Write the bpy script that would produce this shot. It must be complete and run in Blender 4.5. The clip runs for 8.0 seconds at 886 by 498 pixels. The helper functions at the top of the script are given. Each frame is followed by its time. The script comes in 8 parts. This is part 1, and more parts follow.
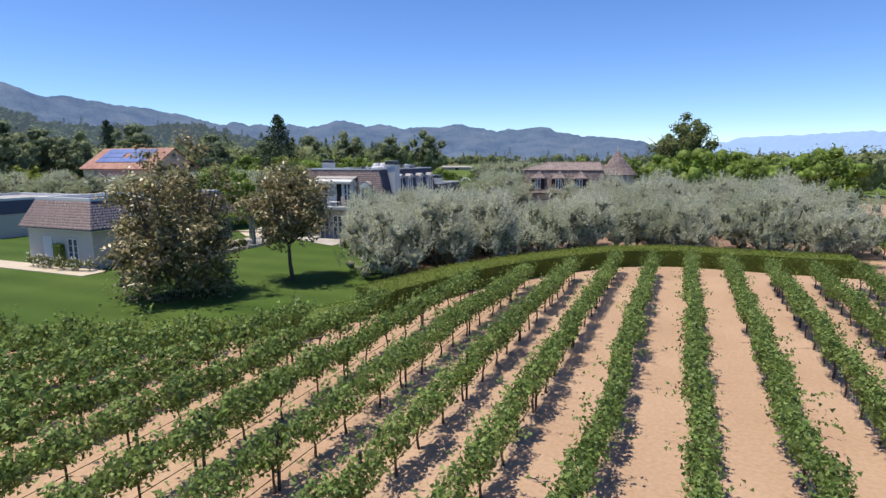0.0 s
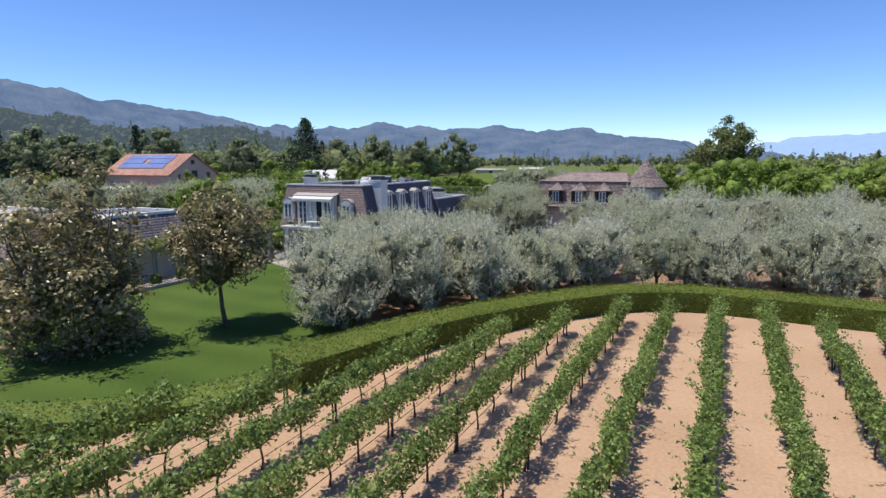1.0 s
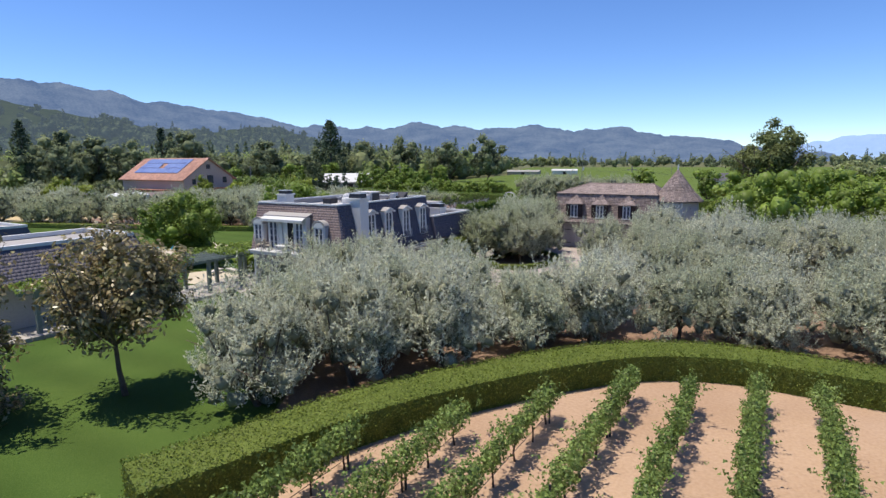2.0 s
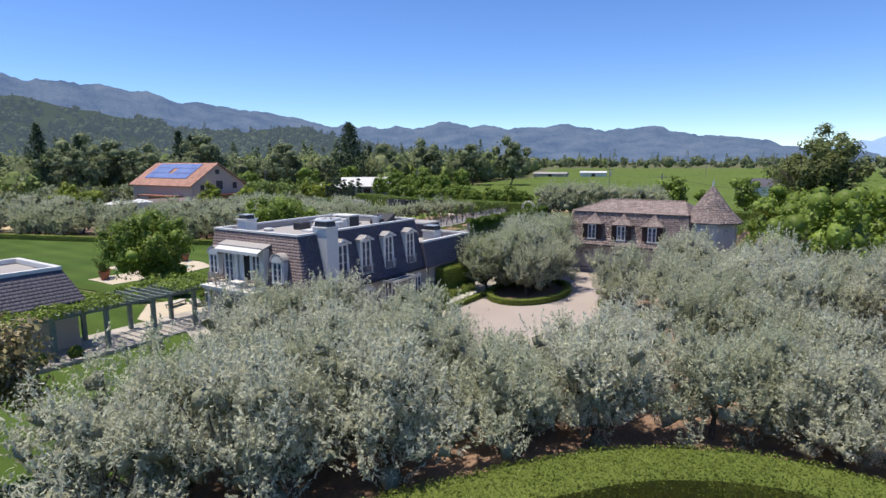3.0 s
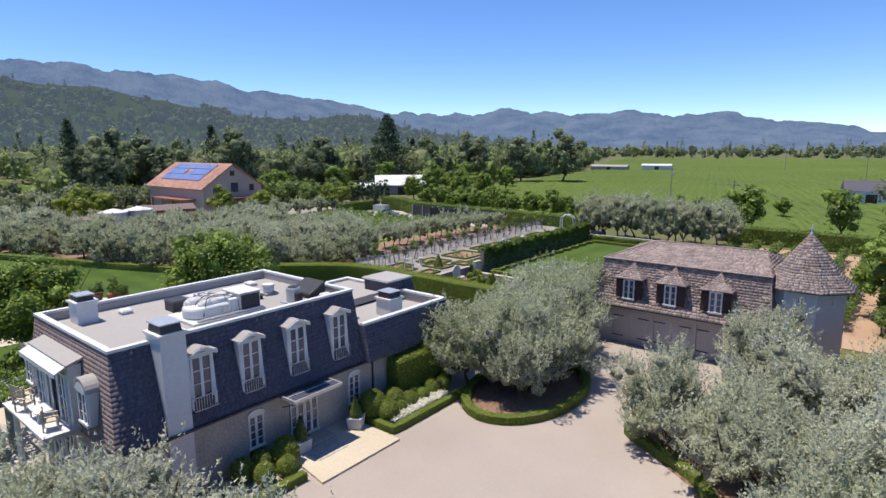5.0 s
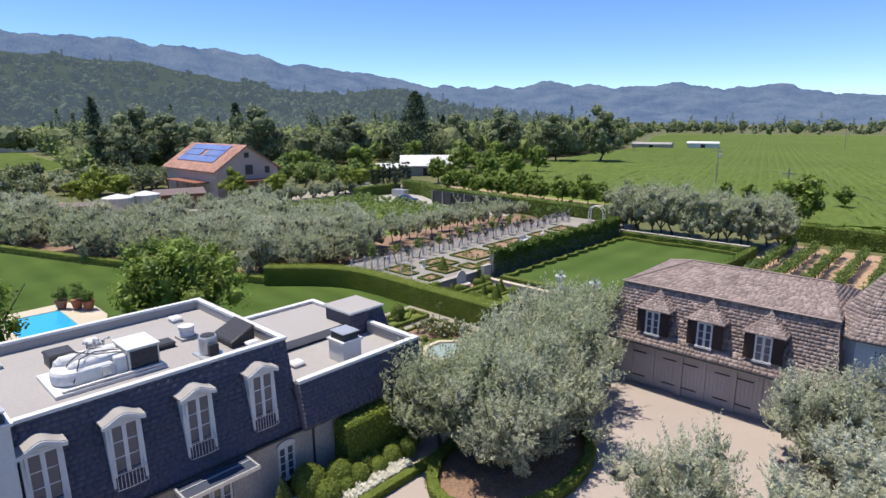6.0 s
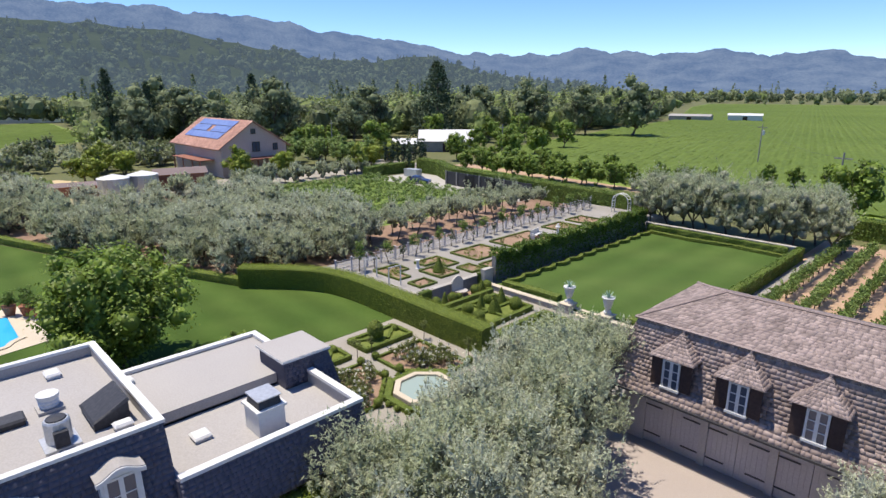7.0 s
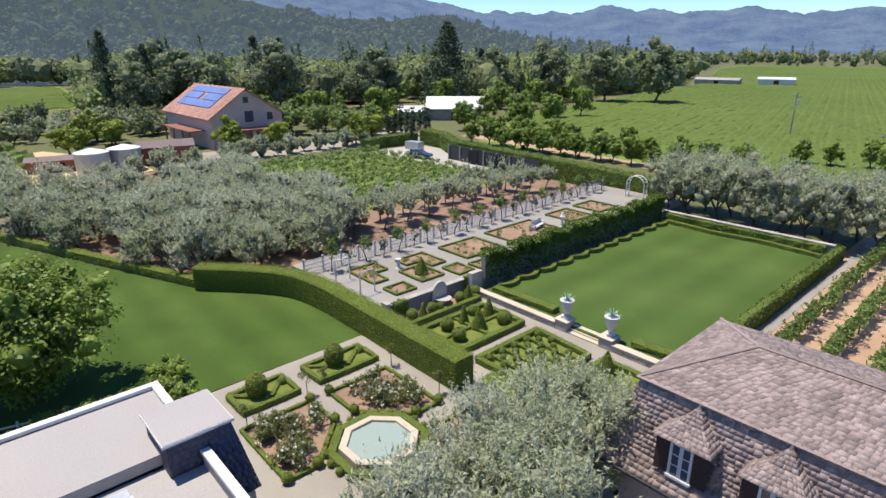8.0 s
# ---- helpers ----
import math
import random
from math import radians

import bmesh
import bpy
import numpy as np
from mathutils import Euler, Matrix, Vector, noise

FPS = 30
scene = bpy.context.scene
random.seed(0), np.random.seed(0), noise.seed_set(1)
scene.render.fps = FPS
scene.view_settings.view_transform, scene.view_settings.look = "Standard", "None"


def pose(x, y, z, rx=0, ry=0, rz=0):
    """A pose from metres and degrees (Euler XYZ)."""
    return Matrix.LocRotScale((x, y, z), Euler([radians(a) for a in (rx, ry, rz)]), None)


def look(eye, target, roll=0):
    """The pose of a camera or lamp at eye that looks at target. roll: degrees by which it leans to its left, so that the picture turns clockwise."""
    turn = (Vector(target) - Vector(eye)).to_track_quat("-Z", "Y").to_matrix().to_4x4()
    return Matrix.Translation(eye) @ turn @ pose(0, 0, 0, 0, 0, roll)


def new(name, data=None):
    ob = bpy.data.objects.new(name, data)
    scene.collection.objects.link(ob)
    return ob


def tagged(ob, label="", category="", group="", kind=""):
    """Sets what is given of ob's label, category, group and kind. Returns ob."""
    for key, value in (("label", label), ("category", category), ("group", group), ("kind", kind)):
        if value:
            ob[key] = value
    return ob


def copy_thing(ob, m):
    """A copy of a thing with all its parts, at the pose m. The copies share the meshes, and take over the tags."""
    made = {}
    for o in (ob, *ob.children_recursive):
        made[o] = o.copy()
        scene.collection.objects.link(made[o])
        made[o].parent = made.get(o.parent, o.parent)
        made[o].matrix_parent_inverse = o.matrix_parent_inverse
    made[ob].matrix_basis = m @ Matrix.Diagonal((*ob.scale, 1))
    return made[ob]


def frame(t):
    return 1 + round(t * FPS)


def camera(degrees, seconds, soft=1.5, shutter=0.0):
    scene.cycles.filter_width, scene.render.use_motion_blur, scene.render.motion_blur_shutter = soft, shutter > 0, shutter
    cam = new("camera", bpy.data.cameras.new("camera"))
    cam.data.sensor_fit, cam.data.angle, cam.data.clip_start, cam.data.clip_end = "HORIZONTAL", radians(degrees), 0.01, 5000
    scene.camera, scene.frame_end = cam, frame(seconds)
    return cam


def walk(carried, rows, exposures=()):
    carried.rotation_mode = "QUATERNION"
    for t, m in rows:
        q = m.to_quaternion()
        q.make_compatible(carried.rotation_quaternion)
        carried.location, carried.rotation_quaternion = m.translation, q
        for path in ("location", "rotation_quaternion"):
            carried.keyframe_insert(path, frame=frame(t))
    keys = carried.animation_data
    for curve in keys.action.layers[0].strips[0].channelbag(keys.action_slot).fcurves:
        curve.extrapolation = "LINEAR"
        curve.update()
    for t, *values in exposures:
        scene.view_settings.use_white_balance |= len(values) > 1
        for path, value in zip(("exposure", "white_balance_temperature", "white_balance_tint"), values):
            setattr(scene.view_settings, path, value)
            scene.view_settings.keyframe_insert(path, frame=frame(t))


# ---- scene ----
cam = camera(75.4, 8.0, soft=1.45)
METRES, EYE, TILT, LEAN, TURN = 68.0, 7.95, -0.4, 0.0, 22.7
ROWS = [
    (0.0, 0.0, 0.0, 0.0, -0.03, -8.48, 0.19),
    (0.5, 0.0318, 0.0536, 0.009, 1.86, -8.44, 0.23),
    (1.0, 0.0611, 0.11, 0.0183, 3.89, -8.38, 0.25),
    (1.5, 0.0859, 0.1662, 0.0269, 5.76, -8.38, 0.28),
    (3.0, 0.1359, 0.3412, 0.0582, 10.33, -8.44, 0.16),
    (3.5, 0.1464, 0.402, 0.0689, 11.57, -8.46, 0.18),
    (4.0, 0.1572, 0.4631, 0.0806, 12.8, -8.53, 0.12),
    (4.5, 0.1687, 0.5272, 0.0932, 14.38, -8.89, 0.12),
    (6.0, 0.1947, 0.7179, 0.1273, 20.14, -12.24, 0.04),
    (6.5, 0.199, 0.7779, 0.1368, 21.75, -13.66, 0.03),
    (7.0, 0.2, 0.838, 0.1455, 23.25, -15.23, 0.01),
    (7.5, 0.1981, 0.8975, 0.1534, 24.38, -17.0, -0.0),
    (8.0, 0.1953, 0.9536, 0.1603, 25.1, -18.89, -0.01),
]
walk(cam, [(t, pose(0, 0, EYE, TILT, LEAN, TURN) @ pose(METRES * x, METRES * y, METRES * z, 90 + pitch, roll, yaw)) for t, x, y, z, yaw, pitch, roll in ROWS],
     exposures=[(0.0, 0.32), (4.5, 0.35), (6.0, 0.42), (8.0, 0.51)])

# ---------------------------------------------------------------- light
SUN_TO = Vector((-0.28, -0.13, 1.0)).normalized()
world = bpy.data.worlds.new("world")
scene.world = world
world.use_nodes = True
_nt = world.node_tree
_sky = _nt.nodes.new("ShaderNodeTexSky")
_sky.sky_type = "NISHITA"
_sky.sun_disc = False
_sky.sun_elevation = math.asin(SUN_TO.z)
_sky.sun_rotation = math.atan2(SUN_TO.x, SUN_TO.y) % (2 * math.pi)
_sky.altitude = 2500.0
_sky.air_density, _sky.dust_density, _sky.ozone_density = 1.0, 0.0, 6.0
_hs = _nt.nodes.new("ShaderNodeHueSaturation")
_hs.inputs["Saturation"].default_value = 1.12
_hs.inputs["Hue"].default_value = 0.508
_nt.links.new(_sky.outputs[0], _hs.inputs["Color"])
_nt.links.new(_hs.outputs[0], _nt.nodes["Background"].inputs[0])
_nt.nodes["Background"].inputs[1].default_value = 0.145
sun = new("sun", bpy.data.lights.new("sun", "SUN"))
sun.data.energy, sun.data.angle, sun.data.color = 4.65, radians(0.53), (1.0, 0.91, 0.775)
sun.matrix_world = look(SUN_TO * 100, (0, 0, 0))

# ---------------------------------------------------------------- materials


def mat(name, c1, c2, scale=3.0, rough=0.85, bump=0.15, fine=60.0, rand="", spread=0.35, leaf=0.0, metal=0.0, coarse=0.25, spec=0.3, stripe=0.0, band=1.6):
    """Two colours mixed by noise at a coarse and a fine scale in metres; rand: 'island' or 'object' varies pieces."""
    m = bpy.data.materials.new(name)
    m.use_nodes = True
    nt = m.node_tree
    N, L = nt.nodes.new, nt.links.new
    bs = nt.nodes["Principled BSDF"]
    geo = N("ShaderNodeNewGeometry")
    n1, n2 = N("ShaderNodeTexNoise"), N("ShaderNodeTexNoise")
    n1.inputs["Scale"].default_value, n1.inputs["Detail"].default_value = scale * coarse, 4
    n2.inputs["Scale"].default_value, n2.inputs["Detail"].default_value = fine * 0.25, 3
    for n in (n1, n2):
        L(geo.outputs["Position"], n.inputs["Vector"])
    add = N("ShaderNodeMath")
    add.operation = "ADD"
    L(n1.outputs[0], add.inputs[0])
    L(n2.outputs[0], add.inputs[1])
    mr = N("ShaderNodeMapRange")
    mr.inputs["From Min"].default_value, mr.inputs["From Max"].default_value = 0.72, 1.28
    L(add.outputs[0], mr.inputs["Value"])
    mix = N("ShaderNodeMix")
    mix.data_type = "RGBA"
    mix.inputs["A"].default_value, mix.inputs["B"].default_value = (*c1, 1), (*c2, 1)
    L(mr.outputs[0], mix.inputs["Factor"])
    col = mix.outputs["Result"]
    if rand:
        src = geo.outputs["Random Per Island"] if rand == "island" else N("ShaderNodeObjectInfo").outputs["Random"]
        r2 = N("ShaderNodeMapRange")
        r2.inputs["To Min"].default_value, r2.inputs["To Max"].default_value = 1 - spread, 1 + spread
        L(src, r2.inputs["Value"])
        hsv = N("ShaderNodeHueSaturation")
        L(r2.outputs[0], hsv.inputs["Value"])
        L(col, hsv.inputs["Color"])
        col = hsv.outputs["Color"]
    if stripe:
        wv = N("ShaderNodeTexWave")
        wv.bands_direction = "X" if band > 0 else "Y"
        wv.inputs["Scale"].default_value, wv.inputs["Distortion"].default_value, wv.inputs["Detail Scale"].default_value = 0.314 / abs(band), 0.6, 0.3
        L(geo.outputs["Position"], wv.inputs["Vector"])
        r3 = N("ShaderNodeMapRange")
        r3.inputs["To Min"].default_value, r3.inputs["To Max"].default_value = 1 - stripe, 1 + stripe
        L(wv.outputs["Fac"], r3.inputs["Value"])
        hs2 = N("ShaderNodeHueSaturation")
        L(r3.outputs[0], hs2.inputs["Value"])
        L(col, hs2.inputs["Color"])
        col = hs2.outputs["Color"]
    L(col, bs.inputs["Base Color"])
    bs.inputs["Roughness"].default_value = rough
    bs.inputs["Metallic"].default_value = metal
    bs.inputs["Specular IOR Level"].default_value = spec
    if bump:
        bp = N("ShaderNodeBump")
        bp.inputs["Strength"].default_value, bp.inputs["Distance"].default_value = bump, 0.05
        L(n2.outputs[0], bp.inputs["Height"])
        L(bp.outputs[0], bs.inputs["Normal"])
    if leaf:
        tr = N("ShaderNodeBsdfTranslucent")
        L(col, tr.inputs["Color"])
        ms = N("ShaderNodeMixShader")
        ms.inputs[0].default_value = leaf
        L(bs.outputs[0], ms.inputs[1])
        L(tr.outputs[0], ms.inputs[2])
        L(ms.outputs[0], nt.nodes["Material Output"].inputs["Surface"])
    return m


M = {
    "earth": mat("dry_earth", (0.075, 0.095, 0.03), (0.15, 0.14, 0.06), 0.15, fine=6, bump=0.3),
    "soil": mat("vineyard_soil", (0.33, 0.215, 0.138), (0.43, 0.300, 0.208), 0.8, fine=30, bump=0.4),
    "mulch": mat("grove_soil", (0.16, 0.10, 0.07), (0.30, 0.20, 0.14), 1.2, fine=30, bump=0.5),
    "lawn": mat("lawn_grass", (0.041, 0.079, 0.0145), (0.078, 0.120, 0.027), 0.7, fine=90, bump=0.6, rough=0.95, spec=0.1, stripe=0.09, band=-3.4),
    "gravel": mat("drive_gravel", (0.318, 0.271, 0.245), (0.396, 0.344, 0.314), 0.6, fine=120, bump=0.4),
    "path": mat("path_gravel", (0.249, 0.228, 0.194), (0.331, 0.305, 0.262), 0.8, fine=120, bump=0.4),
    "paving": mat("stone_paving", (0.44, 0.375, 0.285), (0.54, 0.475, 0.375), 1.0, fine=40, bump=0.2),
    # inner crown mass: shade between the shoots put into a darker leaf colour
    "olive_shade": mat("olive_inner_shade", (0.16, 0.168, 0.112), (0.25, 0.256, 0.175), 2, fine=30, bump=1.0),
    "olive_back": mat("olive_leaf_green", (0.36, 0.40, 0.25), (0.49, 0.52, 0.355), 0.3, fine=12, bump=0, rand="island", spread=0.25, leaf=0.5, rough=0.8),
    "olive": mat("olive_leaf", (0.41, 0.44, 0.305), (0.545, 0.565, 0.43), 0.6, fine=20, bump=0, rand="island", spread=0.3, leaf=0.5, rough=0.8),
    "olive_b": mat("olive_leaf_silver", (0.475, 0.492, 0.375), (0.605, 0.615, 0.49), 0.6, fine=20, bump=0, rand="island", spread=0.3, leaf=0.5, rough=0.8),
    "bark": mat("bark", (0.07, 0.055, 0.04), (0.15, 0.12, 0.09), 3, fine=40, bump=0.8),
    "vine": mat("vine_leaf", (0.128, 0.195, 0.046), (0.235, 0.315, 0.088), 0.8, fine=20, bump=0, rand="island", spread=0.5, leaf=0.4, rough=0.5),
    "wood_vine": mat("vine_trunk_bark", (0.06, 0.04, 0.03), (0.13, 0.08, 0.06), 3, fine=40, bump=0.8),
    "hedge": mat("hedge_leaf", (0.17, 0.225, 0.022), (0.28, 0.325, 0.05), 0.8, fine=20, bump=0, rand="island", spread=0.45, leaf=0.4, rough=0.5),
    "yew": mat("yew_leaf", (0.108, 0.150, 0.022), (0.182, 0.226, 0.040), 0.8, fine=20, bump=0, rand="island", spread=0.35, leaf=0.4, rough=0.55),
    # hedge bodies: shade behind the leaves put into a darker green
    "hedge_core": mat("hedge_inner_shade", (0.075, 0.11, 0.016), (0.12, 0.155, 0.028), 2, fine=60, bump=1.0),
    "box": mat("box_leaf", (0.15, 0.195, 0.03), (0.24, 0.285, 0.055), 0.8, fine=20, bump=0, rand="island", spread=0.4, leaf=0.4, rough=0.5),
    "magnolia": mat("magnolia_leaf", (0.13, 0.145, 0.045), (0.40, 0.31, 0.17), 3.5, fine=20, bump=0, rand="island", spread=0.6, leaf=0.35, rough=0.38, spec=0.5),
    "broad": mat("broad_leaf", (0.10, 0.165, 0.028), (0.18, 0.25, 0.052), 0.8, fine=20, bump=0, rand="island", spread=0.5, leaf=0.4, rough=0.5),
    "bright": mat("bright_leaf", (0.13, 0.20, 0.028), (0.22, 0.30, 0.055), 0.5, fine=20, bump=0, rand="island", spread=0.4, leaf=0.4, rough=0.5),
    "conifer": mat("conifer_needles", (0.045, 0.072, 0.040), (0.085, 0.118, 0.062), 0.8, fine=20, bump=0, rand="island", spread=0.5, leaf=0.1),
    "oak": mat("oak_leaf", (0.11, 0.145, 0.055), (0.20, 0.23, 0.09), 0.8, fine=20, bump=0, rand="island", spread=0.5, leaf=0.4),
    "forest": mat("forest_leaf", (0.165, 0.205, 0.090), (0.285, 0.315, 0.155), 0.08, fine=4, bump=0.0, rand="island", spread=0.4, leaf=0.4),
    "forest_dark": mat("dark_forest_leaf", (0.14, 0.178, 0.095), (0.235, 0.27, 0.148), 0.08, fine=4, bump=0.0, rand="island", spread=0.4, leaf=0.4),
    "forest_light": mat("light_forest_leaf", (0.175, 0.24, 0.068), (0.29, 0.35, 0.125), 0.08, fine=4, bump=0.0, rand="island", spread=0.35, leaf=0.4),
    "white": mat("white_paint", (0.558, 0.558, 0.558), (0.630, 0.630, 0.621), 0.6, fine=30, bump=0.05, rough=0.5),
    "stucco": mat("pale_stucco", (0.440, 0.405, 0.370), (0.546, 0.510, 0.466), 0.7, fine=50, bump=0.3),
    "stone": mat("grey_stone", (0.275, 0.252, 0.232), (0.46, 0.43, 0.39), 2.5, fine=40, bump=0.5),
    # one slate in two tones: shade put into the first, sun into the second
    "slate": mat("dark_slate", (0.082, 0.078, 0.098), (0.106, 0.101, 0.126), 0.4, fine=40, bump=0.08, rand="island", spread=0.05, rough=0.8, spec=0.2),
    "sunlit_brown_slate": mat("sunlit_brown_slate", (0.165, 0.128, 0.125), (0.225, 0.178, 0.172), 0.8, fine=40, bump=0.12, rand="island", spread=0.08, rough=0.85, spec=0.2),
    "tower": mat("tower_stucco", (0.522, 0.522, 0.531), (0.621, 0.621, 0.630), 0.7, fine=40, bump=0.2),
    "grey_edge": mat("grey_herb_leaf", (0.17, 0.19, 0.10), (0.28, 0.29, 0.17), 2, fine=20, bump=0, rand="island", spread=0.4, leaf=0.4),
    "herb": mat("low_herb_cushions", (0.105, 0.14, 0.024), (0.17, 0.20, 0.04), 4, fine=60, bump=1.0),
    "terrace": mat("terrace_gravel", (0.232, 0.219, 0.198), (0.310, 0.292, 0.267), 0.8, fine=120, bump=0.4),
    "shingle": mat("cedar_shingle", (0.20, 0.155, 0.142), (0.325, 0.260, 0.238), 5.0, fine=110, bump=0.12, rand="island", spread=0.26, rough=0.85),
    "shingle_o": mat("cedar_shingle_o", (0.20, 0.155, 0.142), (0.325, 0.260, 0.238), 5.0, fine=110, bump=0.12, rand="object", spread=0.26, rough=0.85),
    "garagewall": mat("grey_lime_wash", (0.37, 0.35, 0.355), (0.455, 0.43, 0.43), 0.7, fine=40, bump=0.2),
    "lawn_pale": mat("pale_lawn_grass", (0.050, 0.092, 0.020), (0.083, 0.126, 0.033), 0.6, fine=90, bump=0.6, rough=0.95, spec=0.1, stripe=0.08, band=3.8),
    "flatroof": mat("roof_membrane", (0.295, 0.280, 0.272), (0.365, 0.348, 0.338), 0.5, fine=60, bump=0.15),
    "metal": mat("galvanised_metal", (0.45, 0.46, 0.47), (0.60, 0.61, 0.62), 1, fine=30, bump=0.05, rough=0.4, metal=0.6),
    "dark": mat("dark_metal", (0.03, 0.03, 0.035), (0.06, 0.06, 0.065), 1, fine=30, bump=0.05, rough=0.5),
    "doorgrey": mat("grey_painted_wood", (0.37, 0.35, 0.375), (0.465, 0.445, 0.465), 1.5, fine=40, bump=0.2, rough=0.6),
    "shutter": mat("dark_brown_shutter", (0.035, 0.022, 0.020), (0.065, 0.042, 0.036), 2, fine=40, bump=0.2),
    "fencepaint": mat("pale_grey_fence_paint", (0.40, 0.39, 0.42), (0.52, 0.51, 0.54), 2, fine=40, bump=0.2),
    "greywood": mat("weathered_wood", (0.20, 0.19, 0.17), (0.33, 0.31, 0.28), 2, fine=40, bump=0.3),
    "tile": mat("clay_roof_tile", (0.31, 0.165, 0.125), (0.43, 0.25, 0.195), 1.0, fine=20, bump=0.3, rand="island", spread=0.2),
    "barnwall": mat("barn_stucco", (0.440, 0.334, 0.290), (0.528, 0.422, 0.370), 0.5, fine=20, bump=0.2),
    "redwood": mat("red_brown_wood", (0.20, 0.085, 0.055), (0.29, 0.13, 0.09), 1, fine=20, bump=0.2),
    "solar": mat("solar_panel", (0.14, 0.18, 0.37), (0.20, 0.26, 0.48), 0.3, fine=4, bump=0, rough=0.25, spec=0.6),
    "terracotta": mat("terracotta", (0.28, 0.11, 0.06), (0.38, 0.16, 0.10), 2, fine=40, bump=0.2),
    "flower": mat("white_petals", (0.72, 0.70, 0.60), (0.85, 0.84, 0.78), 3, fine=20, bump=0, leaf=0.4),
    "agave": mat("agave_leaf", (0.22, 0.33, 0.26), (0.34, 0.45, 0.36), 3, fine=20, bump=0),
    "rose": mat("rose_leaf", (0.10, 0.14, 0.04), (0.19, 0.20, 0.07), 2, fine=20, bump=0, rand="island", spread=0.5, leaf=0.4),
    "bedsoil": mat("bed_soil", (0.20, 0.13, 0.085), (0.32, 0.22, 0.15), 2, fine=60, bump=0.6),
    "field": mat("vineyard_field", (0.126, 0.180, 0.032), (0.162, 0.225, 0.041), 0.1, fine=6, bump=0.5),
    "fieldvine": mat("field_vine_leaf", (0.131, 0.198, 0.036), (0.184, 0.257, 0.054), 0.06, fine=8, bump=0.3, rand="island", spread=0.10, leaf=0.4),
    "drygrass": mat("dry_grass", (0.42, 0.32, 0.17), (0.55, 0.44, 0.26), 0.3, fine=20, bump=0.3),
    "asphalt": mat("pale_concrete", (0.327, 0.310, 0.284), (0.413, 0.396, 0.361), 0.5, fine=20, bump=0.1),
    # darker wall stone: the walls' shade is put into its colour
    "shadestone": mat("shaded_wall_stone", (0.16, 0.15, 0.15), (0.26, 0.25, 0.24), 2, fine=20, bump=0.4),
    "bluepaint": mat("dark_blue_car_paint", (0.02, 0.035, 0.12), (0.03, 0.05, 0.16), 1, fine=5, bump=0, rough=0.25, spec=0.6),
    "rubber": mat("black_rubber", (0.012, 0.012, 0.012), (0.025, 0.025, 0.025), 3, fine=40, bump=0.1),
    "greenpaint": mat("green_grey_painted_wood", (0.15, 0.19, 0.17), (0.24, 0.28, 0.25), 2, fine=40, bump=0.2),
}


def glass_mat(name, tint=(0.07, 0.08, 0.11)):
    m = bpy.data.materials.new(name)
    m.use_nodes = True
    b = m.node_tree.nodes["Principled BSDF"]
    b.inputs["Base Color"].default_value = (*tint, 1)
    b.inputs["Roughness"].default_value = 0.06
    b.inputs["Specular IOR Level"].default_value = 0.6
    return m


def water_mat(name, colour):
    m = bpy.data.materials.new(name)
    m.use_nodes = True
    nt = m.node_tree
    b = nt.nodes["Principled BSDF"]
    b.inputs["Base Color"].default_value = (*colour, 1)
    b.inputs["Roughness"].default_value = 0.05
    n = nt.nodes.new("ShaderNodeTexNoise")
    n.inputs["Scale"].default_value = 3.0
    g = nt.nodes.new("ShaderNodeNewGeometry")
    nt.links.new(g.outputs["Position"], n.inputs["Vector"])
    bp = nt.nodes.new("ShaderNodeBump")
    bp.inputs["Strength"].default_value, bp.inputs["Distance"].default_value = 0.2, 0.03
    nt.links.new(n.outputs[0], bp.inputs["Height"])
    nt.links.new(bp.outputs[0], b.inputs["Normal"])
    return m


M["glass"] = glass_mat("window_glass")
M["water"] = water_mat("fountain_water", (0.28, 0.345, 0.305))
M["poolwater"] = water_mat("pool_water", (0.04, 0.38, 0.68))

# ---------------------------------------------------------------- building blocks


def thing(name, label, category, group="", kind="", at=(0, 0, 0), turn=0.0):
    ob = new(name)
    ob.empty_display_size = 0.2
    ob.matrix_basis = pose(*at, 0, 0, turn)
    return tagged(ob, label, category, group, kind)


def link(name, me, material, parent=None, label=""):
    ob = new(name, me)
    if material is not None and not me.materials:
        me.materials.append(material)
    ob.parent = parent
    return tagged(ob, label)


def part(name, bm, material, parent, label=""):
    me = bpy.data.meshes.new(name)
    bm.to_mesh(me)
    bm.free()
    return link(name, me, material, parent, label)


def whole(name, bm, material, label, category, group="", kind=""):
    """A thing that is one mesh."""
    return tagged(part(name, bm, material, None), label, category, group, kind)


def box(bm, x0, y0, z0, x1, y1, z1):
    v = [bm.verts.new(p) for p in ((x0, y0, z0), (x1, y0, z0), (x1, y1, z0), (x0, y1, z0), (x0, y0, z1), (x1, y0, z1), (x1, y1, z1), (x0, y1, z1))]
    for f in ((3, 2, 1, 0), (4, 5, 6, 7), (0, 1, 5, 4), (1, 2, 6, 5), (2, 3, 7, 6), (3, 0, 4, 7)):
        bm.faces.new([v[i] for i in f])
    return v


def boxm(*dims, bevel=0.0):
    bm = bmesh.new()
    box(bm, *dims)
    if bevel:
        bmesh.ops.bevel(bm, geom=bm.edges[:], offset=bevel, segments=1, affect="EDGES")
    return bm


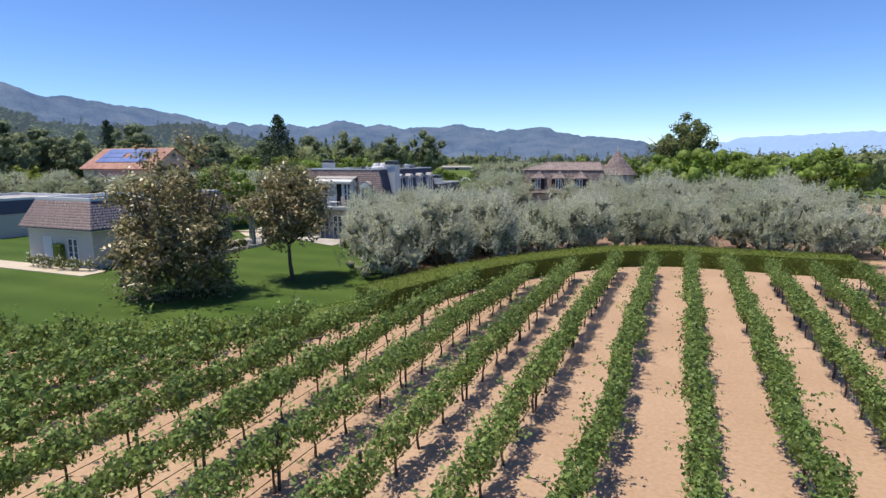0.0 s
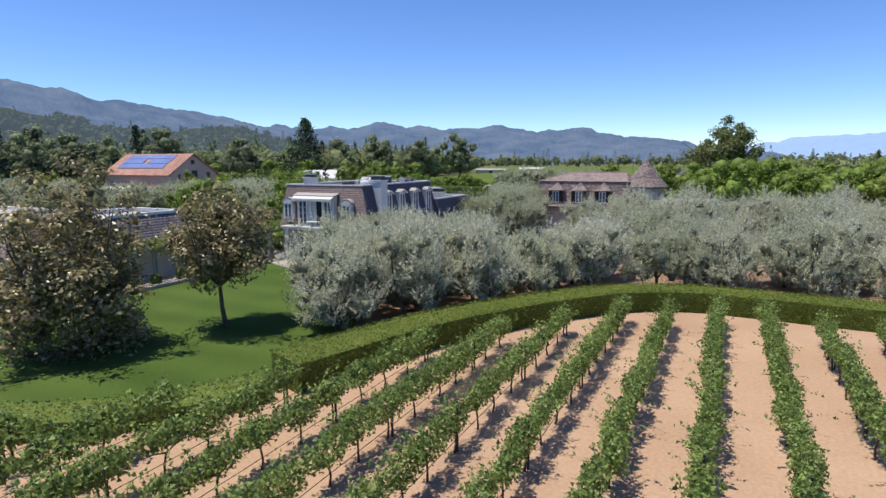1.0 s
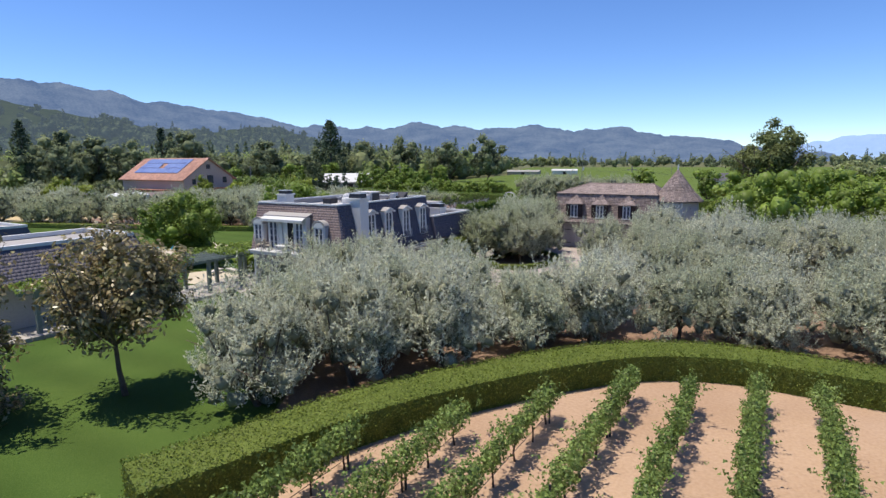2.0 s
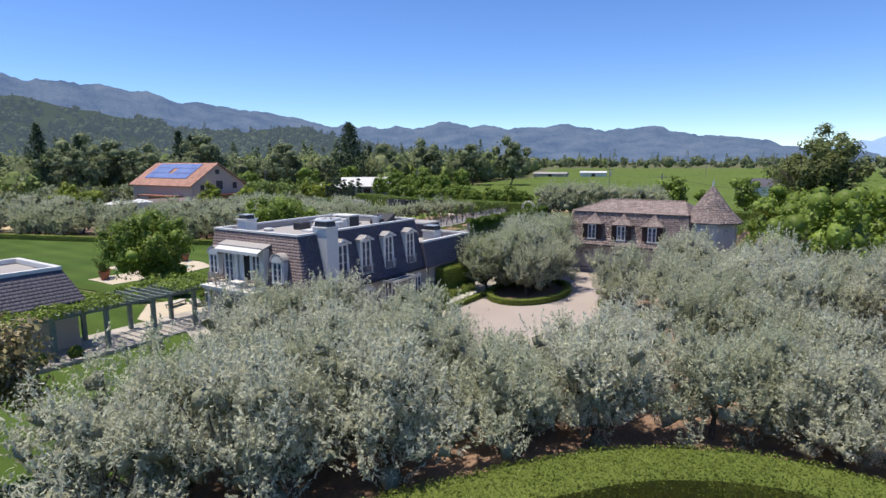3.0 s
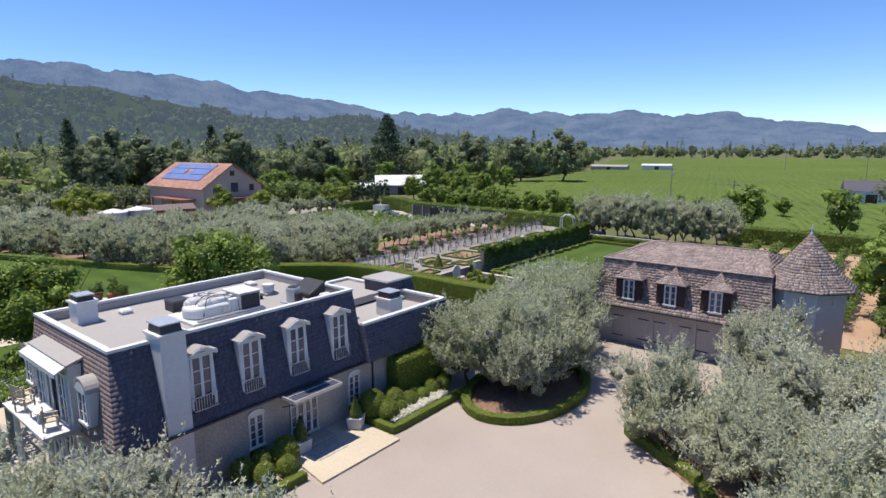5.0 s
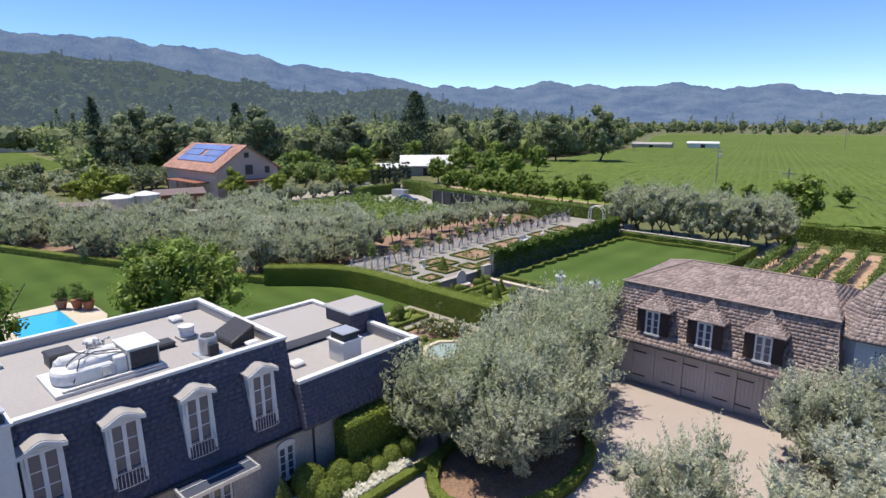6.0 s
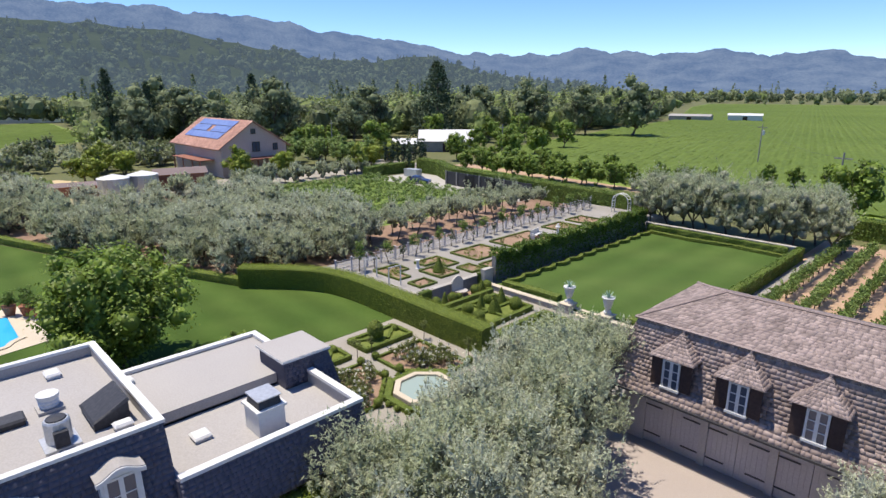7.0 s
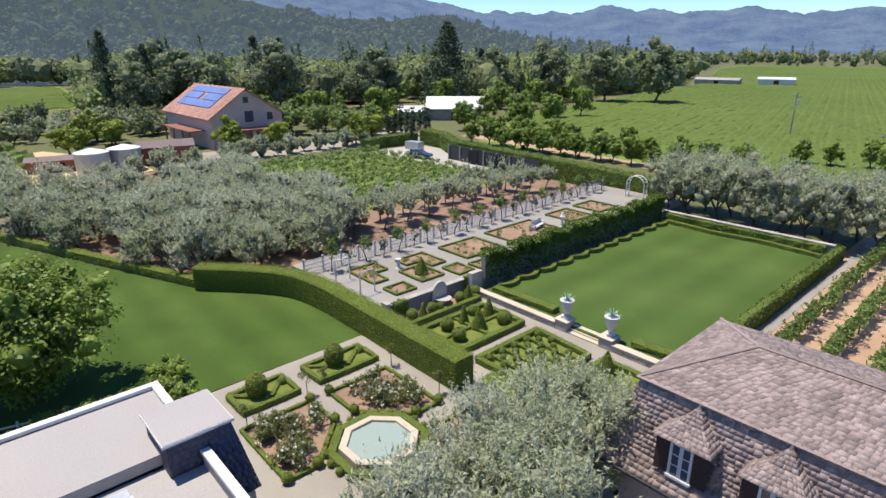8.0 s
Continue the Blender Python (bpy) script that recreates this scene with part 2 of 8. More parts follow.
def prism(bm, pts, z0, z1):
    """A polygon in plan, counter-clockwise, raised from z0 to z1."""
    a = [bm.verts.new((x, y, z0)) for x, y in pts]
    b = [bm.verts.new((x, y, z1)) for x, y in pts]
    bm.faces.new(b)
    bm.faces.new(a[::-1])
    n = len(pts)
    for i in range(n):
        j = (i + 1) % n
        bm.faces.new((a[i], a[j], b[j], b[i]))


def prismm(pts, z0, z1):
    bm = bmesh.new()
    prism(bm, pts, z0, z1)
    bmesh.ops.recalc_face_normals(bm, faces=bm.faces[:])
    return bm


def loft(bm, rings, cap=True):
    """Closed rings of equal length joined one to the next."""
    rs = [[bm.verts.new(p) for p in r] for r in rings]
    n = len(rings[0])
    for a, b in zip(rs, rs[1:]):
        for i in range(n):
            j = (i + 1) % n
            bm.faces.new((a[i], a[j], b[j], b[i]))
    if cap:
        bm.faces.new(rs[0][::-1])
        bm.faces.new(rs[-1])


def ring(x, y, z, r, n=12, turn=0.0):
    return [(x + r * math.cos(turn + 2 * math.pi * i / n), y + r * math.sin(turn + 2 * math.pi * i / n), z) for i in range(n)]


def lathe(profile, n=12, x=0.0, y=0.0, turn=0.0):
    bm = bmesh.new()
    loft(bm, [ring(x, y, z, r, n, turn) for r, z in profile])
    return bm


def tube(bm, pts, radii, n=6):
    """A tapered tube along points."""
    rings = []
    for i, p in enumerate(pts):
        a, b = Vector(pts[max(i - 1, 0)]), Vector(pts[min(i + 1, len(pts) - 1)])
        d = (b - a).normalized()
        s = d.cross(Vector((0.13, 0.97, 0.2))).normalized()
        u = d.cross(s)
        rings.append([Vector(p) + radii[i] * (math.cos(2 * math.pi * k / n) * s + math.sin(2 * math.pi * k / n) * u) for k in range(n)])
    loft(bm, rings)


def quads_mesh(name, co):
    """A mesh of loose quads or triangles from an array (n, 4 or 3, 3)."""
    n, k = co.shape[:2]
    me = bpy.data.meshes.new(name)
    me.vertices.add(k * n)
    me.vertices.foreach_set("co", np.ascontiguousarray(co, dtype=np.float32).ravel())
    me.loops.add(k * n)
    me.loops.foreach_set("vertex_index", np.arange(k * n, dtype=np.int32))
    me.polygons.add(n)
    me.polygons.foreach_set("loop_start", np.arange(0, k * n, k, dtype=np.int32))
    me.update(calc_edges=True)
    return me


def leaves(rng, p, size, slim=0.5, out=None, bias=0.0):
    """Leaf quads at points p (n, 3); out: preferred facing of each leaf."""
    n = len(p)
    nrm = rng.normal(size=(n, 3))
    if out is not None:
        nrm = nrm * (1 - bias) + out * bias * 1.8
    nrm /= np.linalg.norm(nrm, axis=1, keepdims=True) + 1e-9
    t = np.cross(nrm, rng.normal(size=(n, 3)))
    t /= np.linalg.norm(t, axis=1, keepdims=True) + 1e-9
    b = np.cross(nrm, t)
    s = size * rng.uniform(0.6, 1.35, (n, 1))
    t, b = t * s * 0.5, b * s * 0.5 * slim
    return np.stack([p - t, p - 0.1 * t + b, p + t, p - 0.1 * t - b], axis=1)


def tri(co):
    """Leaf quads as single pointed triangles."""
    back = (co[:, 0] - co[:, 2]) * 0.25
    return np.stack([co[:, 1] + back, co[:, 3] + back, co[:, 2]], axis=1)


def clumps(rng, centres, radii, per, size, slim, flat=0.8):
    """Leaves in soft-edged clumps."""
    out = []
    for c, r in zip(centres, radii):
        k = max(4, int(per * rng.uniform(0.7, 1.3)))
        d = rng.normal(size=(k, 3))
        d /= np.linalg.norm(d, axis=1, keepdims=True)
        q = d * (r * rng.uniform(0.45, 1.08, (k, 1)))
        q[:, 2] *= flat
        out.append(leaves(rng, np.asarray(c) + q, size, slim, d * 0.8 + (0, 0, 0.5), 0.6))
    return np.concatenate(out)


def resample(pts, step):
    res = []
    for a, b in zip(pts, pts[1:]):
        k = max(1, int(math.dist(a, b) / step))
        res += [(a[0] + (b[0] - a[0]) * i / k, a[1] + (b[1] - a[1]) * i / k) for i in range(k)]
    return res + [tuple(pts[-1])]


def smooth_line(pts, step=0.8):
    """A Catmull-Rom line through points in plan."""
    p = [pts[0], *pts, pts[-1]]
    res = []
    for i in range(1, len(p) - 2):
        a, b, c, d = (np.array(q, float) for q in p[i - 1:i + 3])
        k = max(2, int(np.linalg.norm(c - b) / step))
        for j in range(k):
            t = j / k
            res.append(tuple(0.5 * (2 * b + (c - a) * t + (2 * a - 5 * b + 4 * c - d) * t * t + (3 * b - a - 3 * c + d) * t ** 3)))
    return res + [tuple(pts[-1])]


def hedge(name, label, line, width, height, leaf="hedge", per=130, size=0.09, z=0.0, group="", core="hedge_core", bulge=0.06, kind="", category="hedge"):
    """A clipped hedge along a line in plan: a dark body and a skin of small leaves."""
    rng = np.random.default_rng(len(line) * 7 + int(abs(line[0][0]) * 10))
    ob = thing(name, label, category, group, kind, (line[0][0], line[0][1], z))
    ox, oy = line[0][0], line[0][1]
    P = np.array(line, float) - (ox, oy)
    d = np.gradient(P, axis=0)
    d /= np.linalg.norm(d, axis=1, keepdims=True) + 1e-9
    nrm = np.stack([-d[:, 1], d[:, 0]], 1)
    bm = bmesh.new()
    h, w = height, width / 2
    rings = []
    for q, k in zip(P, nrm):
        wob = 1 + bulge * rng.normal()
        prof = ((-w, 0.0), (-w * wob, 0.5 * h), (-w * 0.97, h * 0.95), (-w * 0.7, h * wob ** 0.3), (w * 0.7, h * wob ** 0.3), (w * 0.97, h * 0.95), (w * wob, 0.5 * h), (w, 0.0))
        rings.append([(q[0] + k[0] * a * 0.95, q[1] + k[1] * a * 0.95, b * 0.97) for a, b in prof])
    loft(bm, rings)
    bmesh.ops.recalc_face_normals(bm, faces=bm.faces[:])
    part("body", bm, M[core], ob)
    seg = np.linalg.norm(np.diff(P, axis=0), axis=1)
    tot = seg.sum()
    cum = np.concatenate([[0], np.cumsum(seg)])
    n = int(per * tot * (2 * h + width))
    n_end = int(per * width * h)
    s = rng.uniform(0, tot, n)
    i = np.clip(np.searchsorted(cum, s) - 1, 0, len(seg) - 1)
    f = ((s - cum[i]) / seg[i])[:, None]
    base = P[i] * (1 - f) + P[i + 1] * f
    kn = nrm[i]
    u = rng.uniform(0, 2 * h + width, n)
    side = np.where(u < h, -w, np.where(u < h + width, u - h - w, w))
    zz = np.where(u < h, u, np.where(u < h + width, h, 2 * h + width - u))
    out = np.zeros((n, 3))
    top = (u >= h) & (u < h + width)
    out[~top, :2] = kn[~top] * np.sign(side[~top])[:, None]
    out[top, 2] = 1
    pts = np.concatenate([base + kn * side[:, None], zz[:, None]], 1) + rng.normal(size=(n, 3)) * size * 0.45
    co = [leaves(rng, pts, size, 0.6, out, 0.5)]
    for e, dirn in ((0, -1), (-1, 1)):
        a, b = rng.uniform(-w, w, n_end), rng.uniform(0, h, n_end)
        pe = np.concatenate([P[e] + nrm[e] * a[:, None], b[:, None]], 1) + rng.normal(size=(n_end, 3)) * size * 0.45
        oe = np.tile(np.append(d[e] * dirn, 0), (n_end, 1))
        if n_end:
            co.append(leaves(rng, pe, size, 0.6, oe, 0.5))
    co = np.concatenate(co)
    co[:, :, 2] = np.maximum(co[:, :, 2], 0.0)
    link("foliage", quads_mesh("foliage", co), M[leaf], ob)
    return ob


def limbs(rng, h, fork, spread, r0, count, up=0.75, lean=0.06):
    """Trunk with limbs: lines of points and radii, and the limb ends."""
    lines, ends = [], []
    lean = rng.normal(size=2) * lean * h
    top = np.array([lean[0], lean[1], fork])
    lines.append(([(0, 0, -0.05), tuple(top * (0.5, 0.5, 0.5) + rng.normal(size=3) * (0.04, 0.04, 0)), tuple(top)], [r0 * 1.25, r0 * 0.9, r0 * 0.75]))
    for k in range(count):
        a = 2 * math.pi * (k + rng.uniform(-0.3, 0.3)) / count
        e = top + np.array([math.cos(a) * spread * rng.uniform(0.5, 0.9), math.sin(a) * spread * rng.uniform(0.5, 0.9), (h - fork) * rng.uniform(0.5, up)])
        mid = top * 0.5 + e * 0.5 + np.array([math.cos(a), math.sin(a), -0.2]) * 0.08 * h * rng.uniform(0.3, 1)
        lines.append(([tuple(top), tuple(mid), tuple(e)], [r0 * 0.6, r0 * 0.38, r0 * 0.14]))
        ends.append(e)
        for _ in range(2):
            e2 = mid + (e - mid) * 0.4 + rng.normal(size=3) * spread * 0.3
            e2[2] = max(e2[2], fork * 1.05)
            lines.append(([tuple(mid), tuple((mid + e2) / 2 + rng.normal(size=3) * 0.05), tuple(e2)], [r0 * 0.3, r0 * 0.2, r0 * 0.08]))
            ends.append(e2)
    return lines, ends


def crown_points(rng, n, r, z0, z1, shell=0.55, lump=0.18):
    """Clump centres through an uneven crown between z0 and z1."""
    d = rng.normal(size=(n, 3))
    d /= np.linalg.norm(d, axis=1, keepdims=True)
    k = rng.uniform(shell, 1.0, (n, 1)) * (1 + lump * rng.normal(size=(n, 1)))
    q = d * k
    q[:, 2] *= np.where(q[:, 2] < 0, 0.85, 1.0)
    return np.stack([q[:, 0] * r, q[:, 1] * r, (z0 + z1) / 2 + q[:, 2] * (z1 - z0) / 2], 1)


def sprigs(rng, centres, radii, shoots, per, size, slim, lift=0.9):
    """Upright leafy shoots that stand out of each clump."""
    out = []
    for c, r in zip(centres, radii):
        d = rng.normal(size=(shoots, 3))
        d /= np.linalg.norm(d, axis=1, keepdims=True)
        d[:, 2] = np.where(d[:, 2] < -0.35, -d[:, 2], d[:, 2])
        b = np.asarray(c) + d * r * 0.5
        g = d * 0.7 + (0, 0, lift) + rng.normal(size=(shoots, 3)) * 0.2
        g /= np.linalg.norm(g, axis=1, keepdims=True)
        s = rng.uniform(0.0, 1.0, (shoots, per, 1))
        p = b[:, None] + g[:, None] * s * r * rng.uniform(0.5, 1.45, (shoots, 1, 1)) + rng.normal(size=(shoots, per, 3)) * (r * 0.10 * (1.2 - s))
        t = np.repeat(g, per, axis=0) * 0.6 + rng.normal(size=(shoots * per, 3)) * 0.6
        t /= np.linalg.norm(t, axis=1, keepdims=True)
        n = np.repeat(d, per, axis=0) * 0.6 + (-0.25, 0, 1.1) + rng.normal(size=(shoots * per, 3)) * 0.5
        w = np.cross(t, n)
        w /= np.linalg.norm(w, axis=1, keepdims=True) + 1e-9
        k = size * rng.uniform(0.6, 1.35, (shoots * per, 1)) * 0.5
        p = p.reshape(-1, 3)
        out.append(np.stack([p - t * k * 0.8 + w * k * slim, p - t * k * 0.8 - w * k * slim, p + t * k * 1.2], axis=1))
    return np.concatenate(out)


def lump_mesh(rng, centres, radii, flat=0.85):
    """Uneven inner masses of a crown."""
    bm = bmesh.new()
    for c, r in zip(centres, radii):
        m = Matrix.Translation(Vector(c)) @ Euler(rng.uniform(0, 6, 3)).to_matrix().to_4x4() @ Matrix.Diagonal((r, r * rng.uniform(0.8, 1.15), r * flat, 1))
        bmesh.ops.create_icosphere(bm, subdivisions=1, radius=1.0, matrix=m)
    for v in bm.verts:
        v.co += Vector(rng.normal(size=3) * 0.09)
    me = bpy.data.meshes.new("inner_mass")
    bm.to_mesh(me)
    bm.free()
    me.polygons.foreach_set("use_smooth", np.ones(len(me.polygons), dtype=bool))
    return me


def make_tree(name, label, category, seed, h, r, fork, leafmat, clump_n, per, size, slim=0.5, clump_r=0.3, r0=0.12, limb_n=5, low=None, group="", shell=0.5, lump=0.15, bark="bark", flat=0.85, extra=None, lean=0.06, inner=0.0, shoots=0):
    rng = np.random.default_rng(seed)
    ob = thing(name, label, category, group)
    lines, ends = limbs(rng, h, fork, r * (0.72 if shoots else 1.0), r0, limb_n, lean=lean)
    bm = bmesh.new()
    for p, q in lines:
        tube(bm, p, q, 6)
    part("trunk", bm, M[bark], ob)
    c = crown_points(rng, clump_n, r * (1 - clump_r * 0.6), (low if low is not None else fork * 0.9) + r * clump_r * 0.4, h - r * clump_r * 0.5, shell, lump)
    rad = r * clump_r * rng.uniform(0.7, 1.35, clump_n)
    co = sprigs(rng, c, rad, shoots, per, size, slim) if shoots else clumps(rng, c, rad, per, size, slim, flat)
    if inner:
        link("inner_mass", lump_mesh(rng, c, rad * inner, flat), M["olive_shade" if shoots else leafmat], ob)["kind"] = "stuff"
    if not shoots and size >= 0.35:
        co = tri(co)
    co[:, :, 2] = np.maximum(co[:, :, 2], 0.02)
    link("crown", quads_mesh("crown", co), M[leafmat], ob)
    if extra:
        k, mm, sz = extra
        far = c[rng.choice(clump_n, k)] * (1.05, 1.05, 1.0) + rng.normal(size=(k, 3)) * 0.2
        fl = np.concatenate([leaves(rng, np.tile(q, (5, 1)) + rng.normal(size=(5, 3)) * sz * 0.15, sz, 0.7) for q in far])
        link("blossom", quads_mesh("blossom", fl), M[mm], ob, "large white blossoms")
    return ob


def plant(src, places, rng, turn=True, s0=0.88, s1=1.12, first=True):
    """Copies of tree variants at places (x, y); the variants themselves take the first places."""
    used = 0
    for i, p in enumerate(places):
        v = src[i % len(src)]
        s = rng.uniform(s0, s1)
        m = pose(p[0], p[1], p[2] if len(p) > 2 else 0.0, 0, 0, rng.uniform(0, 360) if turn else 0)
        sc = Matrix.Diagonal((s, s, s * rng.uniform(0.94, 1.06), 1))
        if i < len(src):
            v.matrix_basis = m @ sc
        else:
            o = copy_thing(v, m)
            o.scale = sc.to_scale()


def inside(x, y, poly):
    c = False
    for (x1, y1), (x2, y2) in zip(poly, poly[1:] + poly[:1]):
        if (y1 > y) != (y2 > y) and x < (x2 - x1) * (y - y1) / (y2 - y1) + x1:
            c = not c
    return c


def scatter(rng, poly, step, jitter=0.3):
    xs, ys = [p[0] for p in poly], [p[1] for p in poly]
    res = []
    row = 0
    y = min(ys)
    while y < max(ys):
        x = min(xs) + (step / 2 if row % 2 else 0)
        while x < max(xs):
            px, py = x + rng.uniform(-jitter, jitter) * step, y + rng.uniform(-jitter, jitter) * step
            if inside(px, py, poly):
                res.append((px, py))
            x += step
        y += step * 0.87
        row += 1
    return res



# ---------------------------------------------------------------- ground and distance
bm = bmesh.new()
_rings = [[(0 + r * math.cos(2 * math.pi * i / 64), 100 + r * math.sin(2 * math.pi * i / 64), -0.06) for i in range(64)] for r in (60, 300, 1200, 4300)]
loft(bm, _rings, cap=False)
bm.faces.new([v for v in list(bm.verts)[:64]])
bmesh.ops.recalc_face_normals(bm, faces=bm.faces[:])
ground = whole("ground", bm, M["earth"], "flat dry valley ground with sparse grass", "ground", kind="structure")

HEDGE_LINE = [(-62, -2.5), (-44, 6.0), (-32, 12.2), (-24, 16.6), (-19.5, 19.3), (-17.0, 21.6), (-15.6, 24.0), (-14.6, 26.4), (-13.9, 28.8), (-12.9, 32.0), (-11.6, 35.0), (-9.6, 38.5), (-7.2, 41.9), (-4.6, 44.6), (-1.0, 46.3), (3.1, 46.4), (7.0, 46.2), (11.0, 46.2)]
HEDGE_S = smooth_line(HEDGE_LINE, 0.8)


def hedge_y(x):
    for (a, b), (c, d) in zip(HEDGE_S, HEDGE_S[1:]):
        if a <= x <= c:
            return b + (d - b) * (x - a) / (c - a + 1e-9)
    return 46.2


def sheet(name, pts, z, material, label, category, thick=0.05):
    return whole(name, prismm(pts, z - thick, z), M[material], label, category, kind="structure")


_front = [(x, y - 0.2) for x, y in HEDGE_S[::3]]
sheet("vineyard_soil", [(-62, -40), (45, -40), (45, 120), (13, 120), (13, 46.0)] + _front[::-1], 0.0, "soil", "bare tan tilled soil between the vine rows", "soil")
sheet("lawn_front", [(x, y + 0.3) for x, y in HEDGE_S[::3] if x < -13.9] + [(-14.3, 29.8), (-16.6, 32.6), (-19.8, 37.6), (-22.6, 40.4), (-26.0, 43.2), (-28.8, 46.2), (-30.7, 49), (-36.5, 50), (-60, 50), (-90, 45), (-90, 4)], 0.03, "lawn", "mown green front lawn", "lawn")
sheet("grove_soil", [(-14.2, 29.9)] + [(x, y + 0.3) for x, y in HEDGE_S[::3] if x > -13.7] + [(13, 46.4), (16, 84), (-9, 90), (-12, 78), (-14.4, 72), (-14.6, 69.3), (-10.4, 66.5), (-8.3, 61.6), (-9, 54.5), (-23, 53.5), (-26, 53), (-26, 48), (-30.5, 49), (-28.6, 46.3), (-25.8, 43.4), (-22.4, 40.6), (-19.6, 37.8), (-16.5, 32.7)], 0.012, "mulch", "brown bark-strewn soil under the olive trees", "soil")
sheet("driveway", [(-26.9, 53.4), (-9, 54.4), (-8.2, 61.6), (-10.3, 66.6), (-14.5, 69.4), (-13.6, 72), (-11.0, 74), (-10.2, 78), (-10.2, 84), (-24.5, 84), (-25.5, 71), (-26.9, 70.5)], 0.02, "gravel", "pale pinkish gravel driveway court", "driveway")
sheet("lawn_back", [(-44, 52), (-42.5, 70), (-42.4, 84.3), (-50, 85), (-53, 83.5), (-57.5, 79.3), (-69.5, 74.3), (-84, 68.4), (-125, 54), (-125, 40), (-60, 40), (-60, 50)], 0.026, "lawn", "smooth mown green back lawn", "lawn")
sheet("garden_path", [(-42.4, 70.3), (-22.8, 70.3), (-22.8, 94.85), (-43.2, 94.85), (-43.2, 86.5), (-42.4, 84.4)], 0.018, "path", "pale gravel garden paths between the beds", "path")
sheet("lawn_bowling", [(-41.6, 95.3), (-25.2, 95.3), (-25.2, 124.2), (-41.6, 124.2)], 0.34, "lawn_pale", "walled green lawn with mowing stripes", "lawn", 0.3)
sheet("side_vineyard_soil", [(-25.2, 92), (2, 92), (2, 136), (-25.2, 136)], 0.008, "soil", "tan soil of the small side vineyard", "soil")
sheet("back_grove_soil", [(-57.5, 80.2), (-56.5, 88), (-56.5, 133), (-68, 133), (-68, 95), (-100, 95), (-128, 84), (-128, 55), (-84, 69.4), (-69.5, 75.4)], 0.006, "mulch", "brown soil under the back olive grove", "soil")
sheet("middle_vineyard_soil", [(-68, 95.5), (-68, 129), (-103, 129), (-103, 95.5)], 0.004, "field", "green weedy soil of the middle vineyard", "soil")
sheet("farm_yard", [(-142, 62), (-112, 66), (-108, 80), (-112, 92), (-124, 92), (-146, 82)], 0.01, "drygrass", "dry straw-coloured farm yard", "yard")
sheet("barn_yard", [(-124.4, 93), (-110, 93), (-109, 130), (-105, 140), (-112, 152), (-128, 150), (-122, 128)], 0.012, "path", "pale gravel yard beside the barn", "yard")
sheet("parking_lot", [(-103, 128), (-66, 129.5), (-66, 132.4), (-87, 133.6), (-88, 140), (-103, 140)], 0.016, "asphalt", "pale concrete parking lot", "lot")
sheet("far_field", [(-98, 152), (60, 146), (260, 900), (-290, 760), (-250, 620), (-158, 386), (-145, 300), (-133, 240), (-124, 196), (-110, 172)], 0.002, "field", "wide green vineyard plain", "field")
sheet("left_field", [(-228, 62), (-250, 42), (-385, 36), (-384, 126), (-262, 116), (-238, 104)], 0.002, "field", "small green field below the woods", "field")


def ridge_height(az, table):
    for (a, e), (b, f) in zip(table, table[1:]):
        if a <= az <= b:
            k = (az - a) / (b - a)
            k = k * k * (3 - 2 * k)
            return e + (f - e) * k
    return table[-1][1] if az > table[-1][0] else table[0][1]


def hill_height(az, rr, table, r, depth, rough, seed):
    """Height of a wooded ridge at an azimuth and a distance from the valley's middle."""
    f = min(1.0, max(0.0, (rr - r + depth) / depth))
    crest = math.tan(radians(ridge_height(az, table))) * r + 9
    p = Vector((-math.sin(radians(az)) * rr, 100 + math.cos(radians(az)) * rr, 0))
    fold = noise.fractal(p * (3.0 / depth) + Vector((seed, 0, 0)), 0.9, 2.0, 5)
    bumpy = noise.noise(p * (14.0 / depth)) * rough + noise.noise(p * (60.0 / depth)) * rough * 0.25 + noise.noise(p * 0.035) * rough * 0.16
    return crest * f ** 1.25 * (1 + 0.30 * fold * (1 - f)) + bumpy * min(1, 3 * f) - 2


def hills(name, label, table, r, depth, material, rough, seed, n=900, k=14):
    """A ridge seen from the valley: azimuth west of north against elevation in degrees."""
    bm = bmesh.new()
    a0, a1 = table[0][0], table[-1][0]
    grid = []
    for i in range(n + 1):
        az = a0 + (a1 - a0) * i / n
        row = []
        for j in range(k + 1):
            rr = r - depth * (1 - j / k)
            row.append(bm.verts.new((-math.sin(radians(az)) * rr, 100 + math.cos(radians(az)) * rr, hill_height(az, rr, table, r, depth, rough, seed))))
        rr = r + depth * 0.4
        row.append(bm.verts.new((-math.sin(radians(az)) * rr, 100 + math.cos(radians(az)) * rr, -2)))
        grid.append(row)
    for a, b in zip(grid, grid[1:]):
        for i in range(len(a) - 1):
            f = bm.faces.new((a[i], b[i], b[i + 1], a[i + 1]))
            f.smooth = True
    bmesh.ops.recalc_face_normals(bm, faces=bm.faces[:])
    return whole(name, bm, material, label, "hills", kind="structure")


# distance haze is painted into these materials as a bluish glow
def haze_mat(name, c1, c2, glow, strength, scale):
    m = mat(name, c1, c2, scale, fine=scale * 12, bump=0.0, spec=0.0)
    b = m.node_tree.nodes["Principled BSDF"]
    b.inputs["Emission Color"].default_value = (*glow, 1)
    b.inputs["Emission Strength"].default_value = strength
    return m


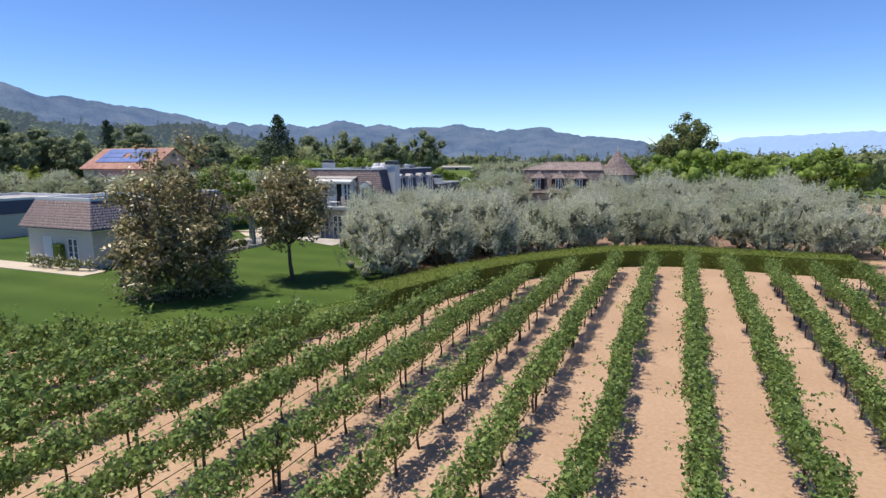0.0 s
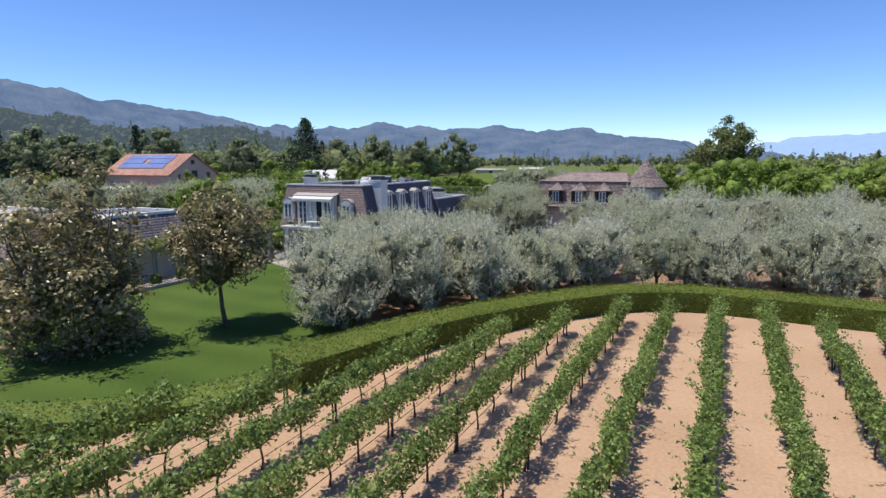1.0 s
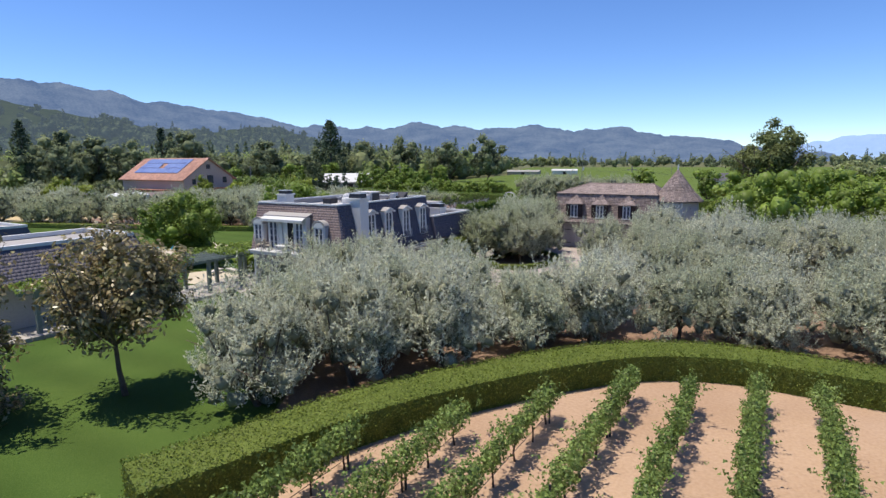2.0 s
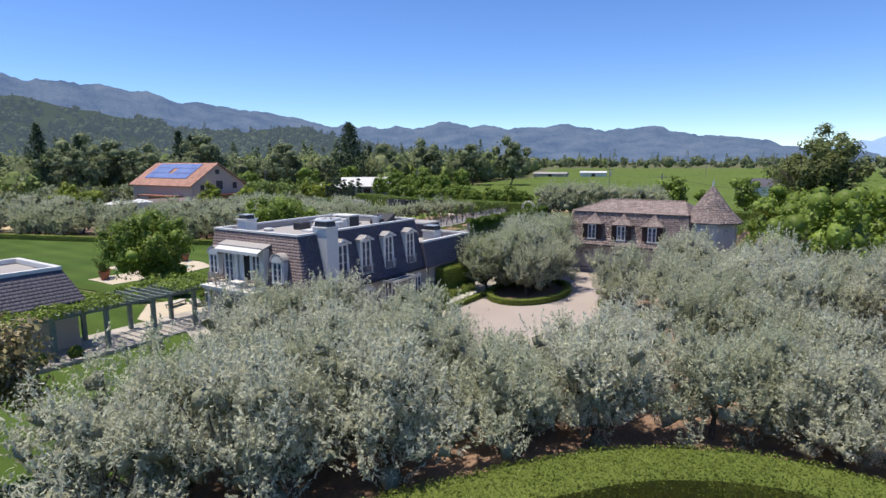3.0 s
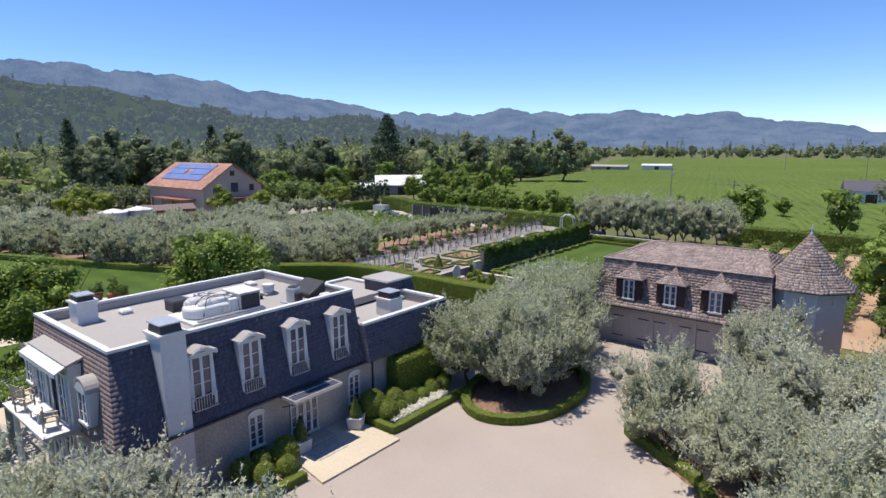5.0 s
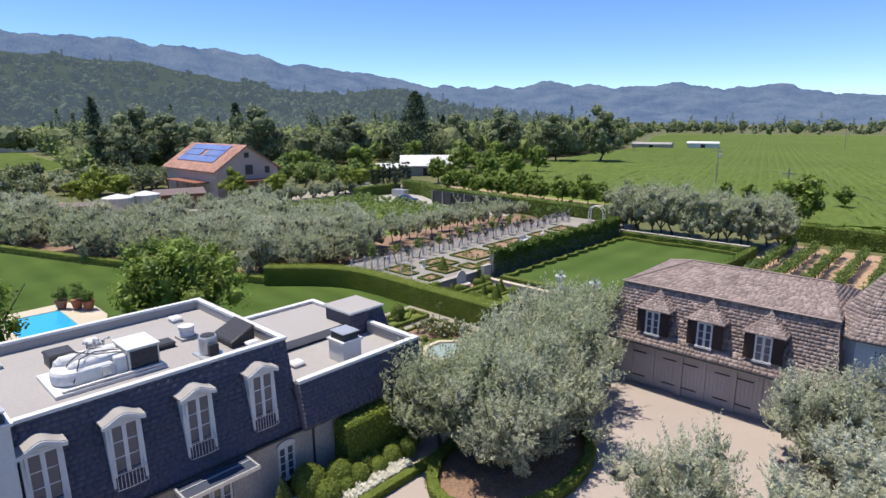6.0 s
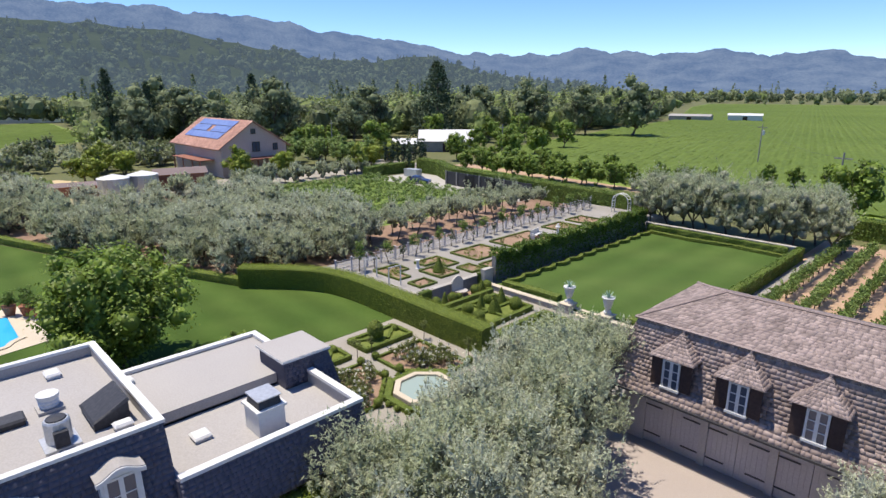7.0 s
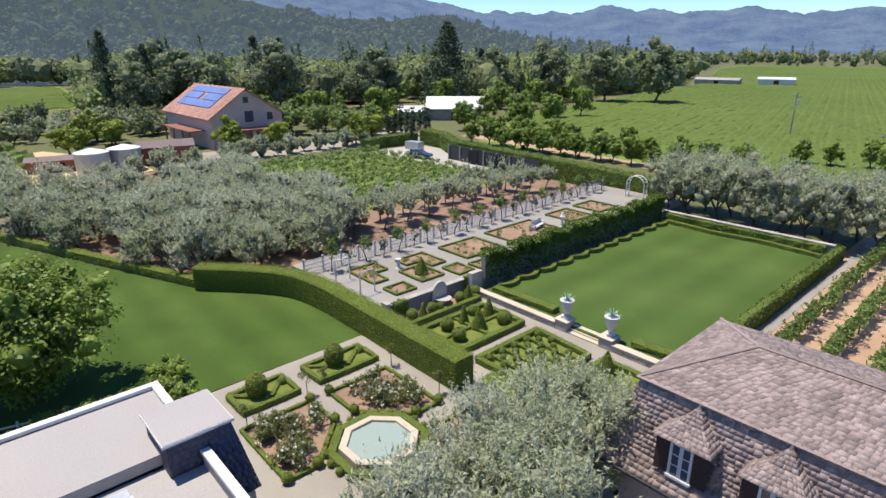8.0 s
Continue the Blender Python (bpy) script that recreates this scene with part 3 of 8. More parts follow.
FAR_BLUE = haze_mat("far_hills_haze", (0.018, 0.030, 0.036), (0.085, 0.10, 0.095), (0.13, 0.21, 0.44), 0.45, 0.03)
MID_HILL = haze_mat("wooded_hills_haze", (0.030, 0.048, 0.022), (0.085, 0.10, 0.05), (0.17, 0.225, 0.30), 0.31, 0.05)
PALE = haze_mat("far_range_haze", (0.10, 0.13, 0.17), (0.13, 0.16, 0.2), (0.26, 0.42, 0.75), 0.72, 0.01)
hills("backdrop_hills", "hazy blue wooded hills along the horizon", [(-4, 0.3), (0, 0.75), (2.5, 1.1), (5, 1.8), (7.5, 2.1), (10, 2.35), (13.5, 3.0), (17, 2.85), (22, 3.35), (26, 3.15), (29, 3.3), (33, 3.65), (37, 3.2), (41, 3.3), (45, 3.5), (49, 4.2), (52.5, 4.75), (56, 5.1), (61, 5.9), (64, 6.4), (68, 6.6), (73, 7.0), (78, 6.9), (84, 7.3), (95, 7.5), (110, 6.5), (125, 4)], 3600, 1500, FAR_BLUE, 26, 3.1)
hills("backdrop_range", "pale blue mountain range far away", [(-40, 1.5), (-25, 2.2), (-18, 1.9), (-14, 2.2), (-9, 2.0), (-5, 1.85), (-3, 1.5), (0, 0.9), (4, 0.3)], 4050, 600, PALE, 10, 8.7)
SLOPE_SOIL = haze_mat("slope_floor_haze", (0.012, 0.020, 0.009), (0.030, 0.040, 0.018), (0.17, 0.225, 0.30), 0.27, 0.06)
SLOPE = [(26, 0.1), (34, 0.6), (40, 1.2), (43, 1.7), (46, 2.8), (49, 3.4), (52, 3.2), (55, 2.8), (58, 3.0), (64, 4.1), (72, 5.2), (80, 5.7), (90, 5.9), (105, 5.0), (120, 2)]
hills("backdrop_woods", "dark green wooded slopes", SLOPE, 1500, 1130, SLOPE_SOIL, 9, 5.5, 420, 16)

# ---------------------------------------------------------------- front vineyard


def vine_trunk_mesh(rng):
    bm = bmesh.new()
    a = rng.uniform(-0.06, 0.06, 4)
    tube(bm, [(0, 0, -0.03), (a[0], a[1], 0.35), (a[2], a[3], 0.75)], [0.045, 0.032, 0.035], 5)
    for s in (-1, 1):
        tube(bm, [(a[2], a[3], 0.72), (a[2], s * 0.35, 0.86), (a[2], s * 0.75, 0.9)], [0.028, 0.022, 0.014], 5)
    me = bpy.data.meshes.new("trunk")
    bm.to_mesh(me)
    bm.free()
    me.materials.append(M["wood_vine"])
    return me


def post_mesh():
    bm = bmesh.new()
    box(bm, -0.03, -0.03, -0.05, 0.03, 0.03, 1.55)
    me = bpy.data.meshes.new("post")
    bm.to_mesh(me)
    bm.free()
    me.materials.append(M["dark"])
    return me


_vr = np.random.default_rng(11)
TRUNKS = [vine_trunk_mesh(_vr) for _ in range(4)]
POST = post_mesh()


def vine_foliage(rng, ys, per=330, size=0.15, wide=1.0):
    """Rounded bushes on the wires with upright and drooping shoots."""
    co = []
    for y in ys:
        w = rng.uniform(0.8, 1.18)
        n = int(per * w)
        d = rng.normal(size=(n, 3))
        d /= np.linalg.norm(d, axis=1, keepdims=True)
        p = d * rng.uniform(0.3, 1.0, (n, 1)) ** 0.6 * (0.40 * wide * w, 0.98, 0.50 * w) + (rng.normal(0, 0.08), y, 1.12 + rng.uniform(-0.08, 0.12))
        p += rng.normal(size=(n, 3)) * 0.06
        for _ in range(15):
            k = 13
            s = np.linspace(0, 1, k)
            b = np.array([rng.normal(0, 0.18) * wide, y + rng.normal(0, 0.6), 1.2])
            g = np.array([rng.normal(0, 0.34), rng.normal(0, 0.25), rng.uniform(0.2, 0.9)])
            q = b + s[:, None] * g + rng.normal(size=(k, 3)) * 0.045
            q[:, 2] -= 0.35 * np.abs(q[:, 0]) * s
            p = np.concatenate([p, q])
        p[:, 2] = np.clip(p[:, 2], 0.5, 2.1)
        out = p - np.array([0, y, 0.9])
        out /= np.linalg.norm(out, axis=1, keepdims=True)
        co.append(leaves(rng, p, size, 0.85, out, 0.4))
    return quads_mesh("foliage", tri(np.concatenate(co)))


def vine_row(x, y0, y1, seed, step=1.7, per=330, wide=1.0, size=0.15):
    rng = np.random.default_rng(seed)
    ob = thing("vine_row", "row of leafy green grapevines on tan soil", "vine row", "rows of the vineyard", at=(x, y0, 0))
    ys = [y + rng.uniform(-0.15, 0.15) for y in np.arange(0.4, y1 - y0, step)]
    if not ys:
        return ob
    for i, y in enumerate(ys):
        t = link("trunk", TRUNKS[i % 4], None, ob)
        t.matrix_basis = pose(rng.uniform(-0.05, 0.05), y, 0, 0, 0, 0 if i % 3 else 180)
        if i % 4 == 0:
            p = link("post", POST, None, ob)
            p.matrix_basis = pose(0.05, y + 0.15, 0)
    link("foliage", vine_foliage(rng, ys, per=per, wide=wide, size=size), M["vine"], ob)
    bm = bmesh.new()
    tube(bm, [(0.02, 0, 0.42), (0.03, (y1 - y0) / 2, 0.40), (0.02, y1 - y0, 0.42)], [0.012] * 3, 4)
    part("drip_hose", bm, M["dark"], ob, "thin black drip hose")
    return ob


for _k in range(-17, 13):
    _x = 0.72 + 2.36 * _k
    _y1 = hedge_y(_x) - (3.9 if _x > -5 else 5.2 if _x > -14.0 else 2.0)
    if _x > 13:
        _y1 = 76.0
    _y0 = max(3.0 if abs(_x) < 22 else 1.0, -2)
    if _y1 - _y0 > 2:
        vine_row(_x, _y0, _y1, 100 + _k, per=(760 if -7 < _x < 10 else 960 if -15 < _x < 0 else 620), wide=(0.95 if _x > -7 else 1.35 if _x > -15 else 1.9), size=(0.118 if -9 < _x < 10 else 0.13 if _x > -15 else 0.17))

hedge("boundary_hedge", "long low curved clipped green hedge beside the vineyard", [p for p in HEDGE_S if p[0] > -15.0], 2.3, 1.3, per=240, size=0.085, bulge=0.03, leaf="yew")
hedge("border_hedge", "low green border planting between lawn and vineyard", [p for p in HEDGE_S if p[0] < -15.0], 2.0, 0.62, per=110, size=0.11, bulge=0.08, leaf="broad")

# ---------------------------------------------------------------- trees
_tr = np.random.default_rng(5)


def olive_set(mats, per, size, n=56, shoots=13, group="olive trees of the grove", label="grey-green olive tree with an uneven silvery crown", low=-0.5):
    res = []
    for i, mm in enumerate(mats):
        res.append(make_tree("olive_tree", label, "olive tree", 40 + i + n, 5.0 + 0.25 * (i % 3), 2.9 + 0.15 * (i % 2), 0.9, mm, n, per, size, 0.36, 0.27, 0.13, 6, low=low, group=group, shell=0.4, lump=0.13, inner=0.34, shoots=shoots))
    return res


GROVE = [(-15.2, 32.6), (-12.6, 36.0), (-9.9, 40.6), (-7.2, 44.2), (-4.4, 47.0), (-1.0, 48.8), (3, 48.8), (12.5, 48.8), (13.6, 57), (1.5, 56.5), (-4.5, 54.2), (-7.6, 53.8), (-11, 52.2), (-21.5, 51.5), (-24.5, 49.4), (-26.8, 47.0), (-26.4, 44.2), (-23.8, 40.8), (-19.5, 36.8)]
GROVE_NORTH = [(-12.8, 69.0), (-9.0, 66.6), (-4.0, 65.8), (2.0, 64.0), (13.5, 60.0), (14.5, 82), (-11.2, 81.6), (-13.0, 76)]
_edge = [(-17.7, 32.9), (-19.6, 35.8), (-15.6, 36.6), (-20.6, 39.4), (-23.5, 42.6), (-26.0, 45.7), (-12.9, 40.6), (-10.4, 44.4), (-7.4, 47.6), (-3.4, 50.2), (1.2, 50.6), (6.0, 50.6), (10.8, 50.4)]
_north = [(-12.6, 69.6), (-8.2, 67.4), (-4.4, 66.8), (-0.6, 66.2), (-9.8, 79.4), (-7.4, 71.4)]
_near = _edge + [p for p in scatter(_tr, GROVE, 3.7, 0.24) if min(math.dist(p, q) for q in _edge) > 2.7]
_near = [p for p in _near if not (-16.6 < p[0] < -9.2 and 48.4 < p[1] < 56) and not (p[0] < -19 and p[1] > 50.6)]
_north += [p for p in scatter(_tr, GROVE_NORTH, 4.0, 0.24) if min(math.dist(p, q) for q in _north) > 2.9 and not (abs(p[0] + 8.9) < 4.5 and abs(p[1] - 86) < 5) and not (p[0] < -8.4 and p[1] > 69.5) and not (p[0] < -4 and p[1] > 78)]
_north += [(-5.0, 63.0), (-5.2, 59.4), (-2.0, 60.6), (-1.6, 56.9)]
NEAR_OLIVES = olive_set(["olive_b", "olive", "olive_b", "olive"], 21, 0.15, 62, 17)
plant(NEAR_OLIVES, _near, _tr, s0=0.92, s1=1.12)
plant([copy_thing(NEAR_OLIVES[1], pose(0, 0, 0)), copy_thing(NEAR_OLIVES[3], pose(0, 0, 0))], [(-15.4, 48.2), (-12.3, 48.4), (-9.3, 50.3), (-18.6, 49.2), (-10.8, 46.9)], _tr, s0=0.74, s1=0.84)
MID_OLIVES = olive_set(["olive", "olive", "olive_b"], 27, 0.15, 64, 18)
plant(MID_OLIVES, _north, _tr, s0=0.94, s1=1.1)
_isle = olive_set(["olive", "olive_back"], 24, 0.155, 70, 20, "olive trees of the driveway", "broad grey-green olive tree in a planted island", -0.3)
plant(_isle, [(-20.9, 69.7), (-24.6, 69.4), (-20.5, 73.5), (-22.7, 71.6), (-24.6, 75.0), (-22.8, 78.0), (-25.6, 79.4), (-24.8, 83.0)], _tr, s0=1.06, s1=1.18)

BACK = [(-57.8, 81.6), (-57.0, 97), (-66, 99), (-92, 97), (-88, 84), (-92, 67.5), (-84, 70.6), (-69.5, 76.6)]
_far = scatter(_tr, BACK, 3.9, 0.26) + scatter(_tr, [(-95, 66.5), (-122, 57.5), (-126, 62), (-112, 72), (-96, 78)], 4.2, 0.28)
FAR_OLIVES = olive_set(["olive_back", "olive_back", "olive"], 10, 0.30, 48, 11, "olive trees of the back grove", "grey-green olive tree of the back grove")
plant(FAR_OLIVES, _far, _tr, s0=0.84, s1=1.06)
_rowt = [(-61.0 - 3.2 * (i % 2) + _tr.uniform(-0.4, 0.4), 96.5 + 1.75 * i) for i in range(19)]
ROW_OLIVES = [make_tree("small_olive_tree", "slender small olive tree on a bare trunk", "olive tree", 90 + i, 3.9, 1.8, 1.3, "olive_back", 28, 12, 0.22, 0.4, 0.34, 0.07, 4, low=1.0, shell=0.4, inner=0.45, shoots=8, group="olive row beside the kitchen garden") for i in range(2)]
plant(ROW_OLIVES, _rowt, _tr)
_end = [(-42.5 + 2.7 * i + _tr.uniform(-0.5, 0.5), 128.2 + _tr.uniform(-0.8, 1.0)) for i in range(8)] + [(-44 + 3.1 * i, 132.0 + _tr.uniform(-1, 1)) for i in range(7)]
END_OLIVES = [make_tree("tall_olive_tree", "tall olive tree with bare trunks behind the lawn", "olive tree", 95 + i, 7.0, 3.2, 1.5, "olive_back", 56, 18, 0.20, 0.4, 0.28, 0.12, 6, low=1.1, shell=0.4, inner=0.5, shoots=9, group="olive row behind the lawn") for i in range(3)]
plant(END_OLIVES, _end, _tr, s0=0.9, s1=1.1)

MAG = [make_tree("magnolia_tree", "magnolia with glossy bronze-green leaves and white blossoms", "magnolia tree", 21, 8.9, 4.3, 1.1, "magnolia", 180, 120, 0.25, 0.5, 0.20, 0.16, 7, low=-1.6, shell=0.4, lean=0.015, inner=0.2, extra=(6, "flower", 0.30), group="magnolias on the front lawn"),
       make_tree("magnolia_tree", "smaller magnolia on a bare trunk with bronze-green leaves", "magnolia tree", 22, 8.0, 3.3, 2.4, "magnolia", 110, 120, 0.25, 0.5, 0.24, 0.13, 6, low=1.9, shell=0.4, lean=0.015, inner=0.2, extra=(3, "flower", 0.30), group="magnolias on the front lawn")]
MAG[0].matrix_basis = pose(-27.2, 24.4, 0.03)
MAG[1].matrix_basis = pose(-23.7, 30.7, 0.03, 0, 0, 40)
_shade = [make_tree("shade_tree", "large green broadleaf tree on the back lawn", "tree", 31 + i, 8.4, 4.7, 1.6, "bright", 140, 130, 0.28, 0.6, 0.24, 0.2, 7, low=0.1, shell=0.45, lump=0.13, inner=0.5, group="shade trees behind the house") for i in range(2)]
_shade[0].matrix_basis = pose(-48.5, 66.6, 0.02)
_shade[1].matrix_basis = pose(-51.6, 54.0, 0.02, 0, 0, 80) @ Matrix.Scale(0.9, 4)

_brt = [make_tree("bright_tree", "bushy bright green broadleaf tree", "tree", 51 + i, 8.4 + i * 0.8, 4.6, 1.0, "bright", 60, 70, 0.36, 0.6, 0.29, 0.18, 6, low=0.2, shell=0.5, inner=0.55, group="bright green trees beyond the tower") for i in range(2)]
plant(_brt, [(0.2, 80.5), (-0.4, 88), (3.5, 93), (8.5, 88), (0.5, 97), (7, 99), (13.5, 95), (12, 104), (2.5, 106), (17, 88), (19, 100), (-3.2, 104)], _tr, s0=0.85, s1=1.1)
_oak = make_tree("oak_tree", "tall dark spreading oak with open gaps in its crown", "oak tree", 61, 15.6, 6.2, 5.0, "oak", 80, 170, 0.5, 0.6, 0.2, 0.35, 9, low=5.0, shell=0.35, lump=0.25)
_oak.matrix_basis = pose(-0.5, 114, -0.02)


def conifer(name, label, seed, h, r, group=""):
    rng = np.random.default_rng(seed)
    ob = thing(name, label, "conifer", group)
    bm = bmesh.new()
    tube(bm, [(0, 0, -0.1), (0.1, 0, h * 0.5), (0, 0.1, h * 0.97)], [h * 0.022, h * 0.014, h * 0.003], 7)
    part("trunk", bm, M["bark"], ob)
    co = []
    tiers = 22
    for i in range(tiers):
        f = i / tiers
        z = h * (0.1 + 0.88 * f)
        rr = r * (1 - f) ** 0.8 + 0.15
        for k in range(9):
            a = rng.uniform(0, 2 * math.pi)
            ln = rr * rng.uniform(0.65, 1.1)
            m = 18
            s = np.sqrt(rng.uniform(0, 1, m))
            p = np.stack([math.cos(a) * s * ln, math.sin(a) * s * ln, z - s * ln * 0.22 + rng.normal(0, 0.12, m)], 1) + rng.normal(size=(m, 3)) * 0.06 * r
            co.append(leaves(rng, p, 0.07 * r + 0.25, 0.5))
    link("crown", quads_mesh("crown", np.concatenate(co)), M["conifer"], ob)
    return ob


conifer("pine_tree", "tall dark conifer standing above the woods", 71, 27, 12).matrix_basis = pose(-157, 198, -0.05)

# ---------------------------------------------------------------- building parts


def boxes_mesh(name, co):
    """Closed eight-cornered pieces from an array (n, 8, 3): four below, four above."""
    n = len(co)
    f = np.array([[3, 2, 1, 0], [4, 5, 6, 7], [0, 1, 5, 4], [1, 2, 6, 5], [2, 3, 7, 6], [3, 0, 4, 7]], dtype=np.int32)
    idx = (f[None] + 8 * np.arange(n, dtype=np.int32)[:, None, None]).ravel()
    me = bpy.data.meshes.new(name)
    me.vertices.add(8 * n)
    me.vertices.foreach_set("co", np.ascontiguousarray(co, dtype=np.float32).ravel())
    me.loops.add(24 * n)
    me.loops.foreach_set("vertex_index", idx)
    me.polygons.add(6 * n)
    me.polygons.foreach_set("loop_start", np.arange(0, 24 * n, 4, dtype=np.int32))
    me.update(calc_edges=True)
    return me


def courses(rng, quad, course, width, lift=0.009, ragged=0.10, gap=0.006):
    """Overlapping shingles over a plane quad (bottom left, bottom right, top right, top left, seen from outside)."""
    a, b, c, d = (np.array(p, float) for p in quad)
    nrm = np.cross(b - a, d - a)
    if np.linalg.norm(nrm) < 1e-6:
        nrm = np.cross(b - a, c - a)
    nrm /= np.linalg.norm(nrm)
    rows = max(1, int(round(np.linalg.norm((d + c) / 2 - (a + b) / 2) / course)))
    out = []
    for r in range(rows):
        v0, v1 = r / rows, min(1.0, (r + 1.35) / rows)
        l0, r0, l1, r1 = a + (d - a) * v0, b + (c - b) * v0, a + (d - a) * v1, b + (c - b) * v1
        span = max(np.linalg.norm(r0 - l0), 0.05)
        cuts, x = [0.0], -width * rng.uniform(0, 0.6)
        while x < span:
            x += width * rng.uniform(0.5, 1.6)
            if 0.04 < x < span - 0.04:
                cuts.append(x / span)
        cuts.append(1.0)
        for s, e in zip(cuts, cuts[1:]):
            e2 = e - gap / span
            drop = -(d - a) / max(np.linalg.norm(d - a), 1e-6) * course * ragged * rng.uniform(0, 0.5)
            if r == 0:
                drop = drop * 0.3
            up = nrm * lift * rng.uniform(0.85, 1.25)
            lo = [l0 + (r0 - l0) * s + drop, l0 + (r0 - l0) * e2 + drop, l1 + (r1 - l1) * e2, l1 + (r1 - l1) * s]
            out.append(np.array([lo[0] + up * 0.45, lo[1] + up * 0.45, lo[2] - nrm * 0.004, lo[3] - nrm * 0.004, lo[0] + up, lo[1] + up, lo[2] + nrm * 0.006, lo[3] + nrm * 0.006]))
    return out


def roof_skin(parent, quads, course, width, material, seed, name="slate_covering", label=""):
    rng = np.random.default_rng(seed)
    lie = (0.007, 0.16, 0.003) if material == "shingle" else (0.0045, 0.02, 0.002)
    co = [p for q in quads for p in courses(rng, q, course, width, *lie)]
    ob = link(name, boxes_mesh(name, np.array(co)), M[material], parent, label)
    ob["kind"] = "stuff"
    return ob


def slab_quads(name, quads, material, parent, label="", thick=0.04):
    """Sloping plane pieces with thickness, below the skin."""
    bm = bmesh.new()
    for q in quads:
        q = [Vector(p) for p in q]
        n = (q[1] - q[0]).cross(q[3] - q[0])
        n = n.normalized() if n.length > 1e-6 else (q[1] - q[0]).cross(q[2] - q[0]).normalized()
        lo = [bm.verts.new(p - n * thick) for p in q]
        hi = [bm.verts.new(p - n * 0.006) for p in q]
        bm.faces.new(hi)
        bm.faces.new(lo[::-1])
        for i in range(4):
            j = (i + 1) % 4
            bm.faces.new((lo[i], lo[j], hi[j], hi[i]))
    bmesh.ops.remove_doubles(bm, verts=bm.verts[:], dist=0.001)
    return part(name, bm, material, parent, label)


def window(parent, x, y, z0, z1, w, face, panes=(2, 4), arch=0.0, name="window", label="", depth=0.10, material="white"):
    """A casement: face '+x', '-y' or an angle in degrees; frame, panes and glazing bars."""
    turn = {"+x": 90.0, "-y": 0.0, "-x": -90.0, "+y": 180.0}.get(face, face)
    ob = new(name)
    ob.parent = parent
    ob.matrix_basis = pose(x, y, z0, 0, 0, turn)
    if label:
        tagged(ob, label)
    h, f = z1 - z0, 0.09
    bm = bmesh.new()
    box(bm, -w / 2, -depth, 0, -w / 2 + f, 0.03, h)
    box(bm, w / 2 - f, -depth, 0, w / 2, 0.03, h)
    box(bm, -w / 2 + f, -depth, h - f, w / 2 - f, 0.03, h)
    box(bm, -w / 2 - 0.04, -depth - 0.05, -0.06, w / 2 + 0.04, 0.03, 0.05)
    cols, rows = panes
    iw, ih = w - 2 * f, h - f - 0.05
    for i in range(1, cols):
        t = 0.07 if i * 2 == cols else 0.02
        box(bm, -iw / 2 + iw * i / cols - t, -depth + 0.02, 0.05, -iw / 2 + iw * i / cols + t, 0.0, h - f)
    for j in range(1, rows):
        box(bm, -iw / 2, -depth + 0.028, 0.05 + ih * j / rows - 0.018, iw / 2, -0.005, 0.05 + ih * j / rows + 0.018)
    if arch:
        n = 8
        pts = [(-w / 2 - 0.05, h)] + [(w / 2 + 0.05, h)] + [((w / 2 + 0.05) * math.cos(math.pi * i / n), h + arch * math.sin(math.pi * i / n)) for i in range(1, n)]
        a = [bm.verts.new((px, -depth - 0.04, pz)) for px, pz in pts]
        b = [bm.verts.new((px, 0.03, pz)) for px, pz in pts]
        bm.faces.new(a)
        bm.faces.new(b[::-1])
        for i in range(len(pts)):
            j = (i + 1) % len(pts)
            bm.faces.new((a[j], a[i], b[i], b[j]))
    part("window_frame", bm, M[material], ob)
    part("pane", boxm(-iw / 2 + 0.004, -depth + 0.05, 0.052, iw / 2 - 0.004, -depth + 0.06, h - f - 0.004), M["glass"], ob)
    return ob


def mansard(x0, y0, x1, y1, z0, z1, fx0, fy0, fx1, fy1, sides="snew"):
    """Sloping quads round a box whose top is x0..y1 at z1 and whose foot is flared by f at z0."""
    X0, Y0, X1, Y1 = x0 - fx0, y0 - fy0, x1 + fx1, y1 + fy1
    q = {
        "s": [(X0, Y0, z0), (X1, Y0, z0), (x1, y0, z1), (x0, y0, z1)],
        "e": [(X1, Y0, z0), (X1, Y1, z0), (x1, y1, z1), (x1, y0, z1)],
        "n": [(X1, Y1, z0), (X0, Y1, z0), (x0, y1, z1), (x1, y1, z1)],
        "w": [(X0, Y1, z0), (X0, Y0, z0), (x0, y0, z1), (x0, y1, z1)],
    }
    return [q[s] for s in sides]


def cap_ring(x0, y0, x1, y1, z, w=0.22, h=0.12, out=0.05, sides="snew"):
    bm = bmesh.new()
    if "s" in sides:
        box(bm, x0 - out, y0 - out, z - h, x1 + out, y0 + w, z)
    if "n" in sides:
        box(bm, x0 - out, y1 - w, z - h, x1 + out, y1 + out, z)
    if "w" in sides:
        box(bm, x0 - out, y0 + w, z - h - 0.002, x0 + w, y1 - w, z - 0.002)
    if "e" in sides:
        box(bm, x1 - w, y0 + w, z - h - 0.002, x1 + out, y1 - w, z - 0.002)
    return bm


# ---------------------------------------------------------------- the main house
house = thing("house", "two-storey house with a dark slate mansard and white-edged flat roof", "house", at=(0, 0, 0))
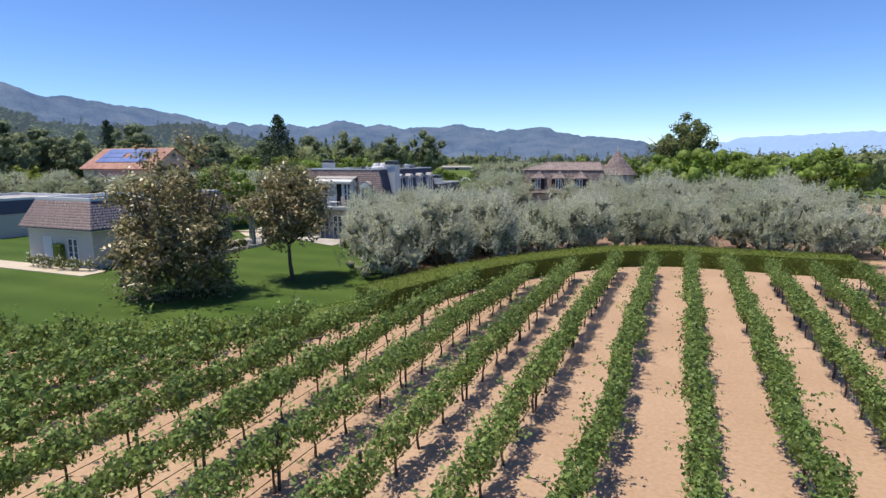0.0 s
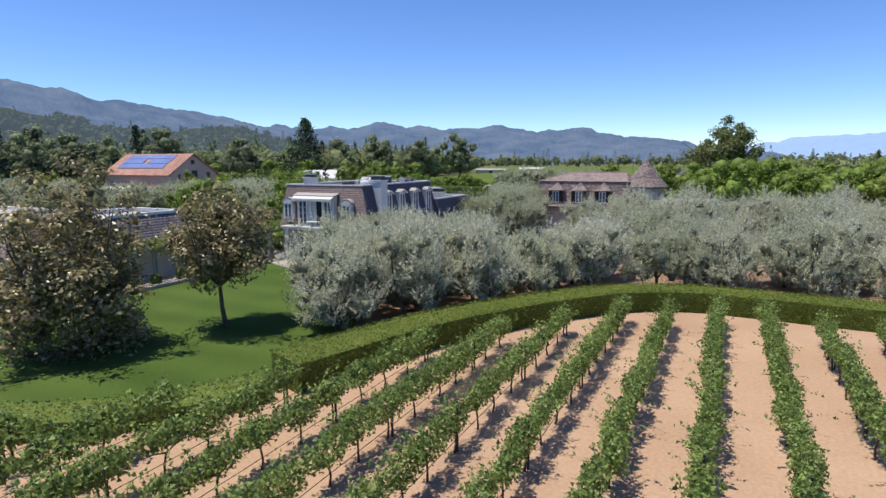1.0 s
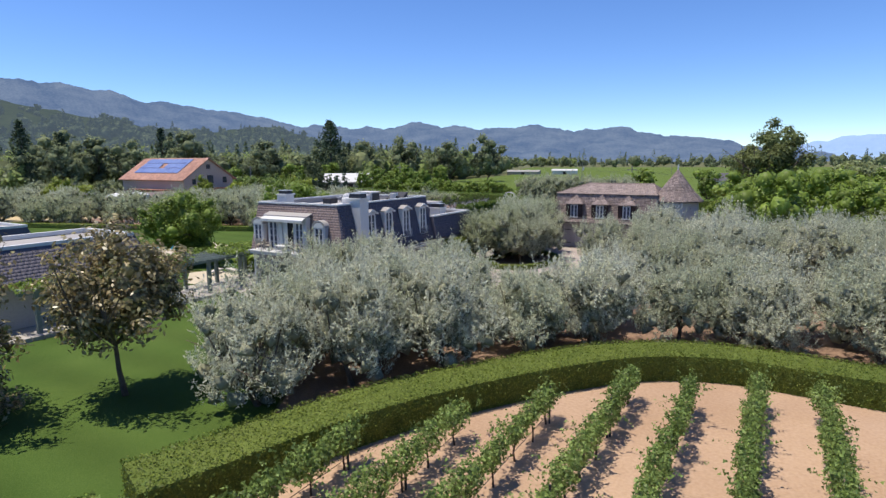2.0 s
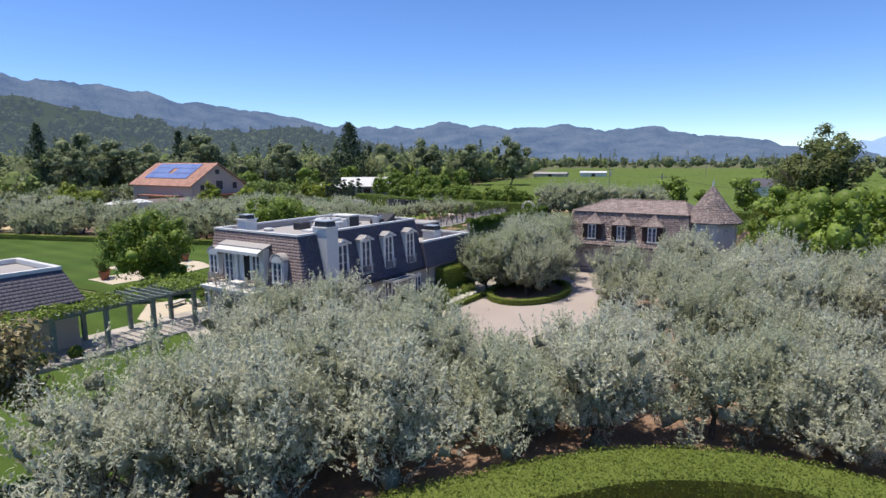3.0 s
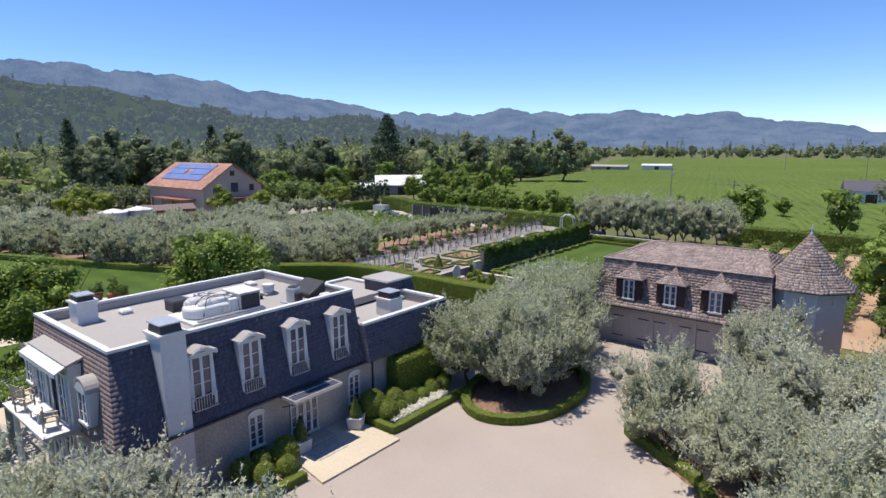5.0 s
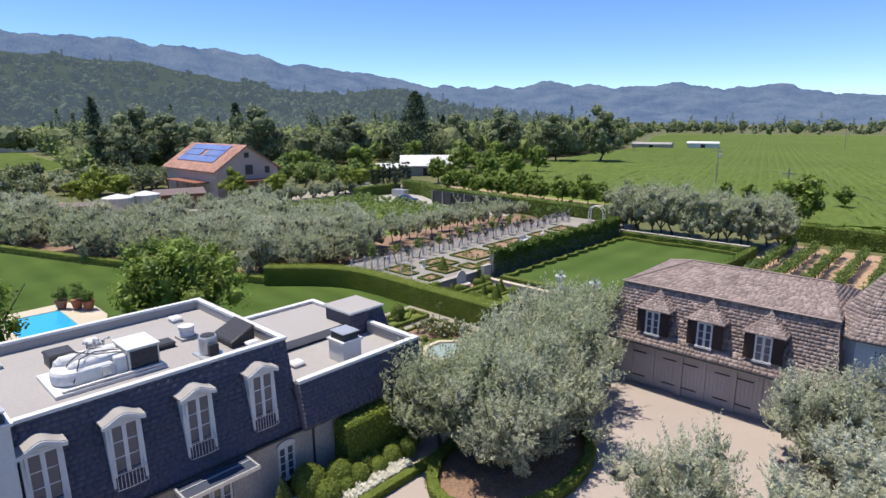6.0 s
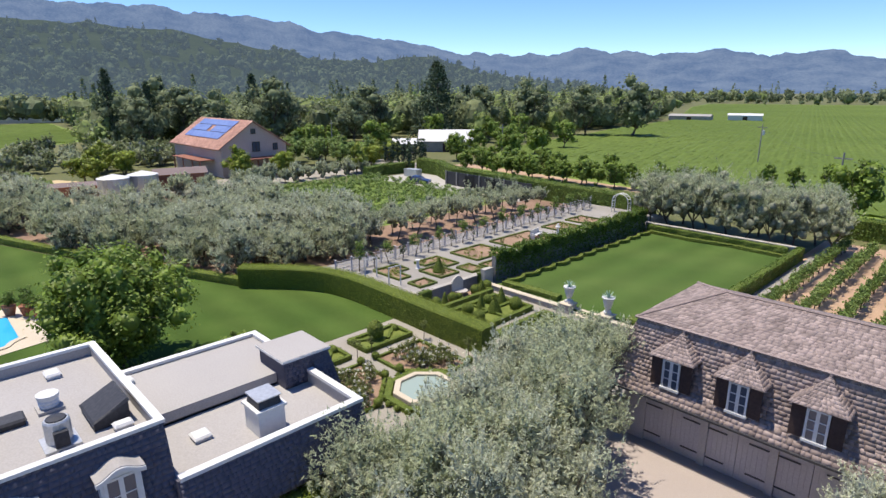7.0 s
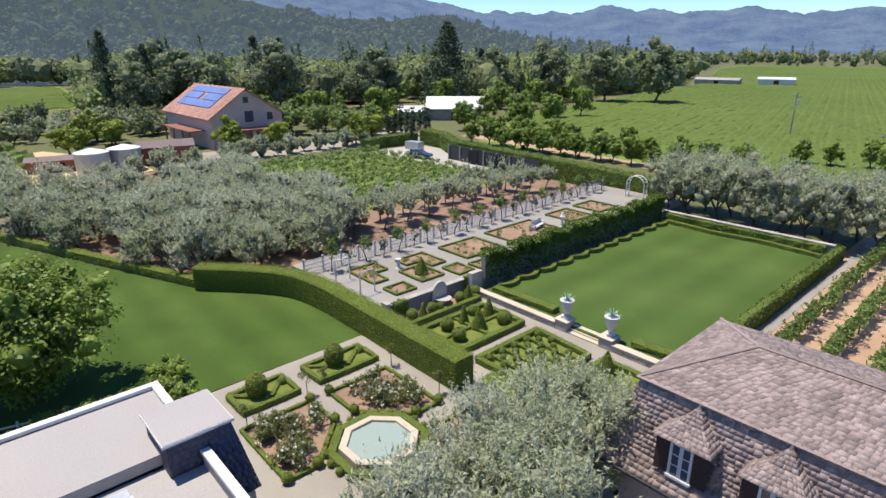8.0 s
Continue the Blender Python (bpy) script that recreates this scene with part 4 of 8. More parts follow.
# ground-floor walls with openings cut as separate wall lengths
_hw = bmesh.new()
box(_hw, -36.75, 49.95, 0, -36.35, 70.1, 3.2)
box(_hw, -36.35, 49.95, 0, -27.35, 50.3, 3.2)
box(_hw, -36.35, 69.75, 0, -27.35, 70.1, 3.2)
for _a, _b in ((49.95, 55.45), (56.25, 57.7), (59.5, 61.6), (62.4, 70.1)):
    box(_hw, -27.35, _a, 0, -27.0, _b, 3.2)
for _a, _b, _z in ((55.45, 56.25, 2.7), (57.7, 59.5, 2.85), (61.6, 62.4, 2.7)):
    box(_hw, -27.35, _a, _z, -27.0, _b, 3.2)
part("wall", _hw, M["stone"], house, "pale grey stone ground-floor wall")
_mq = mansard(-36.2, 50.15, -27.8, 62.8, 3.08, 6.98, 0.65, 0.45, 0.95, 0.0, "sew") + [[(-27.8, 62.8, 5.1), (-36.2, 62.8, 5.1), (-36.2, 62.8, 6.98), (-27.8, 62.8, 6.98)]]
slab_quads("mansard_base", _mq, M["slate"], house)
# sun and shade in the colour: dark east and north, brown south and west
roof_skin(house, _mq[1:2] + _mq[3:], 0.20, 0.24, "slate", 1, label="slate shingles of the shaded sides, toned dark blue-grey")
roof_skin(house, _mq[0:1] + _mq[2:3], 0.20, 0.24, "sunlit_brown_slate", 2, label="slate shingles of the sunlit sides, toned brown")
_r = bmesh.new()
box(_r, -36.0, 50.35, 6.3, -28.0, 62.6, 6.55)
part("flat_roof", _r, M["flatroof"], house, "grey membrane flat roof")
_p = bmesh.new()
for d in ((-36.2, 50.15, 6.4, -27.8, 50.36, 6.93), (-36.2, 62.6, 6.4, -27.8, 62.8, 6.93), (-36.2, 50.36, 6.4, -36.0, 62.6, 6.93), (-28.0, 50.36, 6.4, -27.8, 62.6, 6.93)):
    box(_p, *d)
part("parapet", _p, M["flatroof"], house)
part("parapet_cap", cap_ring(-36.2, 50.15, -27.8, 62.8, 7.07), M["white"], house, "white painted roof edge")
_p = bmesh.new()
loft(_p, [[(-26.87, y, 3.05), (-27.8, y, 6.95), (-36.2, y, 6.95), (-36.84, y, 3.05)] for y in (62.70, 62.78)])
bmesh.ops.recalc_face_normals(_p, faces=_p.faces[:])
part("end_wall", _p, M["slate"], house)
# wing
_wq = mansard(-36.4, 62.79, -27.0, 70.1, 3.0, 5.1, 0.4, 0.0, 0.45, 0.25, "enw")
slab_quads("wing_mansard_base", _wq, M["slate"], house)
_p = bmesh.new()
loft(_p, [[(-26.56, y, 3.0), (-27.01, y, 5.08), (-28.4, y, 5.08), (-28.4, y, 3.0)] for y in (62.74, 62.82)])
bmesh.ops.recalc_face_normals(_p, faces=_p.faces[:])
part("wing_end", _p, M["slate"], house)
roof_skin(house, _wq, 0.20, 0.24, "slate", 3, "wing_covering")
part("wing_roof_low", boxm(-31.7, 62.95, 4.2, -27.2, 69.9, 4.5), M["flatroof"], house)
part("wing_roof_high", boxm(-36.2, 62.95, 4.6, -31.7, 69.9, 5.06), M["flatroof"], house)
_p = bmesh.new()
for d in ((-27.2, 62.9, 4.3, -27.0, 70.1, 5.06), (-31.6, 69.9, 4.3, -27.2, 70.1, 5.06), (-36.4, 62.9, 4.6, -36.2, 70.1, 5.1), (-36.2, 69.9, 4.6, -31.72, 70.1, 5.1)):
    box(_p, *d)
part("wing_parapet", _p, M["flatroof"], house)
for d in ((-27.26, 62.82, 5.06, -26.94, 70.16, 5.2), (-30.8, 69.84, 5.058, -27.26, 70.16, 5.198), (-36.46, 62.85, 5.1, -36.14, 70.16, 5.24), (-36.14, 69.84, 5.098, -33.3, 70.16, 5.238)):
    part("wing_cap", boxm(*d), M["white"], house, "white painted roof edge")
_p = bmesh.new()
box(_p, -33.2, 68.8, 4.5, -30.9, 71.0, 5.82)
part("stair_block", _p, M["slate"], house)
roof_skin(house, [[(-30.87, 68.8, 4.55), (-30.87, 71.0, 4.55), (-30.87, 71.0, 5.8), (-30.87, 68.8, 5.8)], [(-30.3, 71.6, 3.0), (-33.6, 71.6, 3.0), (-33.2, 71.03, 5.8), (-30.9, 71.03, 5.8)], [(-30.2, 70.2, 3.0), (-30.2, 71.6, 3.0), (-30.87, 71.03, 5.8), (-30.87, 70.2, 5.8)]], 0.2, 0.24, "slate", 4, "stair_covering")
part("stair_roof", boxm(-33.3, 68.7, 5.82, -30.8, 71.1, 5.93), M["flatroof"], house, "flat grey roof with white edge")
part("stair_edge", cap_ring(-33.3, 68.7, -30.8, 71.1, 5.91, 0.02, 0.10, 0.03), M["white"], house)
part("stair_wall", boxm(-33.5, 70.1, 0.0, -30.1, 71.3, 3.0), M["stucco"], house)


def french_dormer(y):
    """A tall white window with curved head that stands proud of the slope."""
    ob = new("dormer_window")
    ob.parent = house
    tagged(ob, "tall white french window with curved head")
    bm = bmesh.new()
    for a in (-0.58, 0.48):
        v = [(-27.25, y + a, 3.55), (-27.0, y + a, 3.55), (-27.18, y + a, 6.15), (-27.9, y + a, 6.15)]
        w = [(p[0], p[1] + 0.10, p[2]) for p in v]
        loft(bm, [v, w])
    part("cheek", bm, M["white"], ob)
    n = 12
    up = [(-0.70 + 1.40 * i / n, 6.20 + 0.26 * (0.5 + 0.5 * math.cos((-1 + 2 * i / n) * math.pi))) for i in range(n + 1)]
    for name, xs, z_low, lift, material in (("hood", (-28.0, -26.98), -0.02, 0.03, "flatroof"), ("fascia", (-27.10, -26.93), -0.14, 0.0, "white")):
        bm = bmesh.new()
        rows = [[(x, y + s, zz + lift) for s, zz in up] + [(x, y + s, zz + z_low) for s, zz in up[::-1]] for x in xs]
        loft(bm, rows)
        bmesh.ops.recalc_face_normals(bm, faces=bm.faces[:])
        part(name, bm, M[material], ob, "curved grey hood" if name == "hood" else "white curved moulding")
    part("head", boxm(-27.7, y - 0.48, 6.06, -27.12, y + 0.48, 6.2), M["white"], ob)
    window(ob, -27.18, y, 3.6, 6.1, 0.96, "+x", (2, 4), depth=0.08, name="casement")
    bm = bmesh.new()
    for z in (3.75, 4.35):
        tube(bm, [(-27.22, y - 0.56, z), (-26.86, y - 0.52, z), (-26.82, y, z), (-26.86, y + 0.52, z), (-27.22, y + 0.56, z)], [0.018] * 5, 5)
    part("balconet", bm, M["metal"], ob, "thin metal balcony rail")
    for i in range(9):
        yy = y - 0.48 + 0.96 * i / 8
        part("baluster", boxm(-26.85, yy - 0.008, 3.75, -26.833, yy + 0.008, 4.35), M["metal"], ob)


for _y in (53.5, 55.9, 58.5, 61.2):
    french_dormer(_y)

# chimneys


def chimney(name, x0, y0, x1, y1, z0, z1, cap=0.45):
    ob = new(name)
    ob.parent = house
    tagged(ob, "white rendered chimney with a dark metal cap")
    bm = bmesh.new()
    box(bm, x0, y0, z0, x1, y1, z1)
    box(bm, x0 - 0.08, y0 - 0.08, z1, x1 + 0.08, y1 + 0.08, z1 + 0.10)
    part("shaft", bm, M["white"], ob)
    bm = bmesh.new()
    loft(bm, [[(x0 + 0.08, y0 + 0.08, z1 + 0.1), (x1 - 0.08, y0 + 0.08, z1 + 0.1), (x1 - 0.08, y1 - 0.08, z1 + 0.1), (x0 + 0.08, y1 - 0.08, z1 + 0.1)],
              [(x0 + 0.14, y0 + 0.12, z1 + cap), (x1 - 0.14, y0 + 0.12, z1 + cap), (x1 - 0.14, y1 - 0.12, z1 + cap), (x0 + 0.14, y1 - 0.12, z1 + cap)]])
    part("cap", bm, M["dark"], ob, "dark metal chimney cap")
    part("cap_plate", boxm(x0 + 0.05, y0 + 0.05, z1 + cap, x1 - 0.05, y1 - 0.05, z1 + cap + 0.05), M["metal"], ob)


chimney("chimney", -28.1, 51.75, -26.85, 52.8, 0.0, 7.35)
chimney("chimney", -35.2, 51.3, -34.2, 52.2, 6.5, 7.55, 0.35)
chimney("chimney", -29.4, 66.2, -28.2, 67.3, 4.5, 5.55, 0.45)

# entrance door, canopy, arched windows, drainpipe
part("door_frame", boxm(-27.2, 57.7, 0.3, -27.06, 59.5, 2.85), M["white"], house)
part("door_step", boxm(-27.0, 57.5, 0.0, -25.9, 59.7, 0.3, bevel=0.02), M["stone"], house, "grey stone entrance step")
for _i in range(2):
    window(house, -27.0, 58.17 + 0.86 * _i, 0.4, 2.72, 0.84, "+x", (2, 4), name="door_leaf", label="white glazed entrance door leaf", depth=0.06)
_c = bmesh.new()
box(_c, -27.0, 57.2, 2.92, -25.75, 60.0, 2.98)
part("canopy", _c, M["glass"], house, "dark glass entrance canopy")
_c = bmesh.new()
for d in ((-25.75, 57.2, 2.88, -25.68, 60.0, 3.04), (-27.0, 57.12, 2.88, -25.68, 57.2, 3.04), (-27.0, 60.0, 2.88, -25.68, 60.08, 3.04), (-26.4, 57.2, 2.985, -26.34, 60.0, 3.02)):
    box(_c, *d)
part("canopy_frame", _c, M["metal"], house, "pale metal canopy edge")
for _y in (57.35, 59.85):
    _c = bmesh.new()
    tube(_c, [(-27.0, _y, 2.3), (-26.5, _y, 2.5), (-25.8, _y, 2.9)], [0.025] * 3, 5)
    part("canopy_bracket", _c, M["dark"], house)
for _y in (55.85, 62.0):
    window(house, -27.0, _y, 0.9, 2.5, 0.82, "+x", (2, 4), arch=0.28, label="white arched window", depth=0.05)
_c = bmesh.new()
tube(_c, [(-26.93, 63.4, 0.0), (-26.93, 63.4, 1.6), (-26.93, 63.4, 3.1)], [0.05] * 3, 6)
part("drainpipe", _c, M["dark"], house, "dark metal drainpipe")
part("eave_gutter", boxm(-26.84, 49.7, 3.0, -26.72, 62.9, 3.09), M["dark"], house)

# balcony end
_c = bmesh.new()
box(_c, -35.5, 48.4, 3.05, -30.3, 49.68, 3.25)
box(_c, -35.6, 48.3, 3.25, -30.2, 49.7, 3.33)
part("balcony_deck", _c, M["white"], house, "white balcony deck")
for _x in (-35.2, -30.6):
    part("balcony_column", lathe([(0.17, 0), (0.13, 0.15), (0.11, 2.85), (0.18, 3.05)], 10, _x, 48.65), M["white"], house)
_c = bmesh.new()
box(_c, -34.5, 49.5, 3.33, -30.4, 50.35, 6.0)
part("bay", _c, M["white"], house, "bay with french doors to the balcony")
for _x, _w2 in ((-33.85, 0.95), (-31.05, 0.85)):
    window(house, _x, 49.48, 3.4, 5.6, _w2, "-y", (2, 4), name="french_door", label="white glazed balcony door", depth=0.08)
# thin black sheet: the dark of an open doorway put into its colour
part("dark_opening_panel", boxm(-32.35, 49.47, 3.36, -31.75, 49.497, 5.55), M["rubber"], house, "black panel in place of an unlit opening between the balcony doors")
for _x in (-33.15, -32.55, -31.65):
    _c = bmesh.new()
    _ln = [(_x + 0.045 * _i, 49.40 + 0.03 * (_i % 2)) for _i in range(7)]
    loft(_c, [[(x, y, z) for x, y in _ln] + [(x, y + 0.025, z) for x, y in _ln[::-1]] for z in (3.36, 5.6)])
    part("curtain", _c, M["white"], house, "white gathered curtain")
_c = bmesh.new()
loft(_c, [[(-34.9, 50.3, 6.38), (-30.2, 50.3, 6.38), (-30.2, 50.3, 6.28), (-34.9, 50.3, 6.28)], [(-34.9, 49.4, 6.1), (-30.2, 49.4, 6.1), (-30.2, 49.4, 6.0), (-34.9, 49.4, 6.0)]])
part("awning_roof", _c, M["flatroof"], house, "grey awning roof over the balcony doors")
_c = bmesh.new()
loft(_c, [[(-34.8, 49.42, 6.02), (-30.35, 49.42, 6.02), (-30.35, 49.42, 5.99), (-34.8, 49.42, 5.99)], [(-34.8, 49.02, 5.82), (-30.35, 49.02, 5.82), (-30.35, 49.02, 5.79), (-34.8, 49.02, 5.79)]])
part("awning_cloth", _c, M["white"], house, "white canvas awning")
for _i in range(14):
    _x = -34.8 + 4.45 * _i / 14
    part("valance_scallop", prismm([(_x, 48.99), (_x + 0.31, 48.99), (_x + 0.31, 49.02), (_x, 49.02)], 5.60 + 0.03 * (_i % 2), 5.82), M["white"], house)


def arched_dormer(x):
    """White dormer with a rounded grey hood on the end wall."""
    ob = new("arched_dormer")
    ob.parent = house
    tagged(ob, "white arched dormer with a rounded grey hood")
    bm = bmesh.new()
    for s in (-1, 1):
        box(bm, min(x + s * 0.45, x + s * 0.56), 49.52, 3.9, max(x + s * 0.45, x + s * 0.56), 50.6, 5.35)
    box(bm, x - 0.45, 49.6, 3.82, x + 0.45, 50.5, 3.92)
    part("cheek", bm, M["white"], ob)
    bm = bmesh.new()
    arc = [(0.66 * math.cos(math.pi * i / 10), 5.32 + 0.55 * math.sin(math.pi * i / 10)) for i in range(11)]
    inner = [(0.54 * math.cos(math.pi * i / 10), 5.30 + 0.45 * math.sin(math.pi * i / 10)) for i in range(11)]
    loft(bm, [[(x + a, y, z) for a, z in arc + inner[::-1]] for y in (49.44, 50.7)])
    bmesh.ops.recalc_face_normals(bm, faces=bm.faces[:])
    part("hood", bm, M["flatroof"], ob, "rounded grey hood")
    window(ob, x, 49.56, 3.92, 5.3, 0.88, "-y", (2, 3), arch=0.4, name="casement", depth=0.08)


for _x in (-35.65, -29.1):
    arched_dormer(_x)
for _x in (-34.2, -32.6, -31.0):
    window(house, _x, 49.94, 0.05, 2.3, 1.15, "-y", (2, 4), name="garden_door", label="white glazed garden door", depth=0.05)


def terrace_chair(x, y, z, turn, group="chairs on the balcony"):
    ob = thing("terrace_chair", "pale wooden slatted chair on the balcony", "chair", group, at=(x, y, z), turn=turn)
    for dx in (-0.25, 0.25):
        for dy, h in ((-0.25, 0.62), (0.25, 0.95)):
            part("leg", boxm(dx - 0.025, dy - 0.025, 0, dx + 0.025, dy + 0.025, h), M["paving"], ob)
        part("armrest", boxm(dx - 0.04, -0.3, 0.62, dx + 0.04, 0.26, 0.65), M["paving"], ob)
    part("seat", boxm(-0.25, -0.27, 0.38, 0.25, 0.25, 0.43), M["paving"], ob)
    for i in range(4):
        part("slat", boxm(-0.22, 0.235, 0.5 + 0.11 * i, 0.22, 0.265, 0.58 + 0.11 * i), M["paving"], ob)


terrace_chair(-34.9, 48.9, 3.33, 200)
terrace_chair(-31.0, 48.85, 3.33, 160)
terrace_chair(-33.9, 48.75, 3.33, 120)
_tb = thing("terrace_table", "low white table on the balcony", "table", at=(-32.4, 48.95, 3.33))
part("tabletop", boxm(-0.55, -0.35, 0.42, 0.55, 0.35, 0.47, bevel=0.01), M["white"], _tb)
for _x in (-0.48, 0.48):
    for _y in (-0.28, 0.28):
        part("leg", boxm(_x - 0.03, _y - 0.03, 0, _x + 0.03, _y + 0.03, 0.42), M["white"], _tb)

# rooftop machines


def rooftop_unit():
    """A flat stadium of duct with a raised loop, a square cabinet behind it and cables over the top."""
    ob = thing("air_handler", "large white rooftop air handler with rounded duct and square cabinet", "air conditioner", at=(-30.75, 56.1, 6.55))
    part("platform", boxm(-1.45, -1.55, 0.0, 1.2, 2.35, 0.14, bevel=0.01), M["white"], ob)

    def stadium(r, length, z, grow):
        pts = [(r * math.cos(math.radians(180 + 15 * i)), r * math.sin(math.radians(180 + 15 * i)) - length / 2) for i in range(13)]
        pts += [(r, length / 2), (-r, length / 2)]
        return [(x * grow, y * grow, z) for x, y in pts]

    bm = bmesh.new()
    loft(bm, [stadium(0.82, 1.15, z, g) for z, g in ((0.14, 0.93), (0.2, 0.99), (0.32, 1.0), (0.56, 1.0), (0.66, 0.96), (0.72, 0.86), (0.73, 0.5))])
    bmesh.ops.recalc_face_normals(bm, faces=bm.faces[:])
    part("duct_body", bm, M["white"], ob, "rounded white duct housing")
    for dx, rr, y0, y1 in ((-0.36, 0.30, -1.02, 0.95), (0.34, 0.24, -0.72, 0.95)):
        bm = bmesh.new()
        tube(bm, [(dx, y0 - 0.14, 0.66), (dx, y0 - 0.06, 0.7), (dx, y0 + 0.1, 0.72), (dx, (y0 + y1) / 2, 0.75), (dx, y1, 0.72)], [0.08, rr * 0.7, rr, rr, rr], 14)
        part("duct_section", bm, M["white"], ob, "rounded white duct")
        for dy in (y0 + 0.45, y1 - 0.45):
            bm = bmesh.new()
            tube(bm, [(dx, dy - 0.02, 0.735), (dx, dy, 0.735), (dx, dy + 0.02, 0.735)], [rr + 0.02] * 3, 14)
            part("duct_flange", bm, M["metal"], ob)
    part("duct_collar", boxm(-0.72, 0.58, 0.14, 0.84, 1.02, 0.86, bevel=0.04), M["white"], ob)
    part("control_box", boxm(0.86, 0.1, 0.3, 0.95, 0.4, 0.66, bevel=0.01), M["metal"], ob)
    part("cabinet", boxm(-0.62, 1.02, 0.14, 0.95, 2.2, 1.02, bevel=0.03), M["metal"], ob)
    part("cabinet_lid", boxm(-0.68, 0.98, 1.02, 1.0, 2.25, 1.09, bevel=0.015), M["white"], ob)
    part("fan_grille", boxm(0.95, 1.1, 0.24, 0.985, 2.12, 0.96), M["dark"], ob)
    for i in range(6):
        part("grille_bar", boxm(0.985, 1.14, 0.30 + 0.11 * i, 1.0, 2.08, 0.32 + 0.11 * i), M["dark"], ob)
    for i, (x0, x1) in enumerate(((-0.5, 0.5), (0.1, -0.3), (0.55, 0.15))):
        bm = bmesh.new()
        tube(bm, [(x0 * 1.5, -1.25 + 0.2 * i, 0.3), (x0 * 1.2, -1.0 + 0.2 * i, 0.86), (x0, -0.5, 1.06), (x1, 0.1, 1.07), (x1, 0.7, 0.98), (x1, 1.0, 0.88)], [0.022] * 6, 5)
        part("cable", bm, M["dark"], ob, "black cable")
    bm = bmesh.new()
    tube(bm, [(1.08, -1.3, 0.2), (1.1, 0, 0.22), (1.12, 2.2, 0.2)], [0.06] * 3, 6)
    part("pipe", bm, M["metal"], ob)


rooftop_unit()


def condenser(x, y, z):
    ob = thing("condenser_unit", "round metal rooftop condenser on a tray", "air conditioner", at=(x, y, z))
    part("tray", boxm(-0.5, -0.5, 0, 0.6, 0.5, 0.08), M["metal"], ob)
    part("drum", lathe([(0.36, 0.08), (0.38, 0.15), (0.38, 0.8), (0.34, 0.86)], 14), M["metal"], ob)
    part("fan_top", lathe([(0.30, 0.86), (0.28, 0.90), (0.05, 0.93)], 14), M["dark"], ob)
    part("control_box", boxm(0.36, -0.2, 0.1, 0.55, 0.2, 0.6), M["dark"], ob)


condenser(-29.6, 60.2, 6.55)
_v = thing("turbine_vent", "white ribbed rooftop vent", "vent", at=(-32.2, 60.4, 6.55))
part("curb", boxm(-0.4, -0.4, 0, 0.4, 0.4, 0.12), M["flatroof"], _v)
part("drum", lathe([(0.30, 0.12), (0.33, 0.2), (0.30, 0.27), (0.33, 0.34), (0.30, 0.41), (0.34, 0.48), (0.36, 0.6), (0.1, 0.66)], 14), M["white"], _v)


def roof_box(x, y, w, d, h, material, label, category, name, slope=0.0, turn=0.0, z=6.55):
    ob = thing(name, label, category, at=(x, y, z), turn=turn)
    bm = bmesh.new()
    loft(bm, [[(-w / 2, -d / 2, 0), (w / 2, -d / 2, 0), (w / 2, d / 2, 0), (-w / 2, d / 2, 0)], [(-w / 2, -d / 2, h), (w / 2, -d / 2, h), (w / 2, d / 2, h + slope), (-w / 2, d / 2, h + slope)]])
    part("curb", bm, M["white"] if material == "glass" else M[material], ob)
    bm = bmesh.new()
    loft(bm, [[(-w / 2 - 0.05, -d / 2 - 0.05, h + 0.004), (w / 2 + 0.05, -d / 2 - 0.05, h + 0.004), (w / 2 + 0.05, d / 2 + 0.05, h + slope + 0.004), (-w / 2 - 0.05, d / 2 + 0.05, h + slope + 0.004)],
              [(-w / 2 + 0.02, -d / 2 + 0.02, h + 0.08), (w / 2 - 0.02, -d / 2 + 0.02, h + 0.08), (w / 2 - 0.02, d / 2 - 0.02, h + slope + 0.08), (-w / 2 + 0.02, d / 2 - 0.02, h + slope + 0.08)]])
    part("lid", bm, M["dark"] if material == "dark" else M["white"], ob)


roof_box(-30.3, 61.7, 1.7, 1.1, 0.25, "dark", "sloping dark roof hatch", "hatch", "roof_hatch", 0.5)
roof_box(-31.9, 58.6, 0.7, 2.0, 0.18, "dark", "low dark roof skylight", "skylight", "skylight")
roof_box(-29.0, 61.9, 0.35, 0.5, 0.2, "white", "small white roof vent", "vent", "roof_vent")
roof_box(-34.9, 61.0, 0.6, 0.45, 0.15, "white", "small white roof vent", "vent", "roof_vent")
roof_box(-34.6, 57.2, 0.6, 0.45, 0.15, "white", "small white roof vent", "vent", "roof_vent")
roof_box(-33.2, 55.6, 0.9, 0.9, 0.5, "dark", "dark rooftop equipment box", "vent", "equipment_box")
roof_box(-34.6, 53.6, 0.5, 0.5, 0.15, "white", "small white roof vent", "vent", "roof_vent")
roof_box(-29.9, 64.6, 0.6, 0.6, 0.14, "white", "white dome skylight on the wing roof", "skylight", "skylight", z=4.5)
roof_box(-35.4, 63.6, 0.5, 0.5, 0.14, "white", "white vent on the wing roof", "vent", "roof_vent", z=5.06)
_v = thing("pipe_cluster", "grey metal pipes and gauges on the roof", "pipes", at=(-33.4, 57.0, 6.55))
for _i in range(4):
    _c = bmesh.new()
    _a = _i * 1.5
    tube(_c, [(0.3 * math.cos(_a), 0.3 * math.sin(_a), 0), (0.32 * math.cos(_a), 0.3 * math.sin(_a), 0.5), (0.2, 0.5 * math.sin(_a), 0.6)], [0.06, 0.06, 0.05], 6)
    part("pipe", _c, M["metal"], _v)

